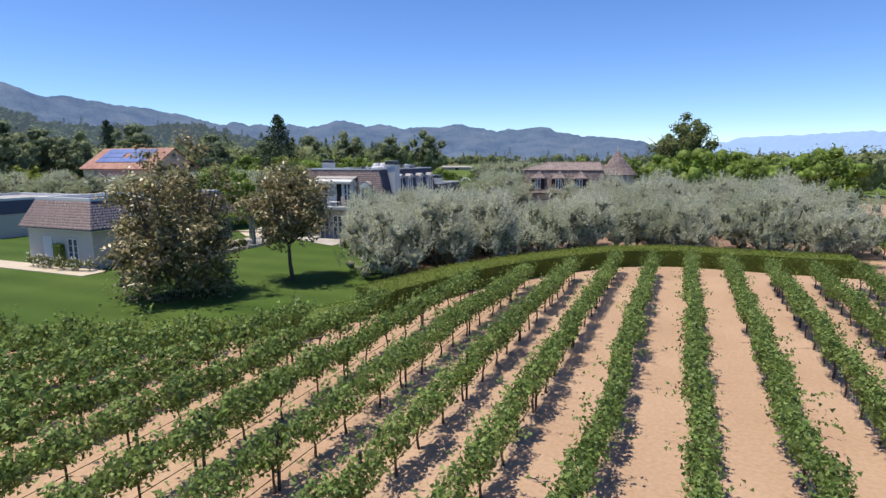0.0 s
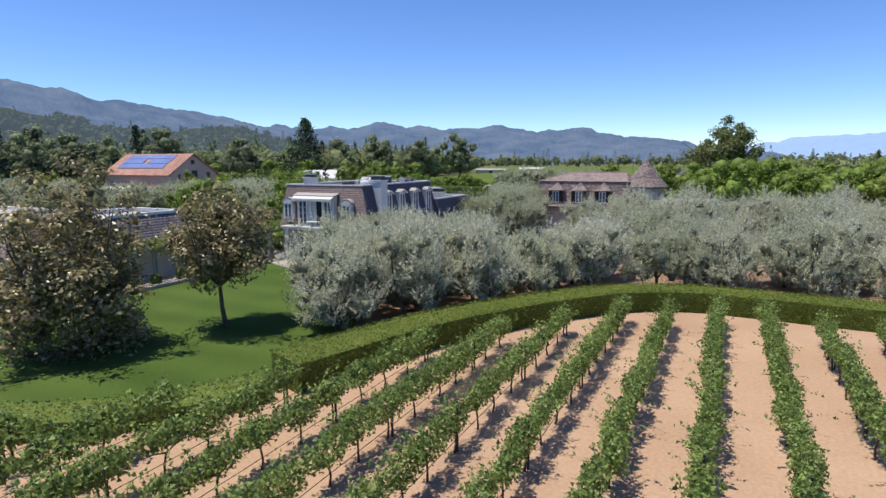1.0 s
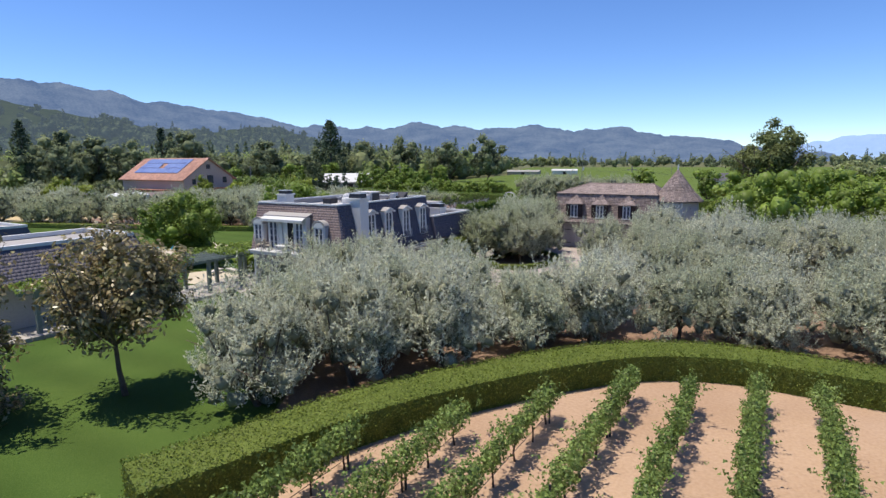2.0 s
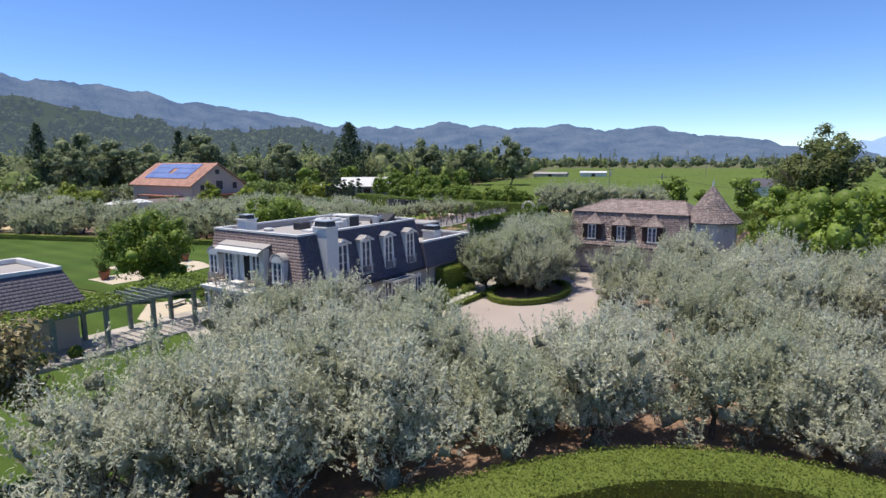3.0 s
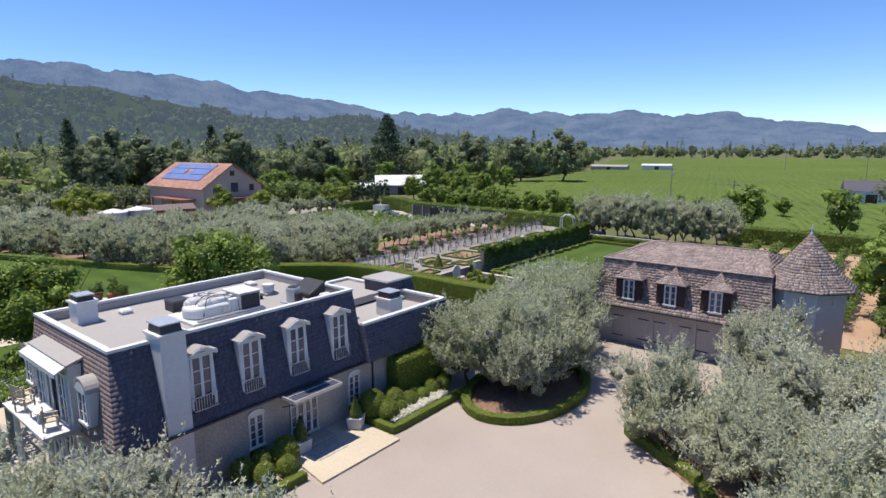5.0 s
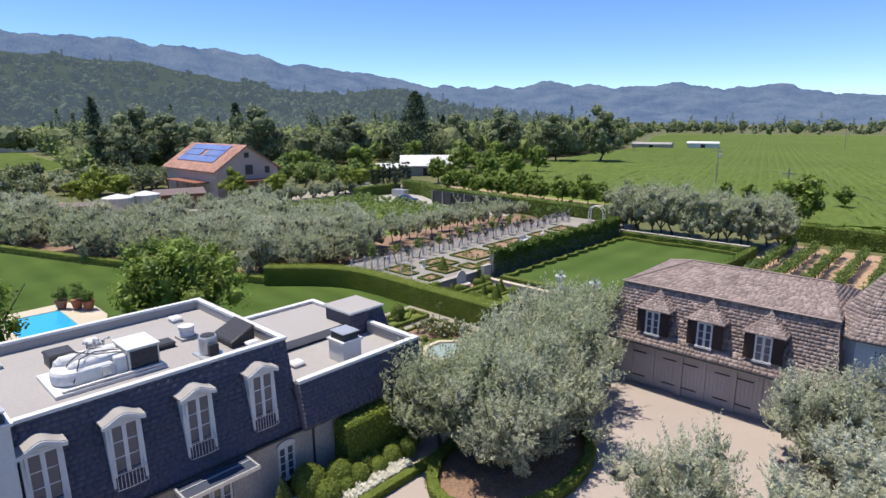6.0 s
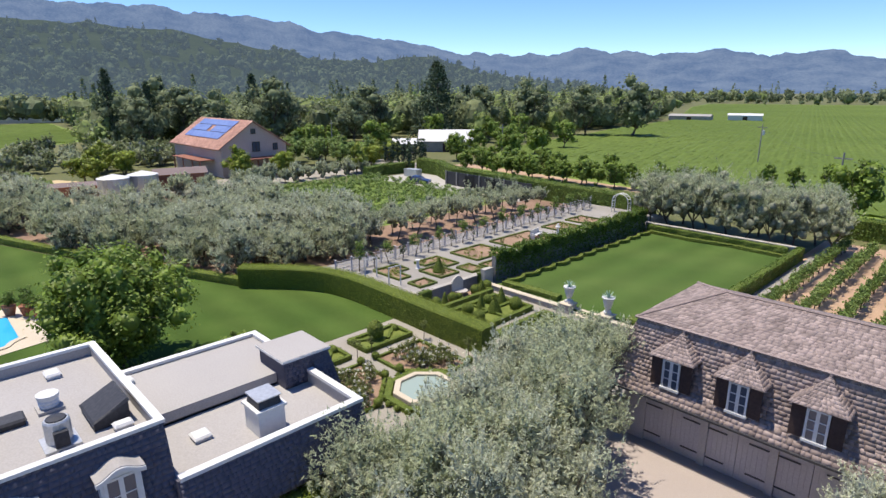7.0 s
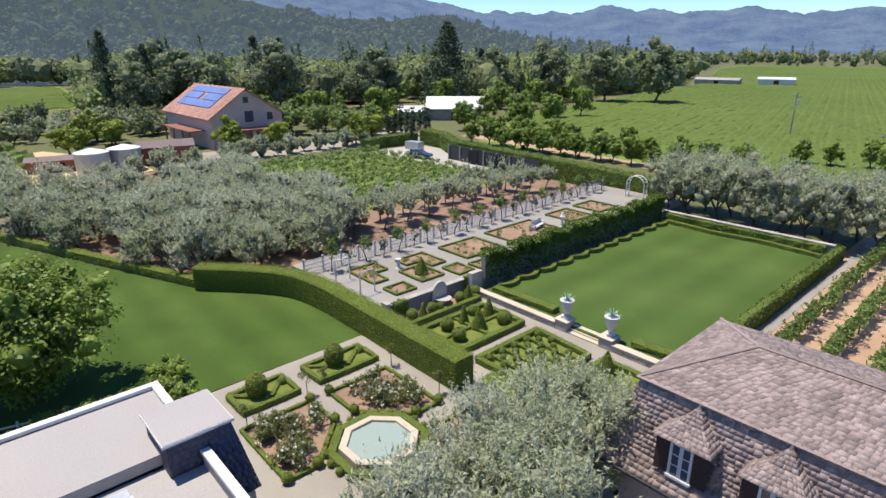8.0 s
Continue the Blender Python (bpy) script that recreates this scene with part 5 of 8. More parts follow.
# ---------------------------------------------------------------- garage house with tower
garage = thing("garage_house", "garage house with a brown shingled mansard roof and three double doors", "house")
GX0, GX1, GY0, GY1 = -22.1, -10.6, 83.2, 91.4
DOORS = [(-20.95, -18.2), (-17.85, -15.2), (-14.85, -12.2)]
_e = [GX0] + [v for d in DOORS for v in d] + [GX1]
for _i in range(0, len(_e), 2):
    part("pier", boxm(_e[_i], GY0, 0, _e[_i + 1], GY0 + 0.35, 3.2), M["garagewall"], garage, "grey lime-washed pier")
for _a, _b in DOORS:
    part("lintel", boxm(_a, GY0 + 0.003, 2.5, _b, GY0 + 0.347, 3.198), M["garagewall"], garage)
part("wall", boxm(GX0, GY0 + 0.35, 0, GX0 + 0.35, GY1, 3.2), M["garagewall"], garage, "grey lime-washed wall")
part("wall", boxm(GX1 - 0.35, GY0 + 0.35, 0, GX1, GY1, 3.2), M["garagewall"], garage)
part("wall", boxm(GX0 + 0.35, GY1 - 0.35, 0, GX1 - 0.35, GY1, 3.2), M["garagewall"], garage)
part("interior_floor", boxm(GX0 + 0.36, GY0 + 0.36, 0.0, GX1 - 0.36, GY1 - 0.36, 0.05), M["asphalt"], garage)


def garage_leaf(x0, x1):
    ob = new("garage_door")
    ob.parent = garage
    tagged(ob, "grey wooden garage door leaf with dark strap hinges")
    w = x1 - x0
    bm = bmesh.new()
    box(bm, x0 + 0.01, GY0 + 0.12, 0.03, x1 - 0.01, GY0 + 0.18, 2.5)
    part("leaf", bm, M["doorgrey"], ob)
    for i in range(6):
        a = x0 + 0.02 + (w - 0.04) * i / 6
        part("plank", boxm(a + 0.006, GY0 + 0.10, 0.05, a + (w - 0.04) / 6 - 0.006, GY0 + 0.12, 2.48), M["doorgrey"], ob)
    return ob


for _a, _b in DOORS:
    _m = (_a + _b) / 2
    for _x0, _x1, _h in ((_a, _m, _a), (_m, _b, _b)):
        _d = garage_leaf(_x0, _x1)
        for _z in (0.5, 2.05):
            _s = 1 if _h == _a else -1
            part("strap_hinge", boxm(min(_h, _h + _s * 0.85), GY0 + 0.07, _z, max(_h, _h + _s * 0.85), GY0 + 0.10, _z + 0.07), M["dark"], _d, "dark iron strap hinge")

EZ, BZ, RZ = 3.1, 6.35, 7.45
EX0, EX1, EY0, EY1 = -22.75, -10.1, 82.25, 92.3
BX0, BX1, BY0, BY1 = -22.0, -10.6, 83.75, 91.0
RX0, RX1, RY = -19.2, -11.5, 87.3
FY0, FZ = 82.82, 3.78
_gq = [
    [(EX0 + 0.15, FY0, FZ), (EX1 - 0.1, FY0, FZ), (BX1, BY0, BZ), (BX0, BY0, BZ)],
    [(EX1, EY0, EZ), (EX1, EY1, EZ), (BX1, BY1, BZ), (BX1, BY0, BZ)],
    [(EX1, EY1, EZ), (EX0, EY1, EZ), (BX0, BY1, BZ), (BX1, BY1, BZ)],
    [(EX0, EY1, EZ), (EX0, EY0, EZ), (BX0, BY0, BZ), (BX0, BY1, BZ)],
    [(BX0 - 0.12, BY0 - 0.15, BZ), (BX1 + 0.1, BY0 - 0.15, BZ), (RX1, RY, RZ), (RX0, RY, RZ)],
    [(BX1 + 0.1, BY1 + 0.1, BZ), (BX0 - 0.12, BY1 + 0.1, BZ), (RX0, RY, RZ), (RX1, RY, RZ)],
    [(BX0 - 0.12, BY1 + 0.1, BZ), (BX0 - 0.12, BY0 - 0.15, BZ), (RX0, RY - 0.01, RZ), (RX0, RY + 0.01, RZ)],
    [(BX1 + 0.1, BY0 - 0.15, BZ), (BX1 + 0.1, BY1 + 0.1, BZ), (RX1, RY + 0.01, RZ), (RX1, RY - 0.01, RZ)],
]
_fq, _kick = _gq[0], [(EX0, EY0, EZ), (EX1, EY0, EZ), (EX1 - 0.1, FY0, FZ), (EX0 + 0.15, FY0, FZ)]
slab_quads("roof_deck", _gq + [_kick], M["shingle"], garage)
part("soffit", boxm(EX0 + 0.1, EY0 + 0.05, EZ - 0.08, EX1 - 0.1, EY1 - 0.05, EZ - 0.03), M["shutter"], garage)
part("gutter", boxm(EX0, EY0 - 0.12, EZ - 0.08, EX1, EY0 - 0.02, EZ + 0.02), M["dark"], garage, "dark gutter")
roof_skin(garage, _gq[1:4] + _gq[4:6] + _gq[6:] + [_kick], 0.20, 0.27, "shingle", 12, "shingle_covering", "weathered brown cedar shingles")
_c = bmesh.new()
for _a, _b in (((RX0, RY, RZ), (RX1, RY, RZ)), ((BX0 - 0.12, BY0 - 0.15, BZ), (RX0, RY, RZ)), ((BX0 - 0.12, BY0 - 0.15, BZ + 0.01), (BX1 + 0.1, BY0 - 0.15, BZ + 0.01)), ((BX0 - 0.12, BY1 + 0.1, BZ), (RX0, RY, RZ))):
    tube(_c, [(_a[0], _a[1], _a[2] + 0.03), tuple((Vector(_a) + Vector(_b)) / 2 + Vector((0, 0, 0.03))), (_b[0], _b[1], _b[2] + 0.03)], [0.06] * 3, 5)
part("ridge_cap", _c, M["shingle"], garage)


def garage_dormer(x):
    ob = new("dormer")
    ob.parent = garage
    tagged(ob, "dormer with a flared shingled cap and white casement")
    yf = 82.6
    bm = bmesh.new()
    for a, b in ((-0.52, -0.42), (0.42, 0.52)):
        box(bm, x + a, yf, 3.75, x + b, 83.6, 5.15)
    box(bm, x - 0.42, yf + 0.02, 5.12, x + 0.42, 83.6, 5.2)
    part("cheek", bm, M["shutter"], ob, "dark brown cheek boards")
    for s in (-1, 1):
        part("shutter", boxm(min(x + s * 0.46, x + s * 0.96), yf - 0.04, 3.72, max(x + s * 0.46, x + s * 0.96), yf + 0.0, 5.12), M["shutter"], ob, "dark brown wooden shutter")
    window(ob, x, yf - 0.01, 3.68, 5.14, 0.84, "-y", (2, 3), name="casement", depth=0.06)
    r, ye = 1.08, 82.35
    apex = (x, 83.6, 6.3)
    mid = [(x - 0.45, 83.05, 5.72), (x + 0.45, 83.05, 5.72), (x + 0.45, 84.0, 5.72), (x - 0.45, 84.0, 5.72)]
    low = [(x - r, ye, 5.22), (x + r, ye, 5.22), (x + r, 84.0, 5.22), (x - r, 84.0, 5.22)]
    qs = []
    for i, j in ((0, 1), (1, 2), (3, 0)):
        qs.append([low[i], low[j], mid[j], mid[i]])
        qs.append([mid[i], mid[j], tuple(Vector(apex) + Vector((0.015, 0, 0))), tuple(Vector(apex) - Vector((0.015, 0, 0)))] if i == 0 else [mid[i], mid[j], apex, tuple(Vector(apex) + Vector((0, 0.02, 0)))])
    slab_quads("cap_deck", qs, M["shingle"], ob, thick=0.03)
    roof_skin(ob, qs, 0.17, 0.18, "shingle", int(x * -10), "cap_covering")
    part("finial", lathe([(0.09, 6.26), (0.07, 6.36), (0.02, 6.42)], 6, x, 83.6), M["shingle"], ob)


for _x in (-19.6, -16.6, -13.6):
    garage_dormer(_x)

tower = thing("stair_tower", "octagonal pale stucco tower with a flared shingled cone roof", "tower")
TX, TY = -8.9, 86.0
_o = math.pi / 8
_t = bmesh.new()
loft(_t, [ring(TX, TY, 0, 2.45, 8, _o), ring(TX, TY, 5.85, 2.4, 8, _o)])
part("wall", _t, M["tower"], tower)
_e0, _e1, _e2 = ring(TX, TY, 5.72, 2.95, 8, _o), ring(TX, TY, 6.7, 1.95, 8, _o), ring(TX, TY, 9.2, 0.05, 8, _o)
_tq = []
for _i in range(8):
    _j = (_i + 1) % 8
    _tq += [[_e0[_i], _e0[_j], _e1[_j], _e1[_i]], [_e1[_i], _e1[_j], _e2[_j], _e2[_i]]]
slab_quads("roof_deck", _tq, M["shingle"], tower)
roof_skin(tower, _tq, 0.2, 0.22, "shingle", 33, "shingle_covering", "weathered brown cedar shingles")
part("eave_ring", lathe([(2.5, 5.6), (2.97, 5.66), (2.97, 5.72), (2.5, 5.75)], 8, TX, TY, _o), M["dark"], tower)
part("finial", lathe([(0.10, 9.15), (0.05, 9.3), (0.09, 9.4), (0.02, 9.75)], 8, TX, TY), M["metal"], tower, "metal roof finial")
for _i, _a in enumerate((-135, -90, -45, 0)):
    _rr = 2.4 * math.cos(math.pi / 8) + 0.02
    window(tower, TX + _rr * math.cos(radians(_a)), TY + _rr * math.sin(radians(_a)), 4.85, 5.3, 0.42, _a + 90, (2, 2), depth=0.06, label="small barred tower window")
_d = part("tower_door", boxm(TX - 0.55, TY - 2.36, 0.02, TX + 0.55, TY - 2.24, 2.2), M["shutter"], tower, "dark brown door")

# single shingles of the front slope
_rng = np.random.default_rng(77)
_sh = courses(_rng, _fq, 0.19, 0.25, 0.007, 0.16, 0.003)
_pick, _rest = [], []
for _p in _sh:
    _c = _p.mean(axis=0)
    (_pick if -17.8 < _c[0] < -15.1 and len(_pick) < 290 else _rest).append(_p)
_ob = link("front_covering", boxes_mesh("front_covering", np.array(_rest)), M["shingle"], garage)
_ob["kind"] = "stuff"
for _p in _pick:
    link("shingle", boxes_mesh("shingle", _p[None]), M["shingle_o"], garage)

# ---------------------------------------------------------------- parterre garden


def box_ball(x, y, r, z=0.02, h=1.0, name="box_ball", label="clipped round box ball", category="topiary", group="box balls of the parterre", leaf="box", cone=0.0, per=260):
    """Clipped shrub: a noisy ball, egg or cone with a skin of leaves."""
    key = (round(r, 2), round(h, 2), round(cone, 2), leaf)
    if key in BALLS:
        o = copy_thing(BALLS[key], pose(x, y, z, 0, 0, (x * 137) % 360))
        tagged(o, label, category, group)
        o.name = name
        return o
    rng = np.random.default_rng(int(r * 1000 + h * 77 + cone * 13))
    ob = thing(name, label, category, group, at=(x, y, z))
    prof = []
    for i in range(9):
        f = i / 8
        if cone:
            rr = r * (1 - f) ** 0.9 * (0.9 if i == 0 else 1) + 0.03
            zz = 2 * r * h * f
        else:
            a = -1.25 + 2.8 * f
            rr, zz = r * math.cos(a) + 0.01, r * h * (math.sin(a) + 0.95)
        prof.append((max(rr, 0.02), zz))
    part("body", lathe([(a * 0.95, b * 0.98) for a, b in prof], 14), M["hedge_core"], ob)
    n = int(per * r * r * 12)
    f = rng.uniform(0, 1, n) ** (1.5 if cone else 1.0)
    k = f * 8
    i = np.clip(k.astype(int), 0, 7)
    P = np.array(prof)
    q = P[i] * (1 - (k - i))[:, None] + P[i + 1] * (k - i)[:, None]
    a = rng.uniform(0, 2 * math.pi, n)
    pts = np.stack([q[:, 0] * np.cos(a), q[:, 0] * np.sin(a), q[:, 1]], 1) + rng.normal(size=(n, 3)) * 0.02
    out = pts - np.array([0, 0, r * h * 0.9])
    out /= np.linalg.norm(out, axis=1, keepdims=True) + 1e-9
    co = leaves(rng, pts, 0.075, 0.6, out, 0.5)
    co[:, :, 2] = np.maximum(co[:, :, 2], 0)
    link("foliage", quads_mesh("foliage", co), M[leaf], ob)
    BALLS[key] = ob
    return ob


BALLS = {}


def edging(pts, w=0.32, h=0.34, label="low clipped box edging round a bed", z=0.02, closed=True, leaf="box"):
    ln = resample(list(pts) + ([pts[0]] if closed else []), 0.6)
    return hedge("box_edging", label, ln, w, h, leaf, 170, 0.075, z, "low box edgings")


def bed(pts, label="bed of bare brown soil with low planting", z=0.05):
    return whole("flower_bed", prismm(pts, 0.0, z), M["bedsoil"], label, "flower bed", kind="structure")


def rose_bush(rng, x, y, r=0.35, bloom=True, z=0.04):
    key = ("rose", int(rng.integers(0, 4)), bloom)
    if key in BALLS:
        return copy_thing(BALLS[key], pose(x, y, z, 0, 0, rng.uniform(0, 360)))
    g = np.random.default_rng(key[1] + 900)
    ob = thing("rose_bush", "loose rose bush with pale blooms" if bloom else "loose green rose bush", "rose bush", "rose bushes", at=(x, y, z))
    bm = bmesh.new()
    for k in range(4):
        a = k * 1.6
        tube(bm, [(0, 0, -0.02), (0.12 * math.cos(a), 0.12 * math.sin(a), 0.25), (0.28 * math.cos(a), 0.28 * math.sin(a), 0.6)], [0.015, 0.012, 0.006], 4)
    part("stem", bm, M["bark"], ob)
    c = crown_points(g, 14, r * 1.25, 0.15, 0.95)
    link("foliage", quads_mesh("foliage", clumps(g, c, [0.18] * 14, 26, 0.095, 0.7)), M["rose"], ob)
    if bloom:
        f = c[:8] * (1.2, 1.2, 1.12)
        for p in f:
            link("bloom", quads_mesh("bloom", leaves(g, np.tile(p, (5, 1)) + g.normal(size=(5, 3)) * 0.03, 0.12, 0.95)), M["flower"], ob, "white and cream rose bloom")
    BALLS[key] = ob
    return ob


PX, PY = -32.2, 78.35
_grng = np.random.default_rng(8)
# octagonal fountain pool
pool = thing("fountain_pool", "octagonal stone fountain pool with pale green water", "fountain", at=(PX, PY, 0.02))
_o8 = math.pi / 8
_b = bmesh.new()
loft(_b, [ring(0, 0, 0, 2.0, 8, _o8), ring(0, 0, 0.42, 2.0, 8, _o8), ring(0, 0, 0.45, 1.96, 8, _o8), ring(0, 0, 0.45, 1.62, 8, _o8), ring(0, 0, 0.42, 1.6, 8, _o8), ring(0, 0, 0.05, 1.6, 8, _o8)], cap=False)
part("rim", _b, M["paving"], pool, "cream stone rim")
_b = bmesh.new()
loft(_b, [ring(0, 0, 0.02, 1.61, 8, _o8), ring(0, 0, 0.32, 1.61, 8, _o8)])
part("water", _b, M["water"], pool, "still pale green water")
part("jet_nozzle", lathe([(0.05, 0.3), (0.04, 0.5), (0.02, 0.62)], 8), M["white"], pool)
_skirt = [(PX + 2.35 * math.cos(_o8 + i * math.pi / 4), PY + 2.35 * math.sin(_o8 + i * math.pi / 4)) for i in range(8)]
edging(_skirt, 0.45, 0.32, "low box hedge ringed round the fountain pool")
for _i in range(22):
    _a = 2 * math.pi * _i / 22
    box_ball(PX + 2.56 * math.cos(_a), PY + 2.56 * math.sin(_a), 0.18, 0.02, 1.0)


def rose_quarter(sx, sy):
    """Bed in one quarter round the pool, its inner corner cut to the octagon."""
    def P(u, v):
        return (PX + sx * u, PY + sy * v)
    pts = [P(0.75, 2.95), P(3.1, 0.6), P(5.6, 0.6), P(5.6, 4.55), P(0.75, 4.55)]
    if sx * sy < 0:
        pts = pts[::-1]
    bed(pts, "rose bed of brown soil edged with box")
    edging(pts, 0.22, 0.2)
    for _ in range(30):
        u, v = _grng.uniform(1.1, 5.2), _grng.uniform(1.0, 4.2)
        if u + v > 4.5:
            rose_bush(_grng, *P(u, v), bloom=_grng.random() < 0.75)
    for u, v in ((0.75, 2.95), (3.1, 0.6), (5.6, 0.6), (0.75, 4.55)):
        box_ball(*P(u, v), 0.27, 0.05)


for _sx, _sy in ((-1, 1), (-1, -1), (1, 1)):
    rose_quarter(_sx, _sy)


def standard_rose(x, y):
    ob = thing("standard_shrub", "small round shrub on a bare stem", "shrub", "standard shrubs of the parterre", at=(x, y, 0.04))
    _b = bmesh.new()
    tube(_b, [(0, 0, -0.02), (0.02, 0, 0.5), (0, 0, 1.0)], [0.03, 0.025, 0.02], 5)
    part("stem", _b, M["bark"], ob)
    g = np.random.default_rng(int(abs(x) * 10))
    link("crown", quads_mesh("crown", clumps(g, crown_points(g, 14, 0.32, 0.9, 1.5), [0.16] * 14, 22, 0.09, 0.6)), M["rose"], ob)


for _x, _y in ((-38.3, 79.0), (-33.6, 83.5), (-37.9, 83.4), (-38.4, 77.9), (-31.2, 83.5), (-38.0, 74.2)):
    standard_rose(_x, _y)

# two box beds with large eggs beside the lawn
for _y0, _y1 in ((74.5, 77.7), (79.1, 83.1)):
    _pts = [(-41.1, _y0), (-39.0, _y0), (-39.0, _y1), (-41.1, _y1)]
    whole("herb_bed", prismm(_pts, 0.0, 0.16), M["herb"], "bed of low clipped green herbs", "flower bed", kind="structure")
    edging(_pts, 0.3, 0.34)
    _m = (_y0 + _y1) / 2
    box_ball(-40.2, _m - 0.3, 0.62, 0.05, 1.25, "box_egg", "large clipped egg-shaped box", group="large box eggs")
    for _a, _b2 in (((-41.0, _y0 + 0.1), (-39.5, _m)), ((-39.5, _m + 0.2), (-40.9, _y1 - 0.1))):
        edging([_a, _b2], 0.26, 0.3, "low diagonal box edging", closed=False)
    box_ball(-40.4, _y1 - 0.3, 0.25, 0.05)

# tall hedges
hedge("tall_hedge", "tall clipped yew hedge with crisp flat top", smooth_line([(-58.3, 79.3), (-54.6, 82.6), (-51.5, 84.4), (-48, 85.0), (-44, 85.05), (-33.1, 85.0)]), 1.5, 2.0, per=330, size=0.065, bulge=0.012)
hedge("tall_hedge", "short length of tall clipped hedge beside the olive", resample([(-31.6, 85.2), (-28.0, 85.3), (-25.0, 85.3)], 0.7), 1.4, 1.5, per=330, size=0.065, bulge=0.012)
hedge("low_hedge", "long low clipped hedge along the back lawn", resample([(-57.9, 79.7), (-69.5, 75.0), (-84, 69.2), (-100, 63.5), (-125, 55)], 1.0), 0.9, 0.75, per=70, size=0.12)

# topiary garden beside the fountain wall
WX = -43.0
fw = thing("fountain_wall", "pale rendered retaining wall with an arched stone niche", "wall", at=(WX, 87.2, 0.0))
part("wall", boxm(-0.35, 0, 0, 0.0, 8.5, 1.05), M["shadestone"], fw)
part("coping", boxm(-0.42, -0.05, 1.05, 0.08, 8.55, 1.15, bevel=0.02), M["stone"], fw)
part("end_pier", boxm(-0.5, -0.35, 0, 0.12, 0.0, 1.3), M["stone"], fw)
_n = bmesh.new()
_pts = [(4.0, 0.3), (5.4, 0.3)] + [(4.7 + 0.7 * math.cos(math.pi * i / 8), 0.95 + 0.75 * math.sin(math.pi * i / 8)) for i in range(9)]
_a = [_n.verts.new((0.004, y, z)) for y, z in _pts]
_b = [_n.verts.new((0.16, y, z)) for y, z in _pts]
_n.faces.new(_b)
_n.faces.new(_a[::-1])
for _i in range(len(_pts)):
    _j = (_i + 1) % len(_pts)
    _n.faces.new((_a[_i], _a[_j], _b[_j], _b[_i]))
bmesh.ops.recalc_face_normals(_n, faces=_n.faces[:])
part("niche", _n, M["stucco"], fw, "grey carved stone niche")
part("basin", lathe([(0.25, 0.0), (0.3, 0.2), (0.62, 0.42), (0.66, 0.48), (0.56, 0.46)], 14, 0.5, 4.7), M["stone"], fw, "round stone basin")
hedge("ivy_clump", "ivy hanging over the wall end", [(-42.9, 87.4), (-42.9, 88.6)], 0.5, 1.25, "broad", 120, 0.12)
hedge("ivy_clump", "ivy hanging over the wall end", [(-42.85, 94.6), (-42.85, 95.6)], 0.5, 1.4, "broad", 120, 0.12)

_b1 = [(-42.6, 87.4), (-41.0, 87.4), (-41.0, 94.4), (-42.6, 94.4)]
bed(_b1, "narrow bed along the fountain wall")
edging([(-42.5, 87.5), (-41.0, 87.5), (-41.0, 94.3), (-42.5, 94.3)], 0.4, 0.42, closed=False)
for _y, _r, _h in ((88.3, 0.45, 1.0), (89.3, 0.36, 1.5), (90.2, 0.42, 1.0), (91.0, 0.3, 1.0), (93.0, 0.42, 1.0), (93.9, 0.36, 1.5), (94.6, 0.45, 1.0)):
    box_ball(-41.8, _y, _r, 0.05, _h, "box_ball" if _h == 1 else "box_cone", "clipped round box ball" if _h == 1 else "clipped box cone along the wall", cone=0 if _h == 1 else 1)
_b2 = [(-39.9, 87.6), (-36.0, 87.6), (-36.0, 93.5), (-39.9, 93.5)]
whole("herb_bed", prismm(_b2, 0.0, 0.14), M["herb"], "bed of low yellow-green clipped herbs", "flower bed", kind="structure")
edging(_b2, 0.42, 0.42)
for _q in (((-39.9, 90.5), (-36.0, 90.5)), ((-38, 87.6), (-38, 93.5))):
    edging(list(_q), 0.3, 0.3, "low box edging dividing the topiary bed", closed=False)
for _x, _y, _r, _h, _c in ((-38.9, 89.0, 0.5, 1, 0), (-37.3, 88.6, 0.5, 1, 0), (-38.9, 90.6, 0.4, 1.7, 1), (-37.6, 90.8, 0.62, 1.25, 1), (-36.9, 92.6, 0.55, 1, 0), (-38.6, 92.8, 0.48, 1.5, 1), (-39.4, 92.0, 0.4, 1.0, 0)):
    box_ball(_x, _y, _r, 0.08, _h, "box_cone" if _c else "box_ball", "clipped box cone in the topiary bed" if _c else "clipped box ball in the topiary bed", cone=_c)
_b3 = [(-34.6, 87.6), (-31.4, 87.6), (-30.2, 89.0), (-30.2, 93.0), (-34.6, 93.4)]
whole("flower_bed", prismm(_b3, 0.0, 0.1), M["herb"], "knot garden bed of small clipped mounds", "flower bed", kind="structure")
edging(_b3, 0.42, 0.4)
for _i in range(7):
    for _j in range(9):
        _x, _y = -34.1 + 0.58 * _i, 88.2 + 0.58 * _j
        if inside(_x, _y, [(-34.4, 87.9), (-31.6, 87.9), (-30.6, 89.2), (-30.6, 92.7), (-34.4, 93.1)]) and (_i + _j) % 2 == 0:
            box_ball(_x, _y, 0.24, 0.05, 1.1, "box_mound", "small clipped box mound", group="knot garden mounds")
for _i in range(4):
    edging([(-34.3, 88.6 + 1.15 * _i), (-30.6, 88.6 + 1.15 * _i)], 0.26, 0.3, "low knot garden edging", closed=False)
_b4 = [(-29.2, 88.5), (-26.2, 88.5), (-26.2, 93.2), (-29.2, 93.2)]
whole("herb_bed", prismm(_b4, 0.0, 0.14), M["herb"], "bed of low green clipped herbs", "flower bed", kind="structure")
edging(_b4, 0.42, 0.42)
box_ball(-28.4, 92.2, 0.62, 0.08, 1.25, "box_cone", "clipped box cone by the steps", cone=1)
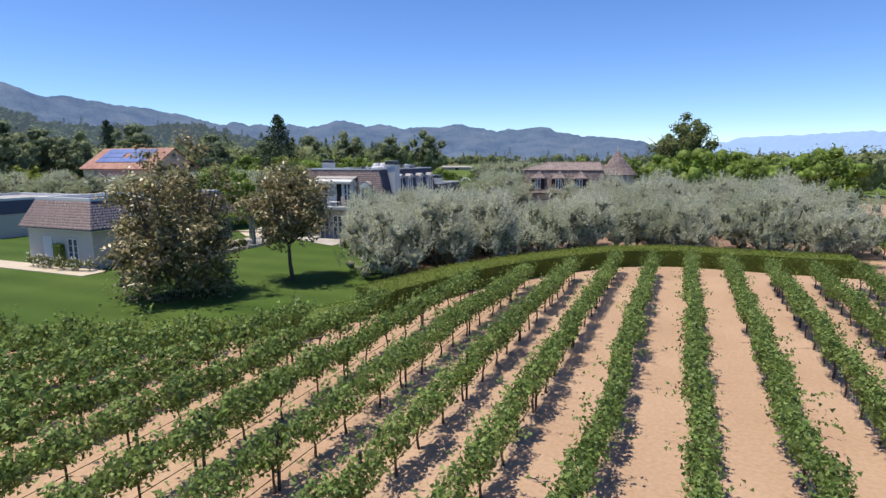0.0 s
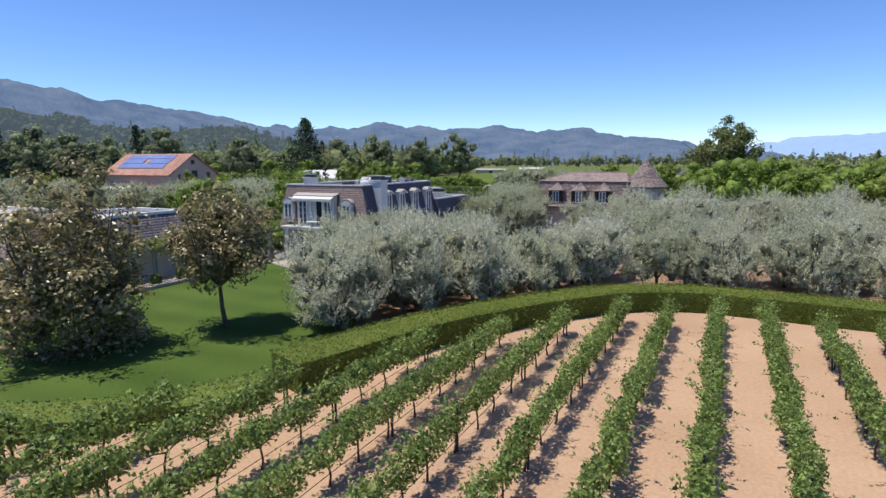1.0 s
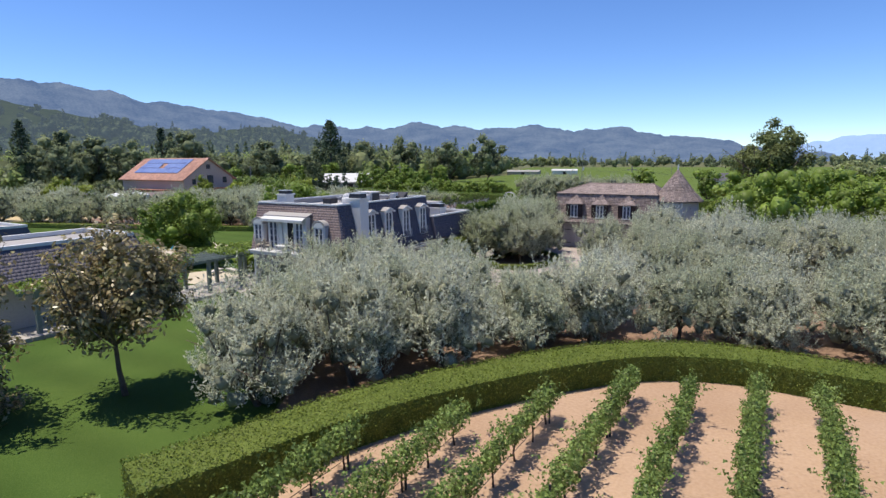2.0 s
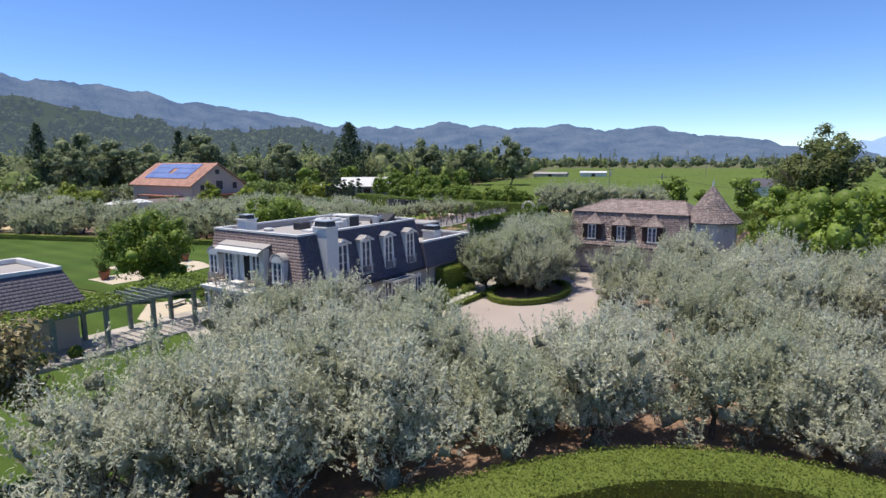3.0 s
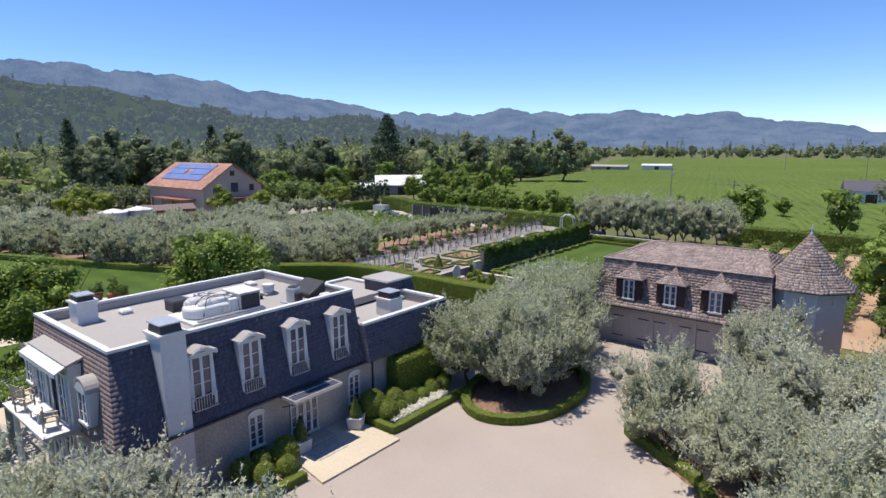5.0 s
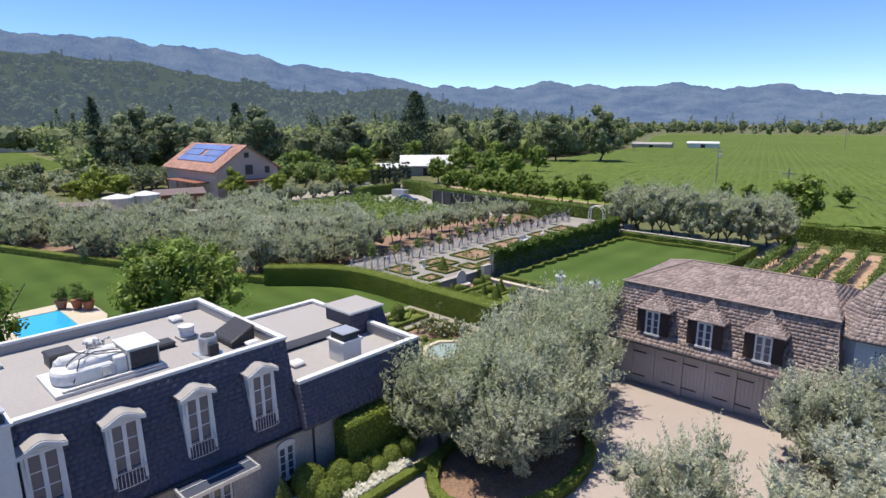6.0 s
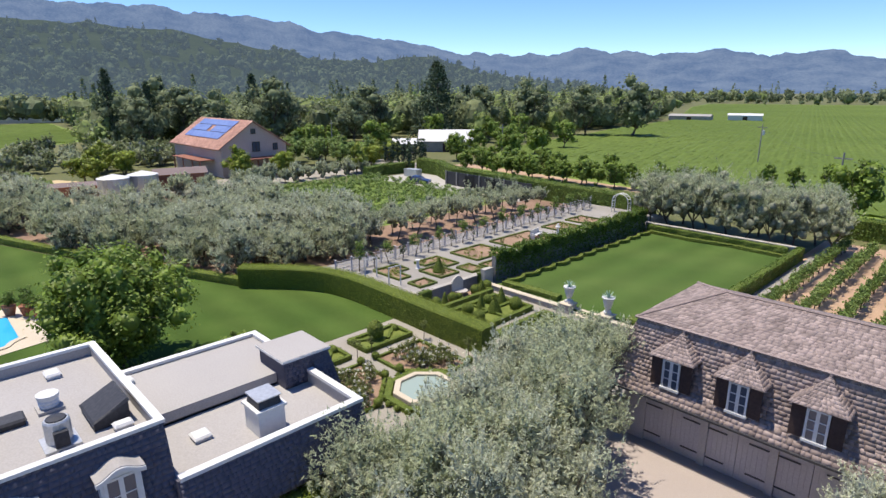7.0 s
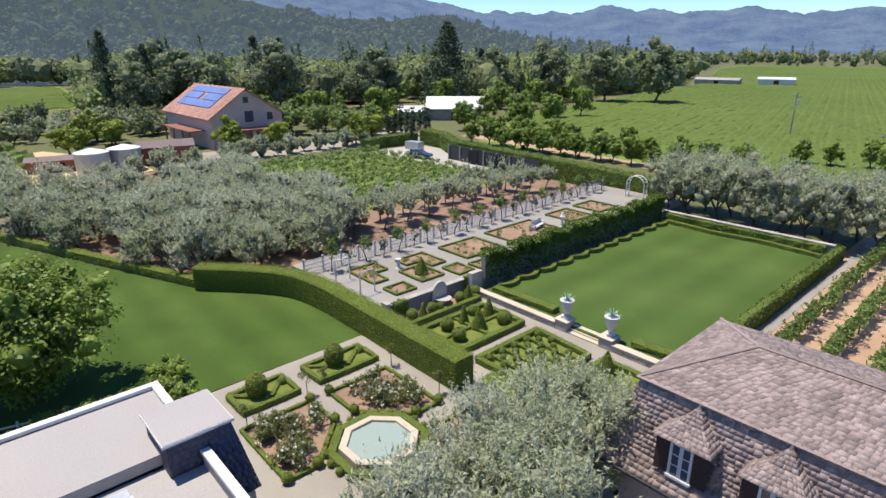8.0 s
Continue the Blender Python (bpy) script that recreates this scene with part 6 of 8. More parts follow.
box_ball(-27.2, 90.4, 0.55, 0.08)

# low wall, steps and urns to the walled lawn


def rubble(name, x0, y0, x1, y1, z0, z1, parent, seed, size=0.38):
    """Stones of a low wall, each a piece of its own."""
    rng = np.random.default_rng(seed)
    rows = max(1, round((z1 - z0) / 0.2))
    for r in range(rows):
        x = x0
        while x < x1 - 0.08:
            w = min(size * rng.uniform(0.6, 1.4), x1 - x)
            bm = bmesh.new()
            box(bm, x + 0.01, y0 - rng.uniform(0, 0.03), z0 + (z1 - z0) * r / rows + 0.008, x + w - 0.01, y1, z0 + (z1 - z0) * (r + 1) / rows - 0.004)
            bmesh.ops.bevel(bm, geom=bm.edges[:], offset=0.015, segments=1, affect="EDGES")
            part("stone", bm, M["stone"], parent)
            x += w


low_wall = thing("low_stone_wall", "low rubble stone wall with pale coping beside the lawn", "wall")
for _a, _b in ((-42.3, -34.2), (-29.7, -25.7)):
    part("core", boxm(_a, 94.86, 0, _b, 95.2, 0.44), M["shadestone"], low_wall)
    rubble("stone", _a, 94.8, _b, 94.86, 0.0, 0.45, low_wall, int(-_a))
    part("coping", boxm(_a, 94.74, 0.45, _b, 95.3, 0.53, bevel=0.015), M["paving"], low_wall)
part("corner_pier", boxm(-42.7, 94.7, 0, -42.2, 95.9, 1.75, bevel=0.02), M["stone"], low_wall)
steps = thing("garden_steps", "pale stone steps between two piers", "steps")
for _i in range(3):
    part("step", boxm(-33.25, 94.85 + 0.34 * _i, 0.0, -30.65, 95.21 + 0.34 * _i, 0.12 * (_i + 1), bevel=0.012), M["paving"], steps)
for _x in (-33.7, -30.2):
    part("pier", boxm(_x - 0.5, 94.8, 0, _x + 0.5, 95.8, 0.72, bevel=0.02), M["stone"], steps)
    part("pier_cap", boxm(_x - 0.56, 94.74, 0.72, _x + 0.56, 95.86, 0.80, bevel=0.015), M["paving"], steps)


def urn(x, y, z):
    ob = thing("urn_planter", "white stone urn planted with a spiky agave", "urn", "agave urns on the steps", at=(x, y, z))
    part("pedestal", boxm(-0.26, -0.26, 0, 0.26, 0.26, 0.22, bevel=0.02), M["white"], ob)
    part("bowl", lathe([(0.22, 0.22), (0.15, 0.36), (0.24, 0.5), (0.36, 0.9), (0.42, 1.24), (0.5, 1.29), (0.5, 1.35), (0.4, 1.34)], 16), M["white"], ob)
    g = np.random.default_rng(3)
    for k in range(16):
        a, e = k * 2.4, 0.25 + 1.1 * (k / 16)
        d = Vector((math.cos(a) * math.cos(e), math.sin(a) * math.cos(e), math.sin(e)))
        s = Vector((-math.sin(a), math.cos(a), 0))
        bm = bmesh.new()
        base, ln = Vector((0, 0, 1.32)), 0.62
        rings = []
        for f, w in ((0, 0.03), (0.35, 0.055), (0.75, 0.03), (1, 0.004)):
            c = base + d * ln * f
            up = Vector((0, 0, 1)) * 0.012
            rings.append([c - s * w, c - up, c + s * w, c + up])
        loft(bm, rings)
        part("leaf", bm, M["agave"], ob)
    return ob


_u = urn(-33.7, 95.4, 0.80)
copy_thing(_u, pose(-30.2, 95.4, 0.80, 0, 0, 40))

# ivy wall, scalloped edging and the lawn's borders
ivy = thing("ivy_wall", "tall wall grown over with ivy", "wall", at=(0, 0, 0))
part("wall", boxm(-42.5, 96.0, 0.0, -42.05, 124.4, 2.75), M["shadestone"], ivy, "grey stone wall face")
_i = np.random.default_rng(17)
_n = 26000
_p = np.stack([-42.0 + np.abs(_i.normal(0, 0.10, _n)), _i.uniform(96.0, 124.4, _n), 3.1 - np.abs(_i.normal(0, 0.55, _n))], 1)
_top = _i.random(_n) < 0.5
_p[_top, 0] = _i.uniform(-43.0, -41.75, _top.sum())
_p[_top, 2] = 2.8 + np.abs(_i.normal(0, 0.16, _top.sum()))
_p[:, 2] += 0.20 * np.sin(1.7 * _p[:, 1]) + 0.14 * np.sin(4.1 * _p[:, 1] + 1)
_p[:, 0] += 0.12 * np.maximum(0, np.sin(2.3 * _p[:, 1] + 2)) * ~_top
_low = _i.random(_n) < 0.22
_p[_low, 2] = _i.uniform(0.4, 2.8, _low.sum())
_p[_low, 0] = -42.0 + np.abs(_i.normal(0, 0.05, _low.sum()))
link("ivy", quads_mesh("ivy", leaves(_i, _p, 0.17, 0.8)), M["broad"], ivy, "green ivy hanging from the wall top")
_sc = []
for _k in range(11):
    _y = 96.6 + 2.45 * _k
    _sc += [(-41.2 + 0.55 * math.sin(math.pi * t / 6), _y + 2.45 * t / 6) for t in range(6)]
hedge("scalloped_hedge", "low scalloped box hedge along the wall foot", _sc, 0.4, 0.4, "box", 130, 0.09, 0.33)
hedge("scalloped_hedge", "low box hedge along the lawn's far edge", resample([(-41, 123.6), (-36, 123.2), (-31, 123.7), (-26, 123.2)], 0.7), 0.5, 0.4, "box", 100, 0.10, 0.33)
far_wall = thing("far_garden_wall", "low stone wall behind the lawn with shrubs", "wall")
part("wall", boxm(-42.0, 124.5, 0, -25.4, 124.9, 1.3), M["stone"], far_wall)
part("coping", boxm(-42.0, 124.4, 1.3, -25.4, 125.0, 1.4), M["stone"], far_wall)
hedge("wall_shrubs", "dark shrubs along the far wall", resample([(-41.5, 124.2), (-26, 124.2)], 0.8), 0.7, 0.95, "broad", 60, 0.16, 0.33, bulge=0.2)
hedge("side_hedge", "loose dark hedge between the lawn and side vineyard", resample([(-25.0, 96), (-25.0, 125)], 0.8), 0.65, 1.35, "broad", per=100, size=0.15, z=0.0, bulge=0.2)
whole("side_path", boxm(-24.45, 94, 0.0, -23.75, 136, 0.03), M["terrace"], "narrow pale path beside the side vineyard", "path", kind="structure")
for _q in ((-41.0, -35.2), (-28.9, -26.2)):
    hedge("lawn_border", "low clipped border beside the stone wall", resample([(_q[0], 96.1), (_q[1], 96.3)], 0.6), 0.8, 0.42, "box", 120, 0.09, 0.33)

# ---------------------------------------------------------------- kitchen garden terrace
terrace = whole("kitchen_garden_terrace", prismm([(-55.6, 86.2), (-43.36, 87.0), (-43.36, 96), (-42.52, 96), (-42.52, 132), (-55.6, 132)], 0.0, 0.9), M["terrace"], "raised gravel terrace of the kitchen garden", "terrace", kind="structure")
fence = thing("trellis_fence", "long grey trellis fence with square posts", "fence", at=(-52.6, 85.8, 0.9), turn=1.6)
_pm = bpy.data.meshes.new("post")
_q = bmesh.new()
box(_q, -0.06, -0.06, 0, 0.06, 0.06, 1.35)
box(_q, -0.09, -0.09, 1.35, 0.09, 0.09, 1.42)
_q.to_mesh(_pm)
_pm.materials.append(M["fencepaint"])
_rm = bpy.data.meshes.new("rail")
_q = bmesh.new()
box(_q, -0.02, 0.06, 0.0, 0.02, 1.74, 0.05)
_q.to_mesh(_rm)
_rm.materials.append(M["fencepaint"])
_bm2 = bpy.data.meshes.new("bar")
_q = bmesh.new()
box(_q, -0.015, 0.0, 0.1, 0.015, 0.03, 1.25)
_q.to_mesh(_bm2)
_bm2.materials.append(M["fencepaint"])
for _k in range(26):
    link("post", _pm, None, fence).matrix_basis = pose(0, 1.8 * _k, 0)
    if _k == 25:
        continue
    for _z in (0.15, 0.5, 0.85, 1.2):
        link("rail", _rm, None, fence).matrix_basis = pose(0, 1.8 * _k, _z)
    for _b in range(8):
        link("bar", _bm2, None, fence).matrix_basis = pose(0, 1.8 * _k + 0.18 + 0.2 * _b, 0)
ESP = [make_tree("espalier_tree", "small fruit tree trained beside the fence", "fruit tree", 200 + i, 2.3, 0.62, 0.9, "broad", 16, 34, 0.13, 0.6, 0.4, 0.04, 3, low=0.8, group="fruit trees along the fence") for i in range(3)]
DARKESP = [make_tree("espalier_tree", "sparse dark fruit tree beside the fence", "fruit tree", 210 + i, 1.9, 0.5, 0.6, "conifer", 10, 26, 0.12, 0.6, 0.4, 0.035, 4, low=0.4, group="fruit trees along the fence") for i in range(2)]
plant(ESP, [(-52.0 - 0.1 * i, 88.0 + 3.6 * i, 0.9) for i in range(12)], _grng, s0=1.1, s1=1.4)
plant(DARKESP, [(-52.0 - 0.1 * i, 89.8 + 3.6 * i, 0.9) for i in range(12)], _grng, s0=1.0, s1=1.3)


def kitchen_bed(x0, y0, x1, y1, kind, notch=""):
    pts = [(x0, y0), (x1, y0), (x1, y1), (x0, y1)]
    xm, ym = (x0 + x1) / 2, (y0 + y1) / 2
    if notch == "ne":
        pts[2:3] = [(x1, ym), (xm, ym), (xm, y1)]
    if notch == "se":
        pts[1:2] = [(xm, y0), (xm, ym), (x1, ym)]
    whole("kitchen_bed", prismm(pts, 0.88, 0.95), M["bedsoil"], "edged kitchen garden bed of brown soil", "flower bed", kind="structure")
    edging(pts, 0.2, 0.2, "low grey-green edging of a kitchen garden bed", 0.9, leaf="grey_edge")
    n = int((x1 - x0) * (y1 - y0) * (2.6 if kind else 1.2))
    c = np.stack([_grng.uniform(x0 + 0.2, x1 - 0.2, n), _grng.uniform(y0 + 0.2, y1 - 0.2, n), np.full(n, 1.08)], 1)
    c = np.array([q for q in c if inside(q[0], q[1], pts)])
    n = len(c)
    ob = link("low_plants", quads_mesh("low_plants", clumps(_grng, c, _grng.uniform(0.15, 0.3, n), 40, 0.10, 0.7)), M["rose" if n % 2 else "box"])
    tagged(ob, "low leafy plants of a kitchen bed", "plants", kind="stuff")


for _d in ((-51.0, 88.9, -47.3, 91.6, 1, "ne"), (-50.3, 93.4, -47.2, 96.4, 1, "se"), (-46.0, 88.9, -44.4, 90.8, 1), (-46.2, 95.2, -44.2, 96.9, 1), (-48.0, 92.0, -45.1, 94.3, 1), (-50.3, 98.4, -46.5, 103.0, 0), (-50.5, 104.8, -46.4, 111.6, 0), (-50.6, 114.6, -47.0, 118.3, 1), (-50.8, 120.0, -47.2, 123.5, 0), (-45.4, 97.5, -43.6, 110.0, 1), (-45.4, 112, -43.6, 128, 1)):
    kitchen_bed(*_d)
box_ball(-46.55, 93.15, 0.62, 0.92, 1.2, "box_cone", "clipped box at the centre of the kitchen garden", cone=1)
_s = thing("sundial", "white stone sundial in the kitchen garden", "sundial", at=(-48.9, 92.6, 0.9))
part("pillar", lathe([(0.25, 0), (0.16, 0.1), (0.13, 0.7), (0.25, 0.78), (0.25, 0.84)], 12), M["white"], _s)


def rose_frame(x, y):
    ob = thing("plant_arch", "slender white wooden plant frame", "frame", "white plant frames", at=(x, y, 0.9))
    for dy in (0.0, 1.3):
        part("upright", boxm(-0.04, dy - 0.04, 0, 0.04, dy + 0.04, 1.9), M["white"], ob)
    part("rail", boxm(-0.03, -0.04, 1.82, 0.03, 1.34, 1.9), M["white"], ob)


rose_frame(-49.6, 86.9)
rose_frame(-46.2, 86.9)
_s = thing("garden_bench", "cream painted garden bench", "bench", at=(-48.0, 110.0, 0.9), turn=100)
part("seat", boxm(-1.0, -0.25, 0.42, 1.0, 0.25, 0.47), M["white"], _s)
part("backrest", boxm(-1.0, 0.22, 0.5, 1.0, 0.27, 1.0), M["white"], _s)
for _x in (-0.9, 0.9):
    part("side", boxm(_x - 0.05, -0.25, 0, _x + 0.05, 0.27, 0.65), M["white"], _s)
_s = thing("white_urn", "white stone urn on a column", "urn", at=(-46.8, 112.5, 0.9))
part("column", lathe([(0.25, 0), (0.15, 0.1), (0.12, 0.8), (0.3, 1.1), (0.2, 1.2), (0.08, 1.5)], 12), M["white"], _s)
arch = thing("garden_arch", "white wooden arched arbour", "arbour", at=(-48.2, 129.4, 0.9))
for _y in (-0.4, 0.4):
    _q = bmesh.new()
    _ln = [(-1.2, _y, 0), (-1.2, _y, 1.6)] + [(-1.2 * math.cos(math.pi * i / 10), _y, 1.6 + 1.1 * math.sin(math.pi * i / 10)) for i in range(1, 10)] + [(1.2, _y, 1.6), (1.2, _y, 0)]
    tube(_q, _ln, [0.06] * len(_ln), 5)
    part("hoop", _q, M["white"], arch)
for _k in range(9):
    _a = math.pi * _k / 8
    part("slat", boxm(-1.2 * math.cos(_a) - 0.03, -0.42, 1.6 + 1.1 * math.sin(_a) - 0.03, -1.2 * math.cos(_a) + 0.03, 0.42, 1.6 + 1.1 * math.sin(_a) + 0.03), M["white"], arch)
for _k in range(5):
    for _x in (-1.2, 1.2):
        part("slat", boxm(_x - 0.03, -0.42, 0.25 + 0.3 * _k, _x + 0.03, 0.42, 0.3 + 0.3 * _k), M["white"], arch)

# side vineyard rows beyond the garage
for _k in range(9):
    vine_row(-22.3 + 2.5 * _k, 97.0, 133.0, 400 + _k, per=250, wide=1.1, size=0.19)

# ---------------------------------------------------------------- driveway planting
whole("entrance_apron", prismm([(-27.0, 57.2), (-23.2, 56.6), (-23.2, 61.6), (-27.0, 61.6)], 0.0, 0.12), M["paving"], "pale stone paving before the entrance", "paving", kind="structure")
whole("door_mat", boxm(-25.8, 57.7, 0.12, -24.7, 59.5, 0.14), M["stone"], "grey mat before the door", "mat")


def cone_planter(x, y):
    ob = thing("topiary_planter", "white square planter with a dark clipped cone", "planter", "cone planters at the entrance", at=(x, y, 0.12))
    bm = bmesh.new()
    loft(bm, [[(-0.34, -0.34, 0), (0.34, -0.34, 0), (0.34, 0.34, 0), (-0.34, 0.34, 0)], [(-0.4, -0.4, 0.6), (0.4, -0.4, 0.6), (0.4, 0.4, 0.6), (-0.4, 0.4, 0.6)]])
    part("tub", bm, M["white"], ob)
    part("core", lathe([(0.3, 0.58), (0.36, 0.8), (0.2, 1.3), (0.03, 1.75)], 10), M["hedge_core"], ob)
    g = np.random.default_rng(4)
    f = g.uniform(0, 1, 700)
    a = g.uniform(0, 6.28, 700)
    r = 0.4 * (1 - f) + 0.03
    co = leaves(g, np.stack([r * np.cos(a), r * np.sin(a), 0.62 + 1.2 * f], 1), 0.08, 0.5)
    link("cone", quads_mesh("cone", co), M["conifer"], ob, "dark clipped conifer cone")
    return ob


_p = cone_planter(-26.2, 57.75)
copy_thing(_p, pose(-25.9, 61.1, 0.12, 0, 0, 30))
_g2 = np.random.default_rng(12)
for _x, _y, _r in ((-26.05, 62.45, 0.82), (-25.1, 62.75, 0.62), (-25.8, 63.85, 0.68), (-25.15, 63.75, 0.42), (-25.25, 64.6, 0.52), (-26.3, 64.75, 0.5), (-25.7, 65.25, 0.5), (-25.2, 65.7, 0.45), (-25.95, 66.0, 0.45), (-25.35, 66.6, 0.52), (-25.9, 67.2, 0.45), (-25.35, 67.7, 0.5), (-25.8, 68.4, 0.5), (-25.9, 56.6, 0.68), (-24.9, 56.0, 0.52), (-26.3, 55.6, 0.5), (-25.2, 55.0, 0.52), (-26.2, 54.5, 0.55)):
    box_ball(_x, _y, _r, 0.02, 1.05, "box_ball", "clipped round box ball beside the entrance", group="box balls beside the entrance")
hedge("drive_edging", "low clipped box hedge edging the driveway", resample([(-26.4, 62.0), (-24.0, 62.0), (-24.0, 69.2)], 0.5), 0.45, 0.42, "box", 200, 0.07)
hedge("drive_edging", "low clipped box hedge edging the driveway", resample([(-24.2, 56.4), (-24.2, 53.6)], 0.5), 0.45, 0.42, "box", 200, 0.07)
_fl = thing("white_flower_bed", "dense bed of low white flowers", "flowers", at=(-24.65, 62.4, 0.03))
_n = 4600
_q = np.stack([_g2.uniform(-0.35, 0.38, _n), _g2.uniform(0, 4.6, _n), 0.36 + 0.07 * _g2.normal(size=_n)], 1)
link("bloom_carpet", quads_mesh("bloom_carpet", leaves(_g2, _q, 0.11, 0.95, np.tile((0, 0, 1.0), (_n, 1)), 0.5)), M["flower"], _fl)
_q[:, 2] -= 0.12
link("foliage", quads_mesh("foliage", leaves(_g2, _q, 0.09, 0.6)), M["box"], _fl)
part("soil", boxm(-0.4, -0.05, -0.03, 0.4, 4.7, 0.14), M["bedsoil"], _fl)
hedge("wall_hedge", "clipped hedge with yellow-green top against the wing", resample([(-26.45, 64.55), (-26.45, 69.0)], 0.7), 1.05, 2.75, per=170, size=0.09)
# planted island and its low hedge
_is = [(-21.2 + 3.1 * math.cos(a), 71.0 + 4.9 * math.sin(a)) for a in np.linspace(0, 2 * math.pi, 28)]
whole("planted_island", prismm(_is[:-1], 0.0, 0.06), M["mulch"], "dark soil of the planted driveway island", "flower bed", kind="structure")
hedge("island_hedge", "low clipped hedge round the driveway island", _is, 0.55, 0.5, "box", 170, 0.08)
_is2 = smooth_line([(-12.4, 72.6), (-13.8, 71.4), (-14.3, 69.6), (-12.4, 68.4), (-10.0, 66.8), (-8.4, 63.6), (-8.0, 60.5), (-8.6, 56.0)], 0.6)
hedge("grove_edging", "low clipped hedge along the olive grove", _is2, 0.5, 0.5, "box", 170, 0.08)

# ---------------------------------------------------------------- cottage and pergola
cottage = thing("cottage", "low cottage with white walls and a slate mansard roof", "house")
CX0, CX1, CY0, CY1 = -46.3, -40.2, 28.9, 41.7
_w = bmesh.new()
_open = [(-42.3, -41.1)]
_xs = [CX0 - 0.4, -42.3, -41.1, CX1 + 0.7]
for _i in range(0, 4, 2):
    box(_w, _xs[_i], CY0 - 0.6, 0, _xs[_i + 1], CY0 - 0.25, 3.0)
for _a, _b in _open:
    box(_w, _a if _a < _b else _b, CY0 - 0.6, 2.3, _b, CY0 - 0.25, 3.0)
box(_w, CX1 + 0.35, CY0 - 0.25, 0, CX1 + 0.7, CY1 + 0.4, 3.0)
box(_w, CX0 - 0.4, CY0 - 0.25, 0, CX0, CY1 + 0.4, 3.0)
box(_w, CX0, CY1 + 0.05, 0, CX1 + 0.35, CY1 + 0.4, 3.0)
part("wall", _w, M["stucco"], cottage, "pale rendered wall")
_cq = mansard(CX0, CY0, CX1, CY1, 2.95, 5.05, 0.8, 1.1, 1.3, 0.8)
slab_quads("mansard_base", _cq, M["slate"], cottage)
# cottage sides likewise: shaded ones coloured dark, sunlit ones brown
roof_skin(cottage, _cq[1:3], 0.22, 0.26, "slate", 21, label="slate shingles toned dark for the shaded sides")
roof_skin(cottage, _cq[0:1] + _cq[3:], 0.22, 0.26, "sunlit_brown_slate", 22, label="slate shingles toned brown for the sunlit sides")
part("flat_roof", boxm(CX0 + 0.2, CY0 + 0.2, 4.7, CX1 - 0.2, CY1 - 0.2, 4.86), M["flatroof"], cottage)
part("roof_edge", cap_ring(CX0, CY0, CX1, CY1, 5.2, 0.3, 0.3, 0.05), M["white"], cottage, "white painted roof edge")
part("eave_band", boxm(CX0 - 0.7, CY0 - 1.0, 2.86, CX1 + 1.2, CY1 + 0.7, 2.95), M["white"], cottage)
for _x in (-41.7,):
    window(cottage, _x, CY0 - 0.56, 0.15, 2.25, 1.15, "-y", (2, 4), name="french_door", label="white glazed garden door", depth=0.06)
part("shutter", boxm(-44.9, CY0 - 0.68, 0.1, -43.9, CY0 - 0.61, 2.3), M["white"], cottage)
whole("cottage_terrace", prismm([(-55, 26.2), (-38.0, 26.2), (-38.0, 28.2), (-55, 28.2)], 0.0, 0.08), M["paving"], "pale stone terrace before the cottage", "paving", kind="structure")
for _k in range(9):
    rose_bush(_g2, -45.2 + 0.75 * _k, 27.5 + _g2.uniform(-0.3, 0.3), z=0.08)
hedge("climber", "green climber against the cottage wall", [(-43.4, 28.1), (-42.6, 28.1)], 0.4, 1.8, "broad", 90, 0.14)
# second flat roof further back
annex = thing("annex", "low annex with a flat white-edged roof", "house")
part("wall", boxm(-76, 36, 0, -64.4, 46, 2.6), M["stucco"], annex)
_aq = mansard(-75.6, 36.4, -64.8, 45.6, 2.5, 3.95, 0.5, 0.5, 0.5, 0.5)
slab_quads("mansard_base", _aq, M["slate"], annex)
roof_skin(annex, _aq[:2], 0.25, 0.3, "slate", 23)
part("flat_roof", boxm(-75.4, 36.6, 3.7, -65, 45.4, 3.85), M["flatroof"], annex)
part("roof_edge", cap_ring(-75.6, 36.4, -64.8, 45.6, 4.1, 0.3, 0.25, 0.05), M["white"], annex)

pergola = thing("pergola", "long grey-green timber pergola grown over with vines", "pergola")
for _k in range(7):
    _y = 33.6 + 3.05 * _k
    for _x in ((-37.3,) if _y < 42 else (-37.3, -40.3)):
        part("post", boxm(_x - 0.13, _y - 0.13, 0.05, _x + 0.13, _y + 0.13, 2.55, bevel=0.015), M["greenpaint"], pergola)
for _x in (-37.45, -37.15):
    part("beam", boxm(_x - 0.05, 32.6, 2.55, _x + 0.05, 52.6, 2.75), M["greenpaint"], pergola)
for _x in (-40.45, -40.15):
    part("beam", boxm(_x - 0.05, 42.4, 2.55, _x + 0.05, 52.6, 2.75), M["greenpaint"], pergola)
for _k in range(34):
    _y = 32.8 + 0.59 * _k
    part("rafter", boxm(-38.9 if _y < 42.4 else -40.9, _y - 0.045, 2.75, -36.7, _y + 0.045, 2.9), M["greenpaint"], pergola)
_c = []
for _y in np.arange(32.8, 53.0, 0.55):
    for _x in np.arange(-40.6, -36.8, 0.6):
        if _y < 42 and _x < -39.0:
            continue
        if 44.3 < _y < 47.2 and _g2.random() < 0.85:
            continue
        _c.append((_x, _y, 3.0 + 0.1 * _g2.normal()))
link("vine_cover", quads_mesh("vine_cover", clumps(_g2, _c, [0.42] * len(_c), 42, 0.17, 0.8, 0.5)), M["bright"], pergola, "bright green climbing vine")
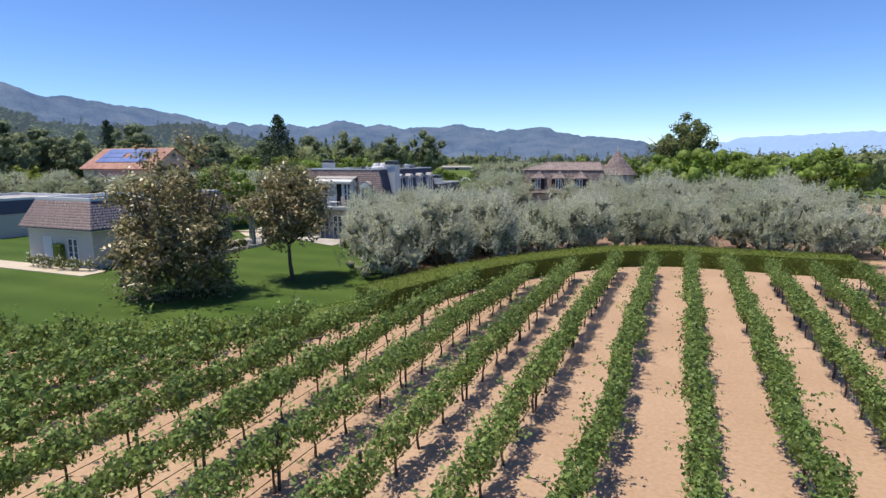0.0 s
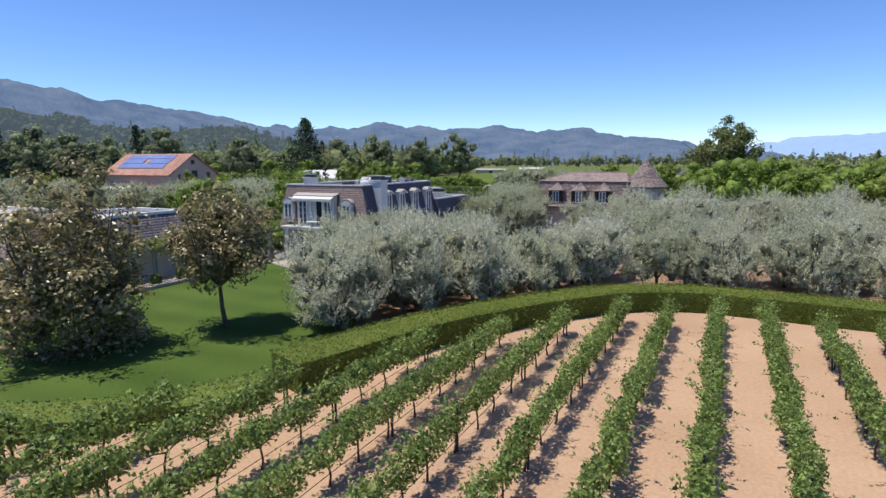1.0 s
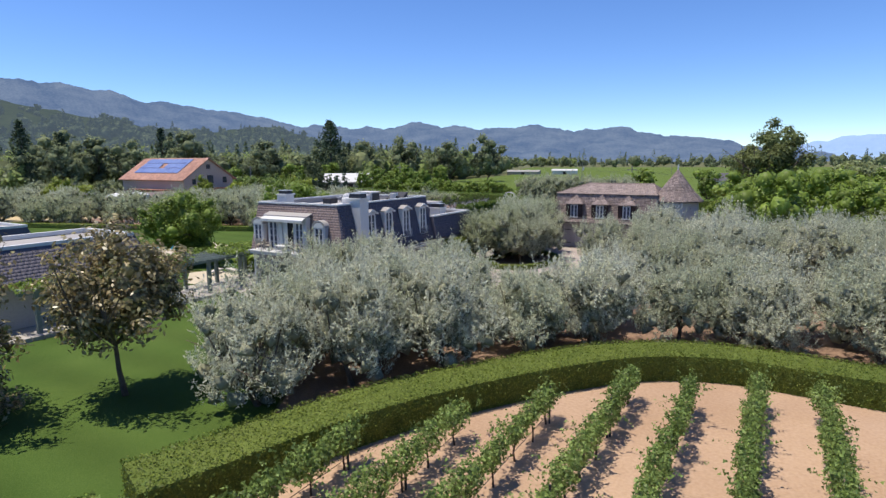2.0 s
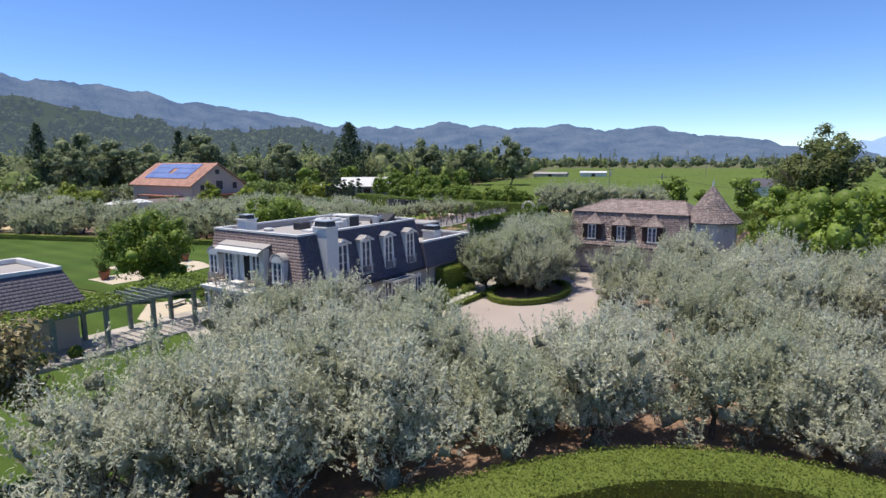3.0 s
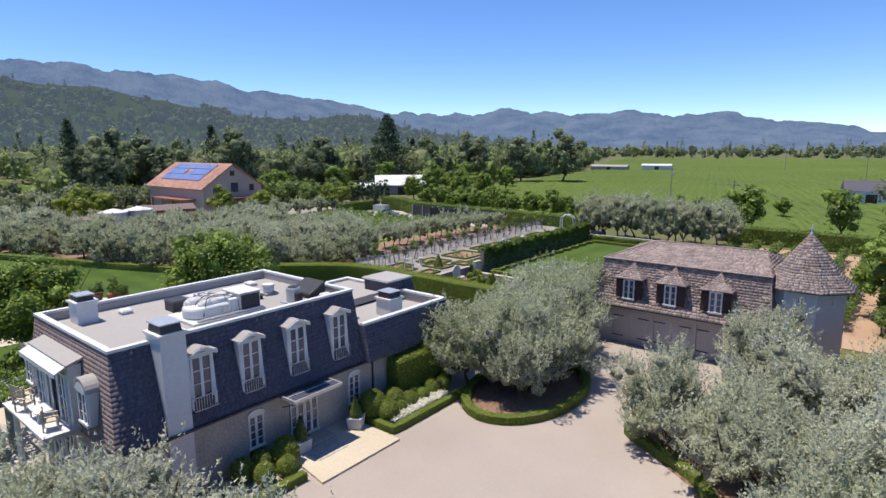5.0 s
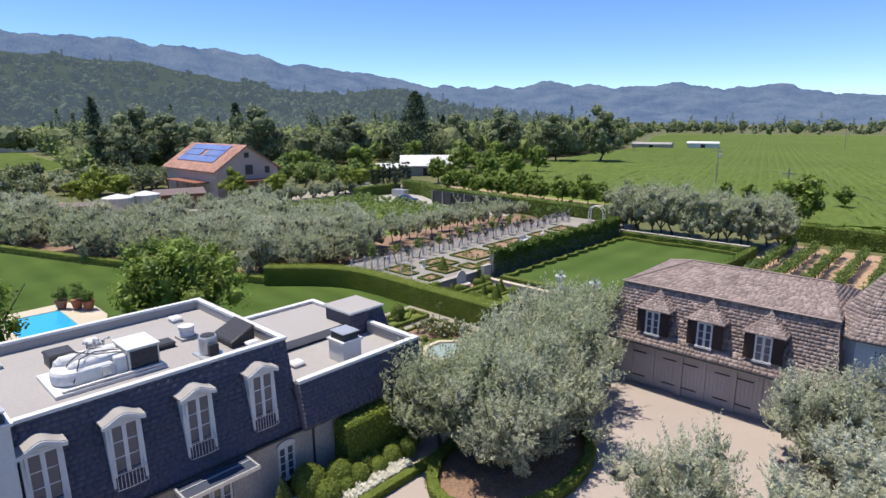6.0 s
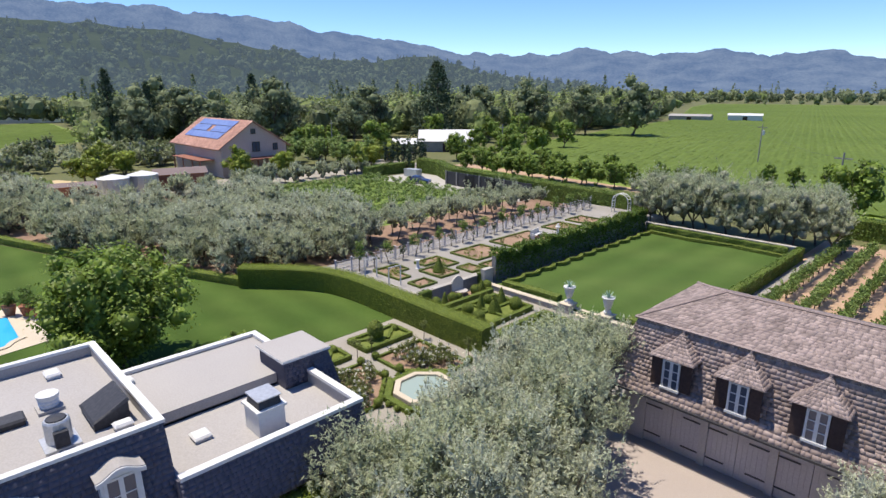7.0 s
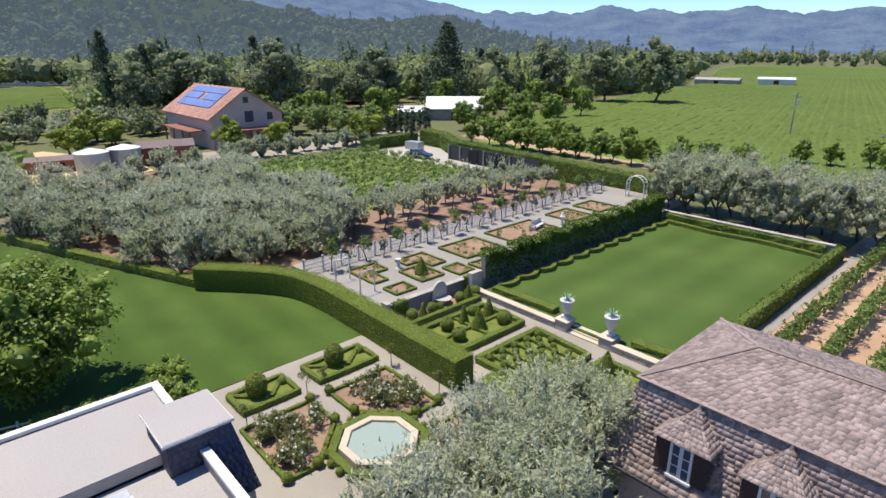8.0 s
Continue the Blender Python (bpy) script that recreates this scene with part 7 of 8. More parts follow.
whole("pergola_path", prismm([(-41.2, 31), (-36.4, 31), (-36.4, 49.4), (-41.2, 53)], 0.0, 0.06), M["stone"], "stone paving under the pergola", "paving", kind="structure")
whole("terrace_paving", prismm([(-41.2, 49.5), (-30, 44.8), (-30, 49.9), (-36.9, 50.0), (-36.9, 56), (-41.2, 56)], 0.0, 0.05), M["stone"], "stone paved house terrace", "paving", kind="structure")
_lw = thing("terrace_kerb", "low stone kerb along the lawn", "kerb")
for _k in range(22):
    part("stone", boxm(-36.35, 32.0 + 0.62 * _k, 0.0, -35.95, 32.58 + 0.62 * _k, 0.28, bevel=0.02), M["stone"], _lw)
for _x, _y, _r in ((-36.9, 38.6, 0.5), (-36.8, 40.6, 0.42), (-37.0, 36.4, 0.45)):
    box_ball(_x, _y, _r, 0.05, 1.0, group="box balls under the pergola")
hedge("terrace_shrubs", "loose shrubs beside the house terrace", resample([(-42, 55), (-40.6, 63)], 0.8), 1.6, 1.5, "broad", 60, 0.18, bulge=0.2)
for _x, _y, _t in ((-43.6, 51.3, 20), (-42.5, 52.4, 75)):
    _b = thing("sun_lounger", "blue-grey slatted garden lounger on the lawn", "lounger", "loungers behind the house", at=(_x, _y, 0.03), turn=_t)
    part("frame", boxm(-0.32, -0.95, 0.28, 0.32, 0.95, 0.34), M["greenpaint"], _b)
    for _dx in (-0.28, 0.24):
        for _dy in (-0.85, 0.8):
            part("leg", boxm(_dx, _dy, 0, _dx + 0.05, _dy + 0.05, 0.28), M["greenpaint"], _b)
    part("cushion", boxm(-0.28, -0.9, 0.34, 0.28, 0.9, 0.4, bevel=0.02), M["stucco"], _b)

# ---------------------------------------------------------------- swimming pool
_pt = [(-66, 57), (-61, 57), (-61, 52.8), (-56.4, 52.8), (-56.0, 60.5), (-56.6, 63.8), (-60, 65.0), (-63.5, 65.0), (-66.4, 63.6)]
whole("pool_terrace", prismm(_pt, 0.0, 0.06), M["paving"], "cream stone terrace round the pool", "paving", kind="structure")
sp = thing("swimming_pool", "swimming pool with clear blue water and a cream coping", "pool")
_ps = [(-64, 58.4), (-58.6, 58.4), (-58.2, 59.0), (-57.5, 59.4), (-57.1, 60.4), (-57.5, 61.4), (-58.2, 61.8), (-58.6, 62.4), (-64, 62.4)]
part("water", prismm(_ps, 0.04, 0.10), M["poolwater"], sp)
_q = bmesh.new()
_c2 = [((x + 60.6) * 1.12 - 60.6, (y - 60.4) * 1.22 + 60.4) for x, y in _ps]
for _i in range(len(_ps)):
    _j = (_i + 1) % len(_ps)
    prism(_q, [_ps[_i], _c2[_i], _c2[_j], _ps[_j]], 0.05, 0.14)
bmesh.ops.recalc_face_normals(_q, faces=_q.faces[:])
part("coping", _q, M["paving"], sp)


def pot_shrub(x, y, h, r):
    ob = thing("terracotta_pot", "terracotta pot with a clipped green shrub", "planter", "pots on the pool terrace", at=(x, y, 0.06))
    part("pot", lathe([(0.3, 0), (0.42, 0.45), (0.5, 0.8), (0.52, 0.88), (0.42, 0.86)], 14), M["terracotta"], ob)
    g = np.random.default_rng(int(h * 10))
    link("shrub", quads_mesh("shrub", clumps(g, crown_points(g, 22, r, 0.85, 0.85 + h), [0.3] * 22, 50, 0.13, 0.6)), M["broad"], ob)


pot_shrub(-63.4, 63.7, 1.6, 0.8)
pot_shrub(-64.3, 62.7, 1.2, 0.5)
pot_shrub(-62.4, 64.3, 1.0, 0.5)
pot_shrub(-60.4, 54.2, 1.7, 0.9)
pot_shrub(-59.4, 53.6, 0.9, 0.4)
_pf = thing("picket_fence", "low white picket fence beside the house", "fence", at=(-39.6, 66.5, 0.0))
for _k in range(9):
    part("picket", boxm(-0.04, 0.45 * _k, 0, 0.04, 0.45 * _k + 0.1, 0.95), M["white"], _pf)
part("rail", boxm(-0.02, 0, 0.6, 0.02, 3.7, 0.68), M["white"], _pf)
hedge("house_shrubs", "loose green shrubs behind the wing", resample([(-38.6, 64), (-38.2, 71.5)], 0.8), 1.5, 1.5, "bright", 60, 0.18, bulge=0.2)

# paved terrace and shrubs below the balcony
whole("garden_terrace", prismm([(-46.2, 50.4), (-42.4, 47.4), (-36.9, 47.4), (-36.9, 52.4), (-45.4, 52.6)], 0.0, 0.045), M["paving"], "pale stone terrace below the balcony", "paving", kind="structure")
_gs = [make_tree("garden_shrub", "bushy bright green shrub beside the terrace", "shrub", 230 + i, 2.0, 1.5, 0.3, "bright", 26, 60, 0.17, 0.7, 0.34, 0.06, 4, low=0.1, shell=0.45, inner=0.55, group="shrubs beside the terrace") for i in range(2)]
plant(_gs, [(-46.6, 53.6), (-44.2, 53.9), (-48.4, 52.4), (-41.8, 53.8), (-48.0, 50.2), (-39.6, 53.6)], _tr, s0=0.8, s1=1.15)
plant([_gs[1]], [(-43.6, 66.6), (-43.2, 68.4), (-43.6, 70.3), (-43.9, 72.0), (-42.3, 72.6), (-45.1, 72.8), (-42.9, 64.8)], _tr, s0=0.62, s1=0.85)
_wf = thing("white_railing", "low white wooden railing beside the lawn", "railing", at=(-45.3, 63.6, 0.03), turn=-14)
for _k in range(5):
    part("post", boxm(-0.05, 0.95 * _k - 0.05, 0, 0.05, 0.95 * _k + 0.05, 0.95), M["white"], _wf)
part("rail", boxm(-0.03, 0.05, 0.72, 0.03, 3.75, 0.80), M["white"], _wf)

# ---------------------------------------------------------------- the farm and the distance
barn = thing("barn", "tall stucco barn with a red tile roof and solar panels", "barn")
BX_0, BX_1, BY_0, BY_1 = -150.0, -124.6, 106.8, 121.4
_w = bmesh.new()
_pr = [(BY_0, 0), (BY_1, 0), (BY_1, 6.2), (114.0, 11.0), (BY_0, 6.2)]
_a = [_w.verts.new((BX_1, y, z)) for y, z in _pr]
_b = [_w.verts.new((BX_0, y, z)) for y, z in _pr]
_w.faces.new(_a)
_w.faces.new(_b[::-1])
for _i in range(5):
    _j = (_i + 1) % 5
    _w.faces.new((_a[_j], _a[_i], _b[_i], _b[_j]))
bmesh.ops.recalc_face_normals(_w, faces=_w.faces[:])
part("wall", _w, M["barnwall"], barn)
_bq = [[(BX_0 - 0.6, BY_0 - 0.9, 5.75), (BX_1 + 0.7, BY_0 - 0.9, 5.75), (BX_1 + 0.7, 114.0, 11.25), (BX_0 - 0.6, 114.0, 11.25)],
       [(BX_1 + 0.7, BY_1 + 0.9, 5.75), (BX_0 - 0.6, BY_1 + 0.9, 5.75), (BX_0 - 0.6, 114.0, 11.25), (BX_1 + 0.7, 114.0, 11.25)]]
slab_quads("roof", _bq, M["tile"], barn, thick=0.15)
roof_skin(barn, _bq, 0.5, 0.45, "tile", 61, "tile_covering", "red clay roof tiles")


def on_roof(x, f, lift):
    return (x, BY_0 - 0.9 + (114.9 - BY_0) * f, 5.75 + 5.5 * f + lift)


for _r, (_f0, _f1) in enumerate(((0.30, 0.50), (0.52, 0.72), (0.74, 0.92))):
    for _k in range(9):
        _x0 = -147.0 + 2.0 * _k
        if _r == 1 and _k in (4,):
            continue
        _q = bmesh.new()
        loft(_q, [[on_roof(_x0, _f0, 0.12), on_roof(_x0 + 1.92, _f0, 0.12), on_roof(_x0 + 1.92, _f1, 0.12), on_roof(_x0, _f1, 0.12)], [on_roof(_x0, _f0, 0.2), on_roof(_x0 + 1.92, _f0, 0.2), on_roof(_x0 + 1.92, _f1, 0.2), on_roof(_x0, _f1, 0.2)]])
        part("solar_panel", _q, M["solar"], barn, "blue solar panel")
for _y, _z0, _z1, _wd in ((114.0, 8.6, 9.6, 1.0), (114.4, 4.9, 6.9, 1.7), (118.8, 5.0, 6.4, 1.1), (109.6, 4.8, 6.0, 0.9)):
    window(barn, BX_1 + 0.02, _y, _z0, _z1, _wd, "+x", (2, 2), material="shutter", depth=0.1, label="dark barn window")
part("lean_to_roof", boxm(BX_1 + 0.02, 108.6, 3.5, BX_1 + 3.6, 121.0, 3.75), M["redwood"], barn, "red-brown porch roof")
for _y in (108.9, 113.0, 117.0, 120.7):
    part("porch_post", boxm(BX_1 + 3.2, _y - 0.12, 0, BX_1 + 3.45, _y + 0.12, 3.5), M["redwood"], barn)
part("front_porch_roof", boxm(-143, 103.6, 3.3, -128, 106.7, 3.5), M["redwood"], barn)
for _x in (-142.5, -137.5, -132.5, -128.4):
    part("porch_post", boxm(_x - 0.12, 103.7, 0, _x + 0.12, 103.95, 3.3), M["redwood"], barn)


def tank(x, y):
    ob = thing("water_tank", "round pale metal water tank with a low conical lid", "tank", "water tanks", at=(x, y, 0.0))
    part("drum", lathe([(2.4, 0), (2.4, 3.5)], 20), M["metal"], ob)
    part("lid", lathe([(2.48, 3.5), (2.48, 3.6), (0.2, 4.2)], 20), M["white"], ob)


tank(-114.2, 84.0)
tank(-115.4, 88.9)


def shed(x, y, w, d, h, rise, turn, wall, roof, label, name="farm_shed"):
    ob = thing(name, label, "shed", at=(x, y, -0.02), turn=turn)
    part("wall", boxm(-w / 2, -d / 2, 0, w / 2, d / 2, h), M[wall], ob)
    bm = bmesh.new()
    loft(bm, [[(-w / 2 - 0.3, -d / 2 - 0.3, h), (-w / 2 - 0.3, 0, h + rise), (-w / 2 - 0.3, d / 2 + 0.3, h), (-w / 2 - 0.3, 0, h - 0.05)], [(w / 2 + 0.3, -d / 2 - 0.3, h), (w / 2 + 0.3, 0, h + rise), (w / 2 + 0.3, d / 2 + 0.3, h), (w / 2 + 0.3, 0, h - 0.05)]])
    bmesh.ops.recalc_face_normals(bm, faces=bm.faces[:])
    part("roof", bm, M[roof], ob)
    part("door", boxm(-1.2, -d / 2 - 0.06, 0, 1.2, -d / 2 - 0.01, min(2.6, h * 0.8)), M["shutter"], ob)
    return ob


shed(-118.6, 96.2, 8.5, 4.6, 2.9, 0.9, 75, "redwood", "sunlit_brown_slate", "low brown farm shed beside the tanks")
shed(-122.5, 80.6, 8, 3.6, 1.9, 0.5, 75, "redwood", "sunlit_brown_slate", "low long shed with a brown roof")
shed(-132.0, 178.0, 16, 10, 3.0, 3.0, 45, "greywood", "white", "large farm shed with a bright white roof")
shed(-137, 166, 6.5, 6.5, 2.6, 1.3, 45, "greywood", "white", "small open pavilion with a white roof", "pavilion")
shed(-127, 404, 17, 8, 3.0, 1.0, 20, "white", "white", "long white shed in the plain")
shed(-152, 392, 22, 9, 2.4, 1.0, 12, "stone", "flatroof", "long grey farm building in the plain")
shed(-12, 226, 11, 9, 3.4, 2.4, 10, "white", "slate", "small white house with a grey roof", "farmhouse")
shed(60, 380, 30, 12, 4, 2, 5, "white", "stucco", "long low white building beyond the trees")
shed(85, 300, 18, 12, 4, 2, 15, "white", "flatroof", "low pale building beyond the trees")
shed(-168, 96, 6, 3, 2.2, 0.4, 80, "white", "white", "small white trailer by the field", "trailer")

# parking lot screens, vehicles
scr = thing("screen_wall", "long dark slatted screen along the parking lot", "wall")
for _k in range(7):
    part("panel", boxm(-87 + 3.0 * _k, 133.7 - 0.18 * _k, 0, -84.04 + 3.0 * _k, 133.85 - 0.18 * _k, 2.5), M["dark"], scr)
    part("post", boxm(-87.1 + 3.0 * _k, 133.5 - 0.18 * _k, 0, -86.9 + 3.0 * _k, 133.7 - 0.18 * _k, 2.6), M["greywood"], scr)
for _x, _y in ((-80.5, 133.1), (-75.0, 132.75)):
    part("gate", boxm(_x - 1.0, _y - 0.1, 0, _x + 1.0, _y, 2.3), M["rubber"], scr)
hedge("screen_hedge", "tall clipped dark hedge along the field lane", resample([(-104, 142.2), (-97, 141.4), (-88, 136.4), (-66, 134.8), (-55, 133.6), (-45, 132.2)], 1.2), 1.8, 2.9, "broad", 45, 0.22, bulge=0.05)
hedge("screen_hedge", "tall clipped dark hedge beside the side vineyard", resample([(-27, 140.5), (-15, 139.5), (5, 139)], 1.2), 1.8, 2.4, "broad", 45, 0.22, bulge=0.05)
hedge("screen_hedge", "dark hedge around the parking lot", resample([(-105, 141), (-105.5, 133), (-103.6, 127.2)], 1.2), 1.4, 2.2, "broad", 45, 0.22, bulge=0.08)
_gt = thing("slatted_gate", "grey slatted metal gate", "gate", at=(-91.5, 137.6, 0), turn=-28)
for _k in range(9):
    part("slat", boxm(-2.6, 0, 0.2 + 0.27 * _k, 2.6, 0.06, 0.34 + 0.27 * _k), M["metal"], _gt)
for _x in (-2.7, 2.6):
    part("post", boxm(_x, -0.05, 0, _x + 0.12, 0.1, 2.7), M["dark"], _gt)


def car(x, y, turn, paint, label):
    ob = thing("car", label, "car", at=(x, y, 0.016), turn=turn)
    bm = bmesh.new()
    prof = [(-2.1, 0.35), (2.1, 0.35), (2.15, 0.75), (1.2, 0.92), (-1.9, 0.98), (-2.15, 0.8)]
    loft(bm, [[(px, -0.85, pz) for px, pz in prof], [(px, 0.85, pz) for px, pz in prof]])
    bmesh.ops.recalc_face_normals(bm, faces=bm.faces[:])
    part("body", bm, M[paint], ob)
    bm = bmesh.new()
    loft(bm, [[(-1.7, -0.78, 0.96), (1.0, -0.78, 0.92), (1.0, 0.78, 0.92), (-1.7, 0.78, 0.96)], [(-1.2, -0.62, 1.45), (0.3, -0.62, 1.45), (0.3, 0.62, 1.45), (-1.2, 0.62, 1.45)]])
    part("cabin", bm, M["glass"], ob)
    part("roof", boxm(-1.25, -0.64, 1.45, 0.35, 0.64, 1.5), M[paint], ob)
    for wx in (-1.3, 1.35):
        for wy in (-0.86, 0.86):
            bm = bmesh.new()
            tube(bm, [(wx, wy - 0.1, 0.32), (wx, wy, 0.32), (wx, wy + 0.1, 0.32)], [0.32] * 3, 14)
            part("wheel", bm, M["rubber"], ob)


car(-91.0, 130.4, 25, "bluepaint", "dark blue car parked in the lot")
_tk = thing("utility_trailer", "grey boxed utility trailer in the lot", "trailer", at=(-97.0, 134.0, 0.016), turn=10)
part("box", boxm(-1.6, -0.9, 0.45, 1.6, 0.9, 1.9), M["metal"], _tk)
for _y in (-0.95, 0.85):
    _q = bmesh.new()
    tube(_q, [(0, _y, 0.32), (0, _y + 0.05, 0.32), (0, _y + 0.12, 0.32)], [0.32] * 3, 12)
    part("wheel", _q, M["rubber"], _tk)


def pole(x, y, h, box_on=False):
    ob = thing("power_pole", "grey wooden power pole with a cross-arm", "power pole", "power poles", at=(x, y, -0.02))
    bm = bmesh.new()
    tube(bm, [(0, 0, 0), (0, 0, h / 2), (0, 0, h)], [0.16, 0.14, 0.11], 7)
    part("shaft", bm, M["greywood"], ob)
    part("cross_arm", boxm(-1.1, -0.06, h - 0.9, 1.1, 0.06, h - 0.75), M["greywood"], ob)
    if box_on:
        part("transformer", lathe([(0.28, h - 2.6), (0.3, h - 2.5), (0.3, h - 1.5), (0.1, h - 1.4)], 10, 0.4, 0), M["metal"], ob)


pole(-56.4, 208.5, 9.3, True)
pole(-28.4, 153.7, 8.8)
pole(-18, 330, 11)
pole(-104, 170, 9)
pole(-150, 150, 9)
pole(-60, 420, 11)
for _a, _b in (((-56.4, 208.5, 8.5), (-28.4, 153.7, 8.0)), ((-28.4, 153.7, 8.0), (25, 70, 8)), ((-56.4, 208.5, 8.5), (-104, 300, 9.5))):
    _q = bmesh.new()
    _m = ((_a[0] + _b[0]) / 2, (_a[1] + _b[1]) / 2, (_a[2] + _b[2]) / 2 - 1.2)
    tube(_q, [_a, tuple((Vector(_a) + Vector(_m)) / 2 - Vector((0, 0, 0.3))), _m, tuple((Vector(_b) + Vector(_m)) / 2 - Vector((0, 0, 0.3))), _b], [0.02] * 5, 4)
    whole("power_cable", _q, M["dark"], "thin dark overhead power cable", "cable")

# middle vineyard, far vineyard plain, left field: rows of foliage


def vine_strips(name, label, poly, turn, gap, leafm, high, width, seed, step=1.6, amp=0.25, side=0.0):
    """Rows of bushy vine strips over a field, joined."""
    rng = np.random.default_rng(seed)
    c, s = math.cos(radians(turn)), math.sin(radians(turn))
    rot = [(x * c + y * s, -x * s + y * c) for x, y in poly]
    xs, ys = [p[0] for p in rot], [p[1] for p in rot]
    co = []
    x = min(xs)
    while x < max(xs):
        y = min(ys)
        prev = None
        while y < max(ys):
            ok = inside(x, y, rot)
            h, w, d = high * rng.uniform(1 - amp, 1 + amp), width * rng.uniform(0.7, 1.3), rng.uniform(-0.2, 0.2)
            g = 0.12 + side * high * rng.uniform(0.3, 1.0)
            cur = [(x + d - w / 2, y, g), (x + d - w * 0.26, y, h * rng.uniform(0.5, 0.85)), (x + d, y, h), (x + d + w * 0.26, y, h * rng.uniform(0.5, 0.85)), (x + d + w / 2, y, g)]
            if prev and ok:
                for i in range(4):
                    co.append([prev[i], prev[i + 1], cur[i + 1], cur[i]])
            prev = cur if ok else None
            y += step * rng.uniform(0.7, 1.3)
        x += gap
    co = np.array(co)
    X, Y = co[:, :, 0].copy(), co[:, :, 1].copy()
    co[:, :, 0], co[:, :, 1] = X * c - Y * s, X * s + Y * c
    ob = link(name, quads_mesh(name, co), M[leafm])
    return tagged(ob, label, "vineyard", kind="stuff")


_mv = [(-69, 97), (-69, 127), (-84, 127.5), (-101, 127), (-101, 97)]
_mr = np.random.default_rng(41)
_pts = []
for _x in np.arange(-101, -69, 2.1):
    for _y in np.arange(97, 127.5, 1.0):
        _pts.append((_x + _mr.normal(0, 0.2), _y + _mr.normal(0, 0.3), 1.2 + _mr.normal(0, 0.15)))
_ob = link("middle_vineyard", quads_mesh("middle_vineyard", clumps(_mr, _pts, [0.55] * len(_pts), 60, 0.26, 0.8)), M["vine"])
tagged(_ob, "block of leafy green vines beyond the grove", "vineyard", kind="stuff")
vine_strips("far_vineyard", "wide plain of green vine rows", [(-97, 160), (50, 150), (240, 860), (-280, 740), (-248, 620), (-157, 386), (-144, 300), (-132, 240), (-122, 197), (-108, 174)], 14, 2.6, "fieldvine", 0.42, 2.9, 3, 2.6, 0.45, 0.8)
vine_strips("left_vineyard", "small vineyard below the woods", [(-230, 64), (-252, 44), (-382, 38), (-380, 124), (-262, 114), (-240, 103)], 40, 2.4, "fieldvine", 0.7, 2.2, 4, 4.0, 0.12)
vine_strips("farm_vineyard", "green vines beside the farm yard", [(-160, 55), (-128, 50), (-126, 80), (-150, 78)], 20, 2.4, "vine", 1.5, 1.5, 5, 1.5)

# woods: crowns of many leaf clumps
_wr = np.random.default_rng(91)


def ball_faces(k):
    bm = bmesh.new()
    bmesh.ops.create_icosphere(bm, subdivisions=k, radius=1.0)
    co = np.array([[v.co[:] for v in f.verts] for f in bm.faces])
    bm.free()
    return co


BALL, BALL_LOW = ball_faces(3), ball_faces(2)


def blob(x, y, z, r, flat, near=False):
    """A lumpy rounded mass of foliage as triangles."""
    k = _wr.uniform(-3, 3, (4, 3))
    ph = _wr.uniform(0, 6.28, 4)
    d = BALL if near else BALL_LOW
    w = 1 + 0.10 * np.sin(d @ k[0] * 1.6 + ph[0]) + 0.09 * np.sin(d @ k[1] * 2.6 + ph[1]) + 0.08 * np.sin(d @ k[2] * 4.5 + ph[2])
    return d * w[..., None] * (r, r, r * flat) + (x, y, z)


def crown_cloud(x, y, h, r, n, leaf):
    out = [blob(x, y, h * 0.46, r * 0.56, h * 0.36 / (r * 0.56))]
    k = max(5, n // 13)
    c = crown_points(_wr, k, r * 0.74, h * 0.12, h * 0.92, 0.75, 0.10)
    c[:, :2] += (x, y)
    out.append(tri(clumps(_wr, c, [r * 0.42] * k, 15, leaf, 0.9, 0.85)))
    return np.concatenate(out)


def cone_cloud(x, y, h, r, n, leaf):
    f = _wr.uniform(0, 1, n * 2) ** 1.4
    a = _wr.uniform(0, 6.28, n * 2)
    rr = r * (1 - f) * _wr.uniform(0.6, 1.05, n * 2) + 0.1
    q = leaves(_wr, np.stack([x + rr * np.cos(a), y + rr * np.sin(a), h * (0.08 + 0.92 * f)], 1), leaf, 0.6)
    return q[:, :3]


def woods(name, label, spots, material, conical=0.0, leaf=1.5, n=130):
    co = []
    for x, y, h, z in spots:
        far = math.hypot(x, y - 40)
        k = int(n * min(2.2, max(0.4, 300 / far)))
        lf = leaf * max(0.7, min(2.4, far / 280))
        c = cone_cloud(x, y, h * 1.35, h * 0.30, k, lf * 1.1) if _wr.random() < conical else crown_cloud(x, y, h, h * _wr.uniform(0.42, 0.6), k, lf)
        c[:, :, 2] += z
        co.append(c)
    me = quads_mesh(name, np.concatenate(co))
    ob = link(name, me, M[material] if isinstance(material, str) else material)
    return tagged(ob, label, "woods", kind="stuff")


def polar(az, r):
    return (-math.sin(radians(az)) * r, 100 + math.cos(radians(az)) * r)


def slope_z(az, r):
    return max(-0.05, hill_height(az, r, SLOPE, 1500, 1130, 9, 5.5) - 0.5) if r > 372 and 26 <= az <= 120 else -0.05


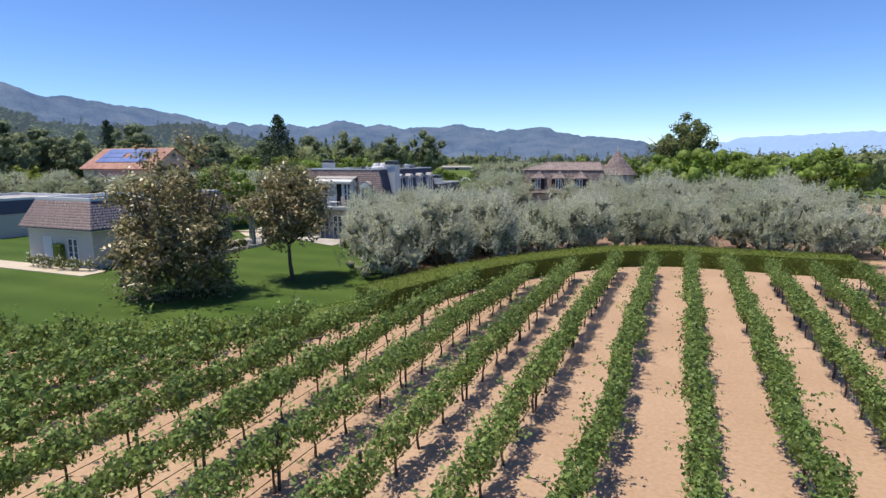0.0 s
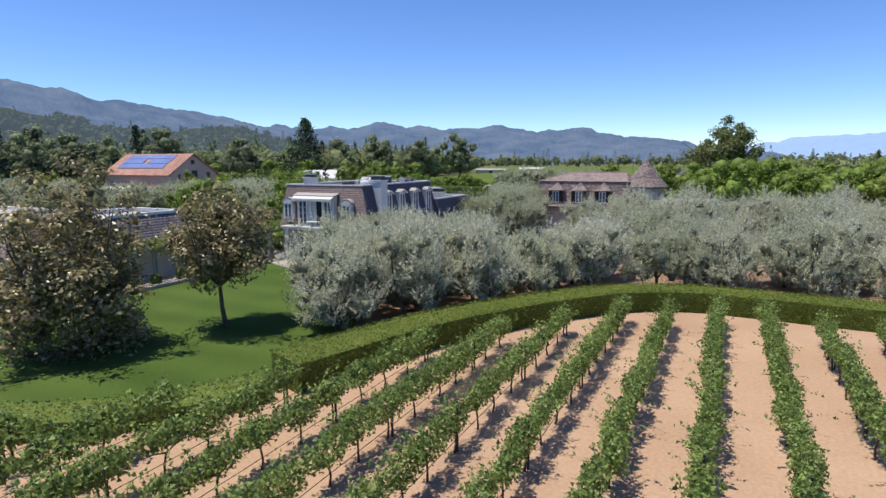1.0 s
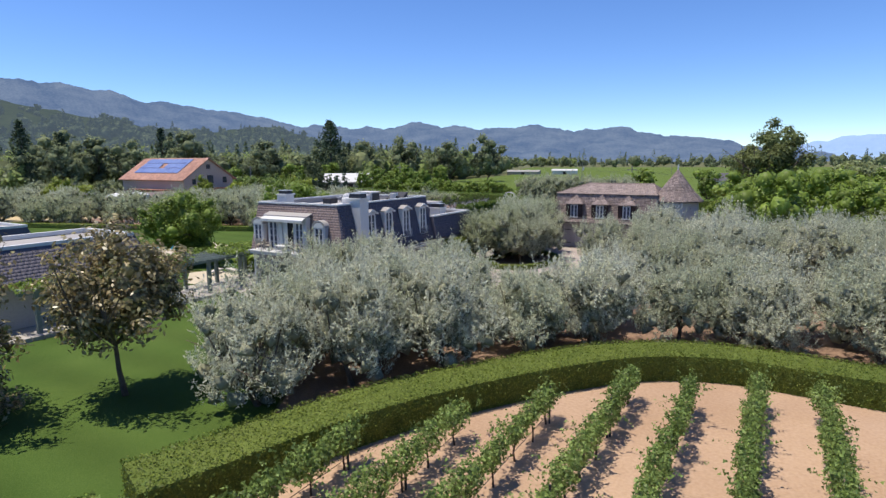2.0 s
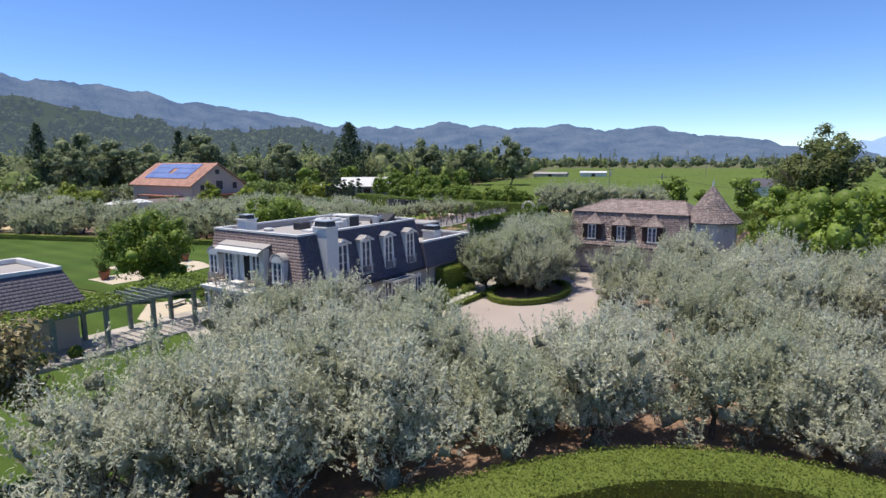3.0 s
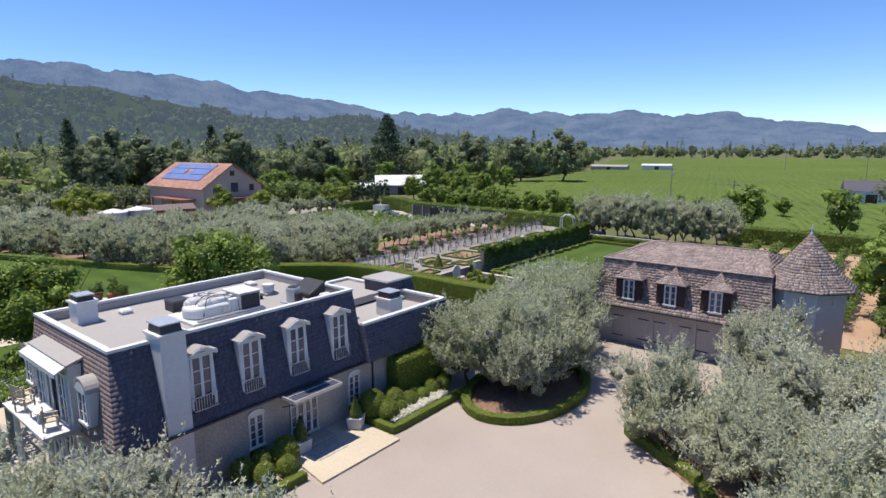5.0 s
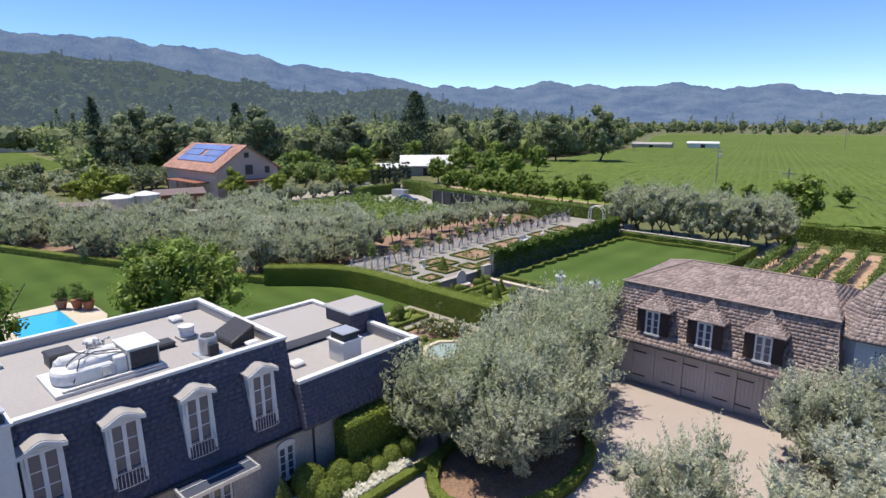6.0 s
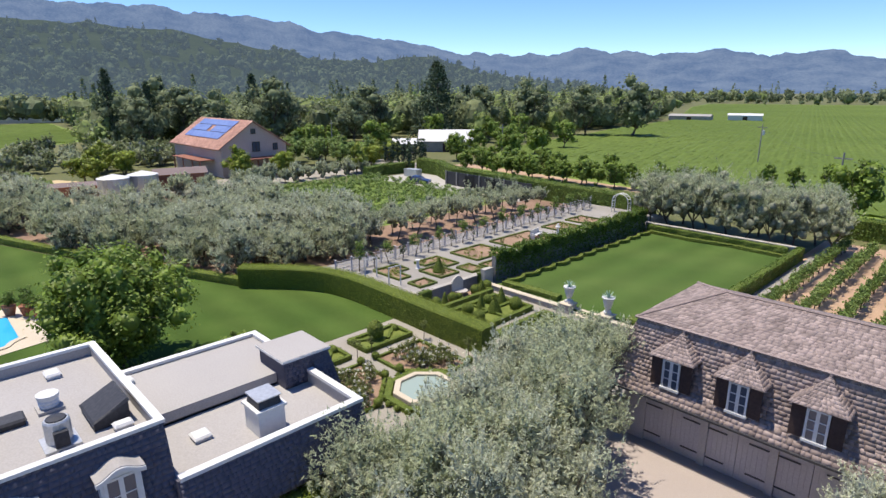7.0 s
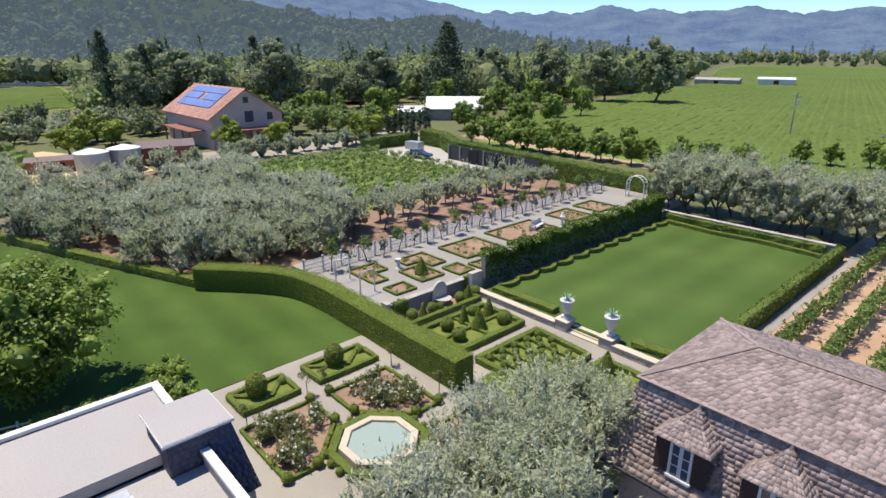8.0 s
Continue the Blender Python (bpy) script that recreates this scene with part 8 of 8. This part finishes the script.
LEFT_FIELD = [(-226, 62), (-250, 40), (-395, 34), (-392, 128), (-262, 118), (-236, 106)]
PLAIN = [(-92, 140), (60, 140), (260, 900), (-300, 775), (-262, 620), (-166, 386), (-150, 300), (-138, 240), (-128, 196), (-112, 170)]
CLEAR = [(-140, 60), (-235, 48), (-262, 48), (-262, 110), (-236, 108), (-196, 99), (-150, 88)]
_mix = {"forest": [], "forest_dark": [], "forest_light": [], "hazy": []}
for _ in range(2500):
    _az, _r0 = _wr.uniform(34, 112), 205 + 1150 * _wr.random() ** 1.35
    _x, _y = polar(_az, _r0)
    if inside(_x, _y, LEFT_FIELD) or inside(_x, _y, CLEAR) or inside(_x, _y, PLAIN) or _r0 < 195 + 12 * math.sin(_az):
        continue
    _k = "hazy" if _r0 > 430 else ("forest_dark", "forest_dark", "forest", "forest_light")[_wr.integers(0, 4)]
    _mix[_k].append((_x, _y, _wr.uniform(9, 19) if _r0 > 300 else _wr.uniform(8, 16), slope_z(_az, _r0)))
for _ in range(260):
    _az, _r0 = _wr.uniform(18, 40), 300 + 800 * _wr.random()
    _x, _y = polar(_az, _r0)
    if not inside(_x, _y, PLAIN):
        _mix[("forest_dark", "forest", "forest_light")[_wr.integers(0, 3)]].append((_x, _y, _wr.uniform(8, 17), -0.05))
for _ in range(230):
    _x, _y = _wr.uniform(-270, -134), _wr.uniform(198, 440)
    if inside(_x, _y, [(-140, 204), (-166, 386), (-190, 440), (-270, 440), (-270, 240), (-175, 200)]) and not inside(_x, _y, PLAIN):
        _mix[("forest_dark", "forest", "forest_light")[_wr.integers(0, 3)]].append((_x, _y, _wr.uniform(9, 18), -0.05))
woods("woods_mixed", "mixed green woods at the valley edge", _mix["forest"], "forest", 0.04)
woods("woods_dark", "dark green woods with conifers at the valley edge", _mix["forest_dark"], "forest_dark", 0.22)
woods("woods_light", "fresh green broadleaf woods at the valley edge", _mix["forest_light"], "forest_light")
# far slope trees take the glowing haze colour of the hills
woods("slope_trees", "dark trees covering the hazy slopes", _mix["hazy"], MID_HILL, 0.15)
_sp = []
for _ in range(620):
    _az, _r0 = _wr.uniform(-45, 24), 690 + 500 * _wr.random()
    _x, _y = polar(_az, _r0)
    _sp.append((_x, _y, 5 + 15 * _wr.random() ** 2, -0.05))
woods("woods_far", "dark line of trees at the end of the plain", _sp, "forest_dark", 0.3, 1.1, 100)
_sp = []
for _ in range(150):
    _x, _y = _wr.uniform(25, 190), _wr.uniform(110, 420)
    _sp.append((_x, _y, _wr.uniform(5, 11), -0.05))
woods("woods_east", "green trees east of the plain", _sp, "forest", 0.1)

sheet("field_lane", [(-106, 154.5), (-92, 154.0), (-60, 151.0), (-40, 147.5), (-40, 150.5), (-60, 154.5), (-92, 158.0), (-106, 158.6)], 0.02, "soil", "tan dirt lane along the vineyard plain", "lane")
# single trees of the middle distance
MID = [make_tree("broadleaf_tree", "green broadleaf tree of the middle distance", "tree", 300 + i, 7.0 + i, 3.3, 1.5, "bright", 34, 50, 0.55, 0.7, 0.33, 0.2, 5, low=0.5, inner=0.62, group="trees of the middle distance") for i in range(3)]
LIME = [make_tree("round_tree", "round clipped yellow-green tree", "tree", 310 + i, 5.2, 2.4, 1.0, "hedge", 40, 60, 0.36, 0.7, 0.33, 0.15, 5, low=0.3, inner=0.65, group="round trees near the barn") for i in range(2)]
plant(LIME, [(-118.6, 107.7), (-118.4, 116.9), (-112, 131), (-116, 138), (-139, 87), (-145, 94), (-150, 90), (-137.5, 85), (-154, 93), (-147, 95), (-126, 146), (-119, 146)], _tr, s0=1.08, s1=1.26)
_lane = [(-104 + 4.6 * i + _wr.uniform(-0.8, 0.8), 150.6 + 0.2 * i + _wr.uniform(-0.6, 0.6)) for i in range(10)]
_lane += [(-104 + 5.2 * i + _wr.uniform(-0.8, 0.8), 160.5 - 0.3 * i + _wr.uniform(-0.8, 0.8)) for i in range(12)]
_lane += [(-96 + 3.4 * i + _wr.uniform(-0.6, 0.6), 149.0 + 0.25 * i + _wr.uniform(-0.5, 0.5)) for i in range(13)]
plant(MID, _lane, _tr, s0=0.5, s1=0.72)
plant(MID, [(-57.5, 163.5), (-54, 166), (-118, 156), (-112, 162), (-124, 150), (-133, 152), (-140, 160), (-100, 168), (-12, 150), (-4, 146), (4, 152), (12, 148), (-26, 150), (-150, 130), (-146, 140), (-158, 118), (-165, 128), (-155, 148), (-165, 160), (-178, 140), (-120, 190), (-112, 198), (-140, 205), (-150, 190), (-170, 185), (-180, 170), (-134, 215), (-122, 225), (20, 120), (26, 132), (14, 128), (8, 118), (33, 110), (-106, 186), (-118, 176), (-110, 206), (-124, 210), (-130, 199), (-108, 178)], _tr, s0=0.75, s1=1.2)
plant(MID, [(-43, 172), (-39, 174), (-34, 176), (-29, 172), (-24, 178)], _tr, s0=0.5, s1=0.65)
GLOW = [make_tree("leafy_tree", "leafy yellow-green tree beside the barn", "tree", 315 + i, 6.4, 3.0, 1.3, "vine", 34, 44, 0.5, 0.7, 0.34, 0.16, 5, low=0.9, inner=0.5, group="leafy trees beside the barn") for i in range(2)]
plant(GLOW, [(-134, 128), (-130, 132), (-139, 131), (-134, 137), (-128, 138), (-141, 138), (-124, 135), (-137, 144), (-148, 128), (-130, 143), (-121, 141), (-145, 147)], _tr, s0=0.8, s1=1.2)
BIG = [make_tree("large_tree", "tall dark green tree at the wood edge", "tree", 360 + i, 19.0, 8.0, 2.5, "forest_dark", 40, 60, 1.0, 0.8, 0.33, 0.4, 6, low=1.2, inner=0.6, group="large trees at the wood edge") for i in range(2)]
plant(BIG, [(-204, 112), (-192, 114), (-212, 122), (-200, 128), (-188, 132), (-182, 150), (-192, 160), (-176, 176), (-170, 205), (-160, 222), (-148, 238), (-132, 252), (-118, 262), (-186, 190), (-178, 220)], _tr, s0=0.75, s1=1.15)
SCRUB = [make_tree("grey_shrub", "rounded grey-green shrub near the barn", "shrub", 320 + i, 2.6, 1.6, 0.4, "olive_back", 22, 8, 0.34, 0.5, 0.36, 0.08, 4, low=0.05, shell=0.4, inner=0.6, shoots=8, group="grey shrubs near the barn") for i in range(2)]
plant(SCRUB, [(-111.6 + 0.1 * i + _wr.uniform(-0.8, 0.8), 101 + 3.0 * i) for i in range(11)] + [(-108, 88), (-108.5, 92), (-107, 84), (-112, 94)], _tr, s0=0.95, s1=1.4)
plant([SCRUB[0]], [(-109.5, 97.5)], _tr, s0=1.2, s1=1.3)
_sh = [make_tree("wild_shrub", "broad grey-green wild shrub below the woods", "shrub", 325 + i, 3.6, 2.6, 0.4, "olive_back" if i else "forest", 22, 8, 0.6, 0.6, 0.36, 0.1, 4, low=0.1, shell=0.4, inner=0.6, shoots=6, group="wild shrubs below the woods") for i in range(2)]
plant(_sh, [(x, y) for x, y in scatter(_wr, [(-200, 50), (-158, 58), (-152, 100), (-160, 126), (-186, 120), (-205, 80)], 6.5, 0.4) if y > 76 or x > -172] + [(-132 - 4 * i, 62 + 6 * (i % 3)) for i in range(5)], _tr, s0=0.8, s1=1.4)
CYP = [conifer("dark_conifer", "dark pointed conifer in the woods", 330 + i, 22, 5.4, "dark conifers") for i in range(2)]
plant(CYP, [(-207, 109), (-203, 119), (-196, 150), (-178, 235), (-172, 330), (-222, 172), (-236, 134)], _tr, s0=0.8, s1=1.15)
SLIM = [make_tree("cypress", "slim dark Italian cypress", "cypress", 340, 6.5, 0.75, 0.3, "conifer", 30, 36, 0.3, 0.6, 0.55, 0.1, 3, low=0.2, group="slim cypresses near the barn")]
plant(SLIM, [(-113, 140 + 1.7 * i) for i in range(7)] + [(-106, 145), (-104, 139)], _tr)
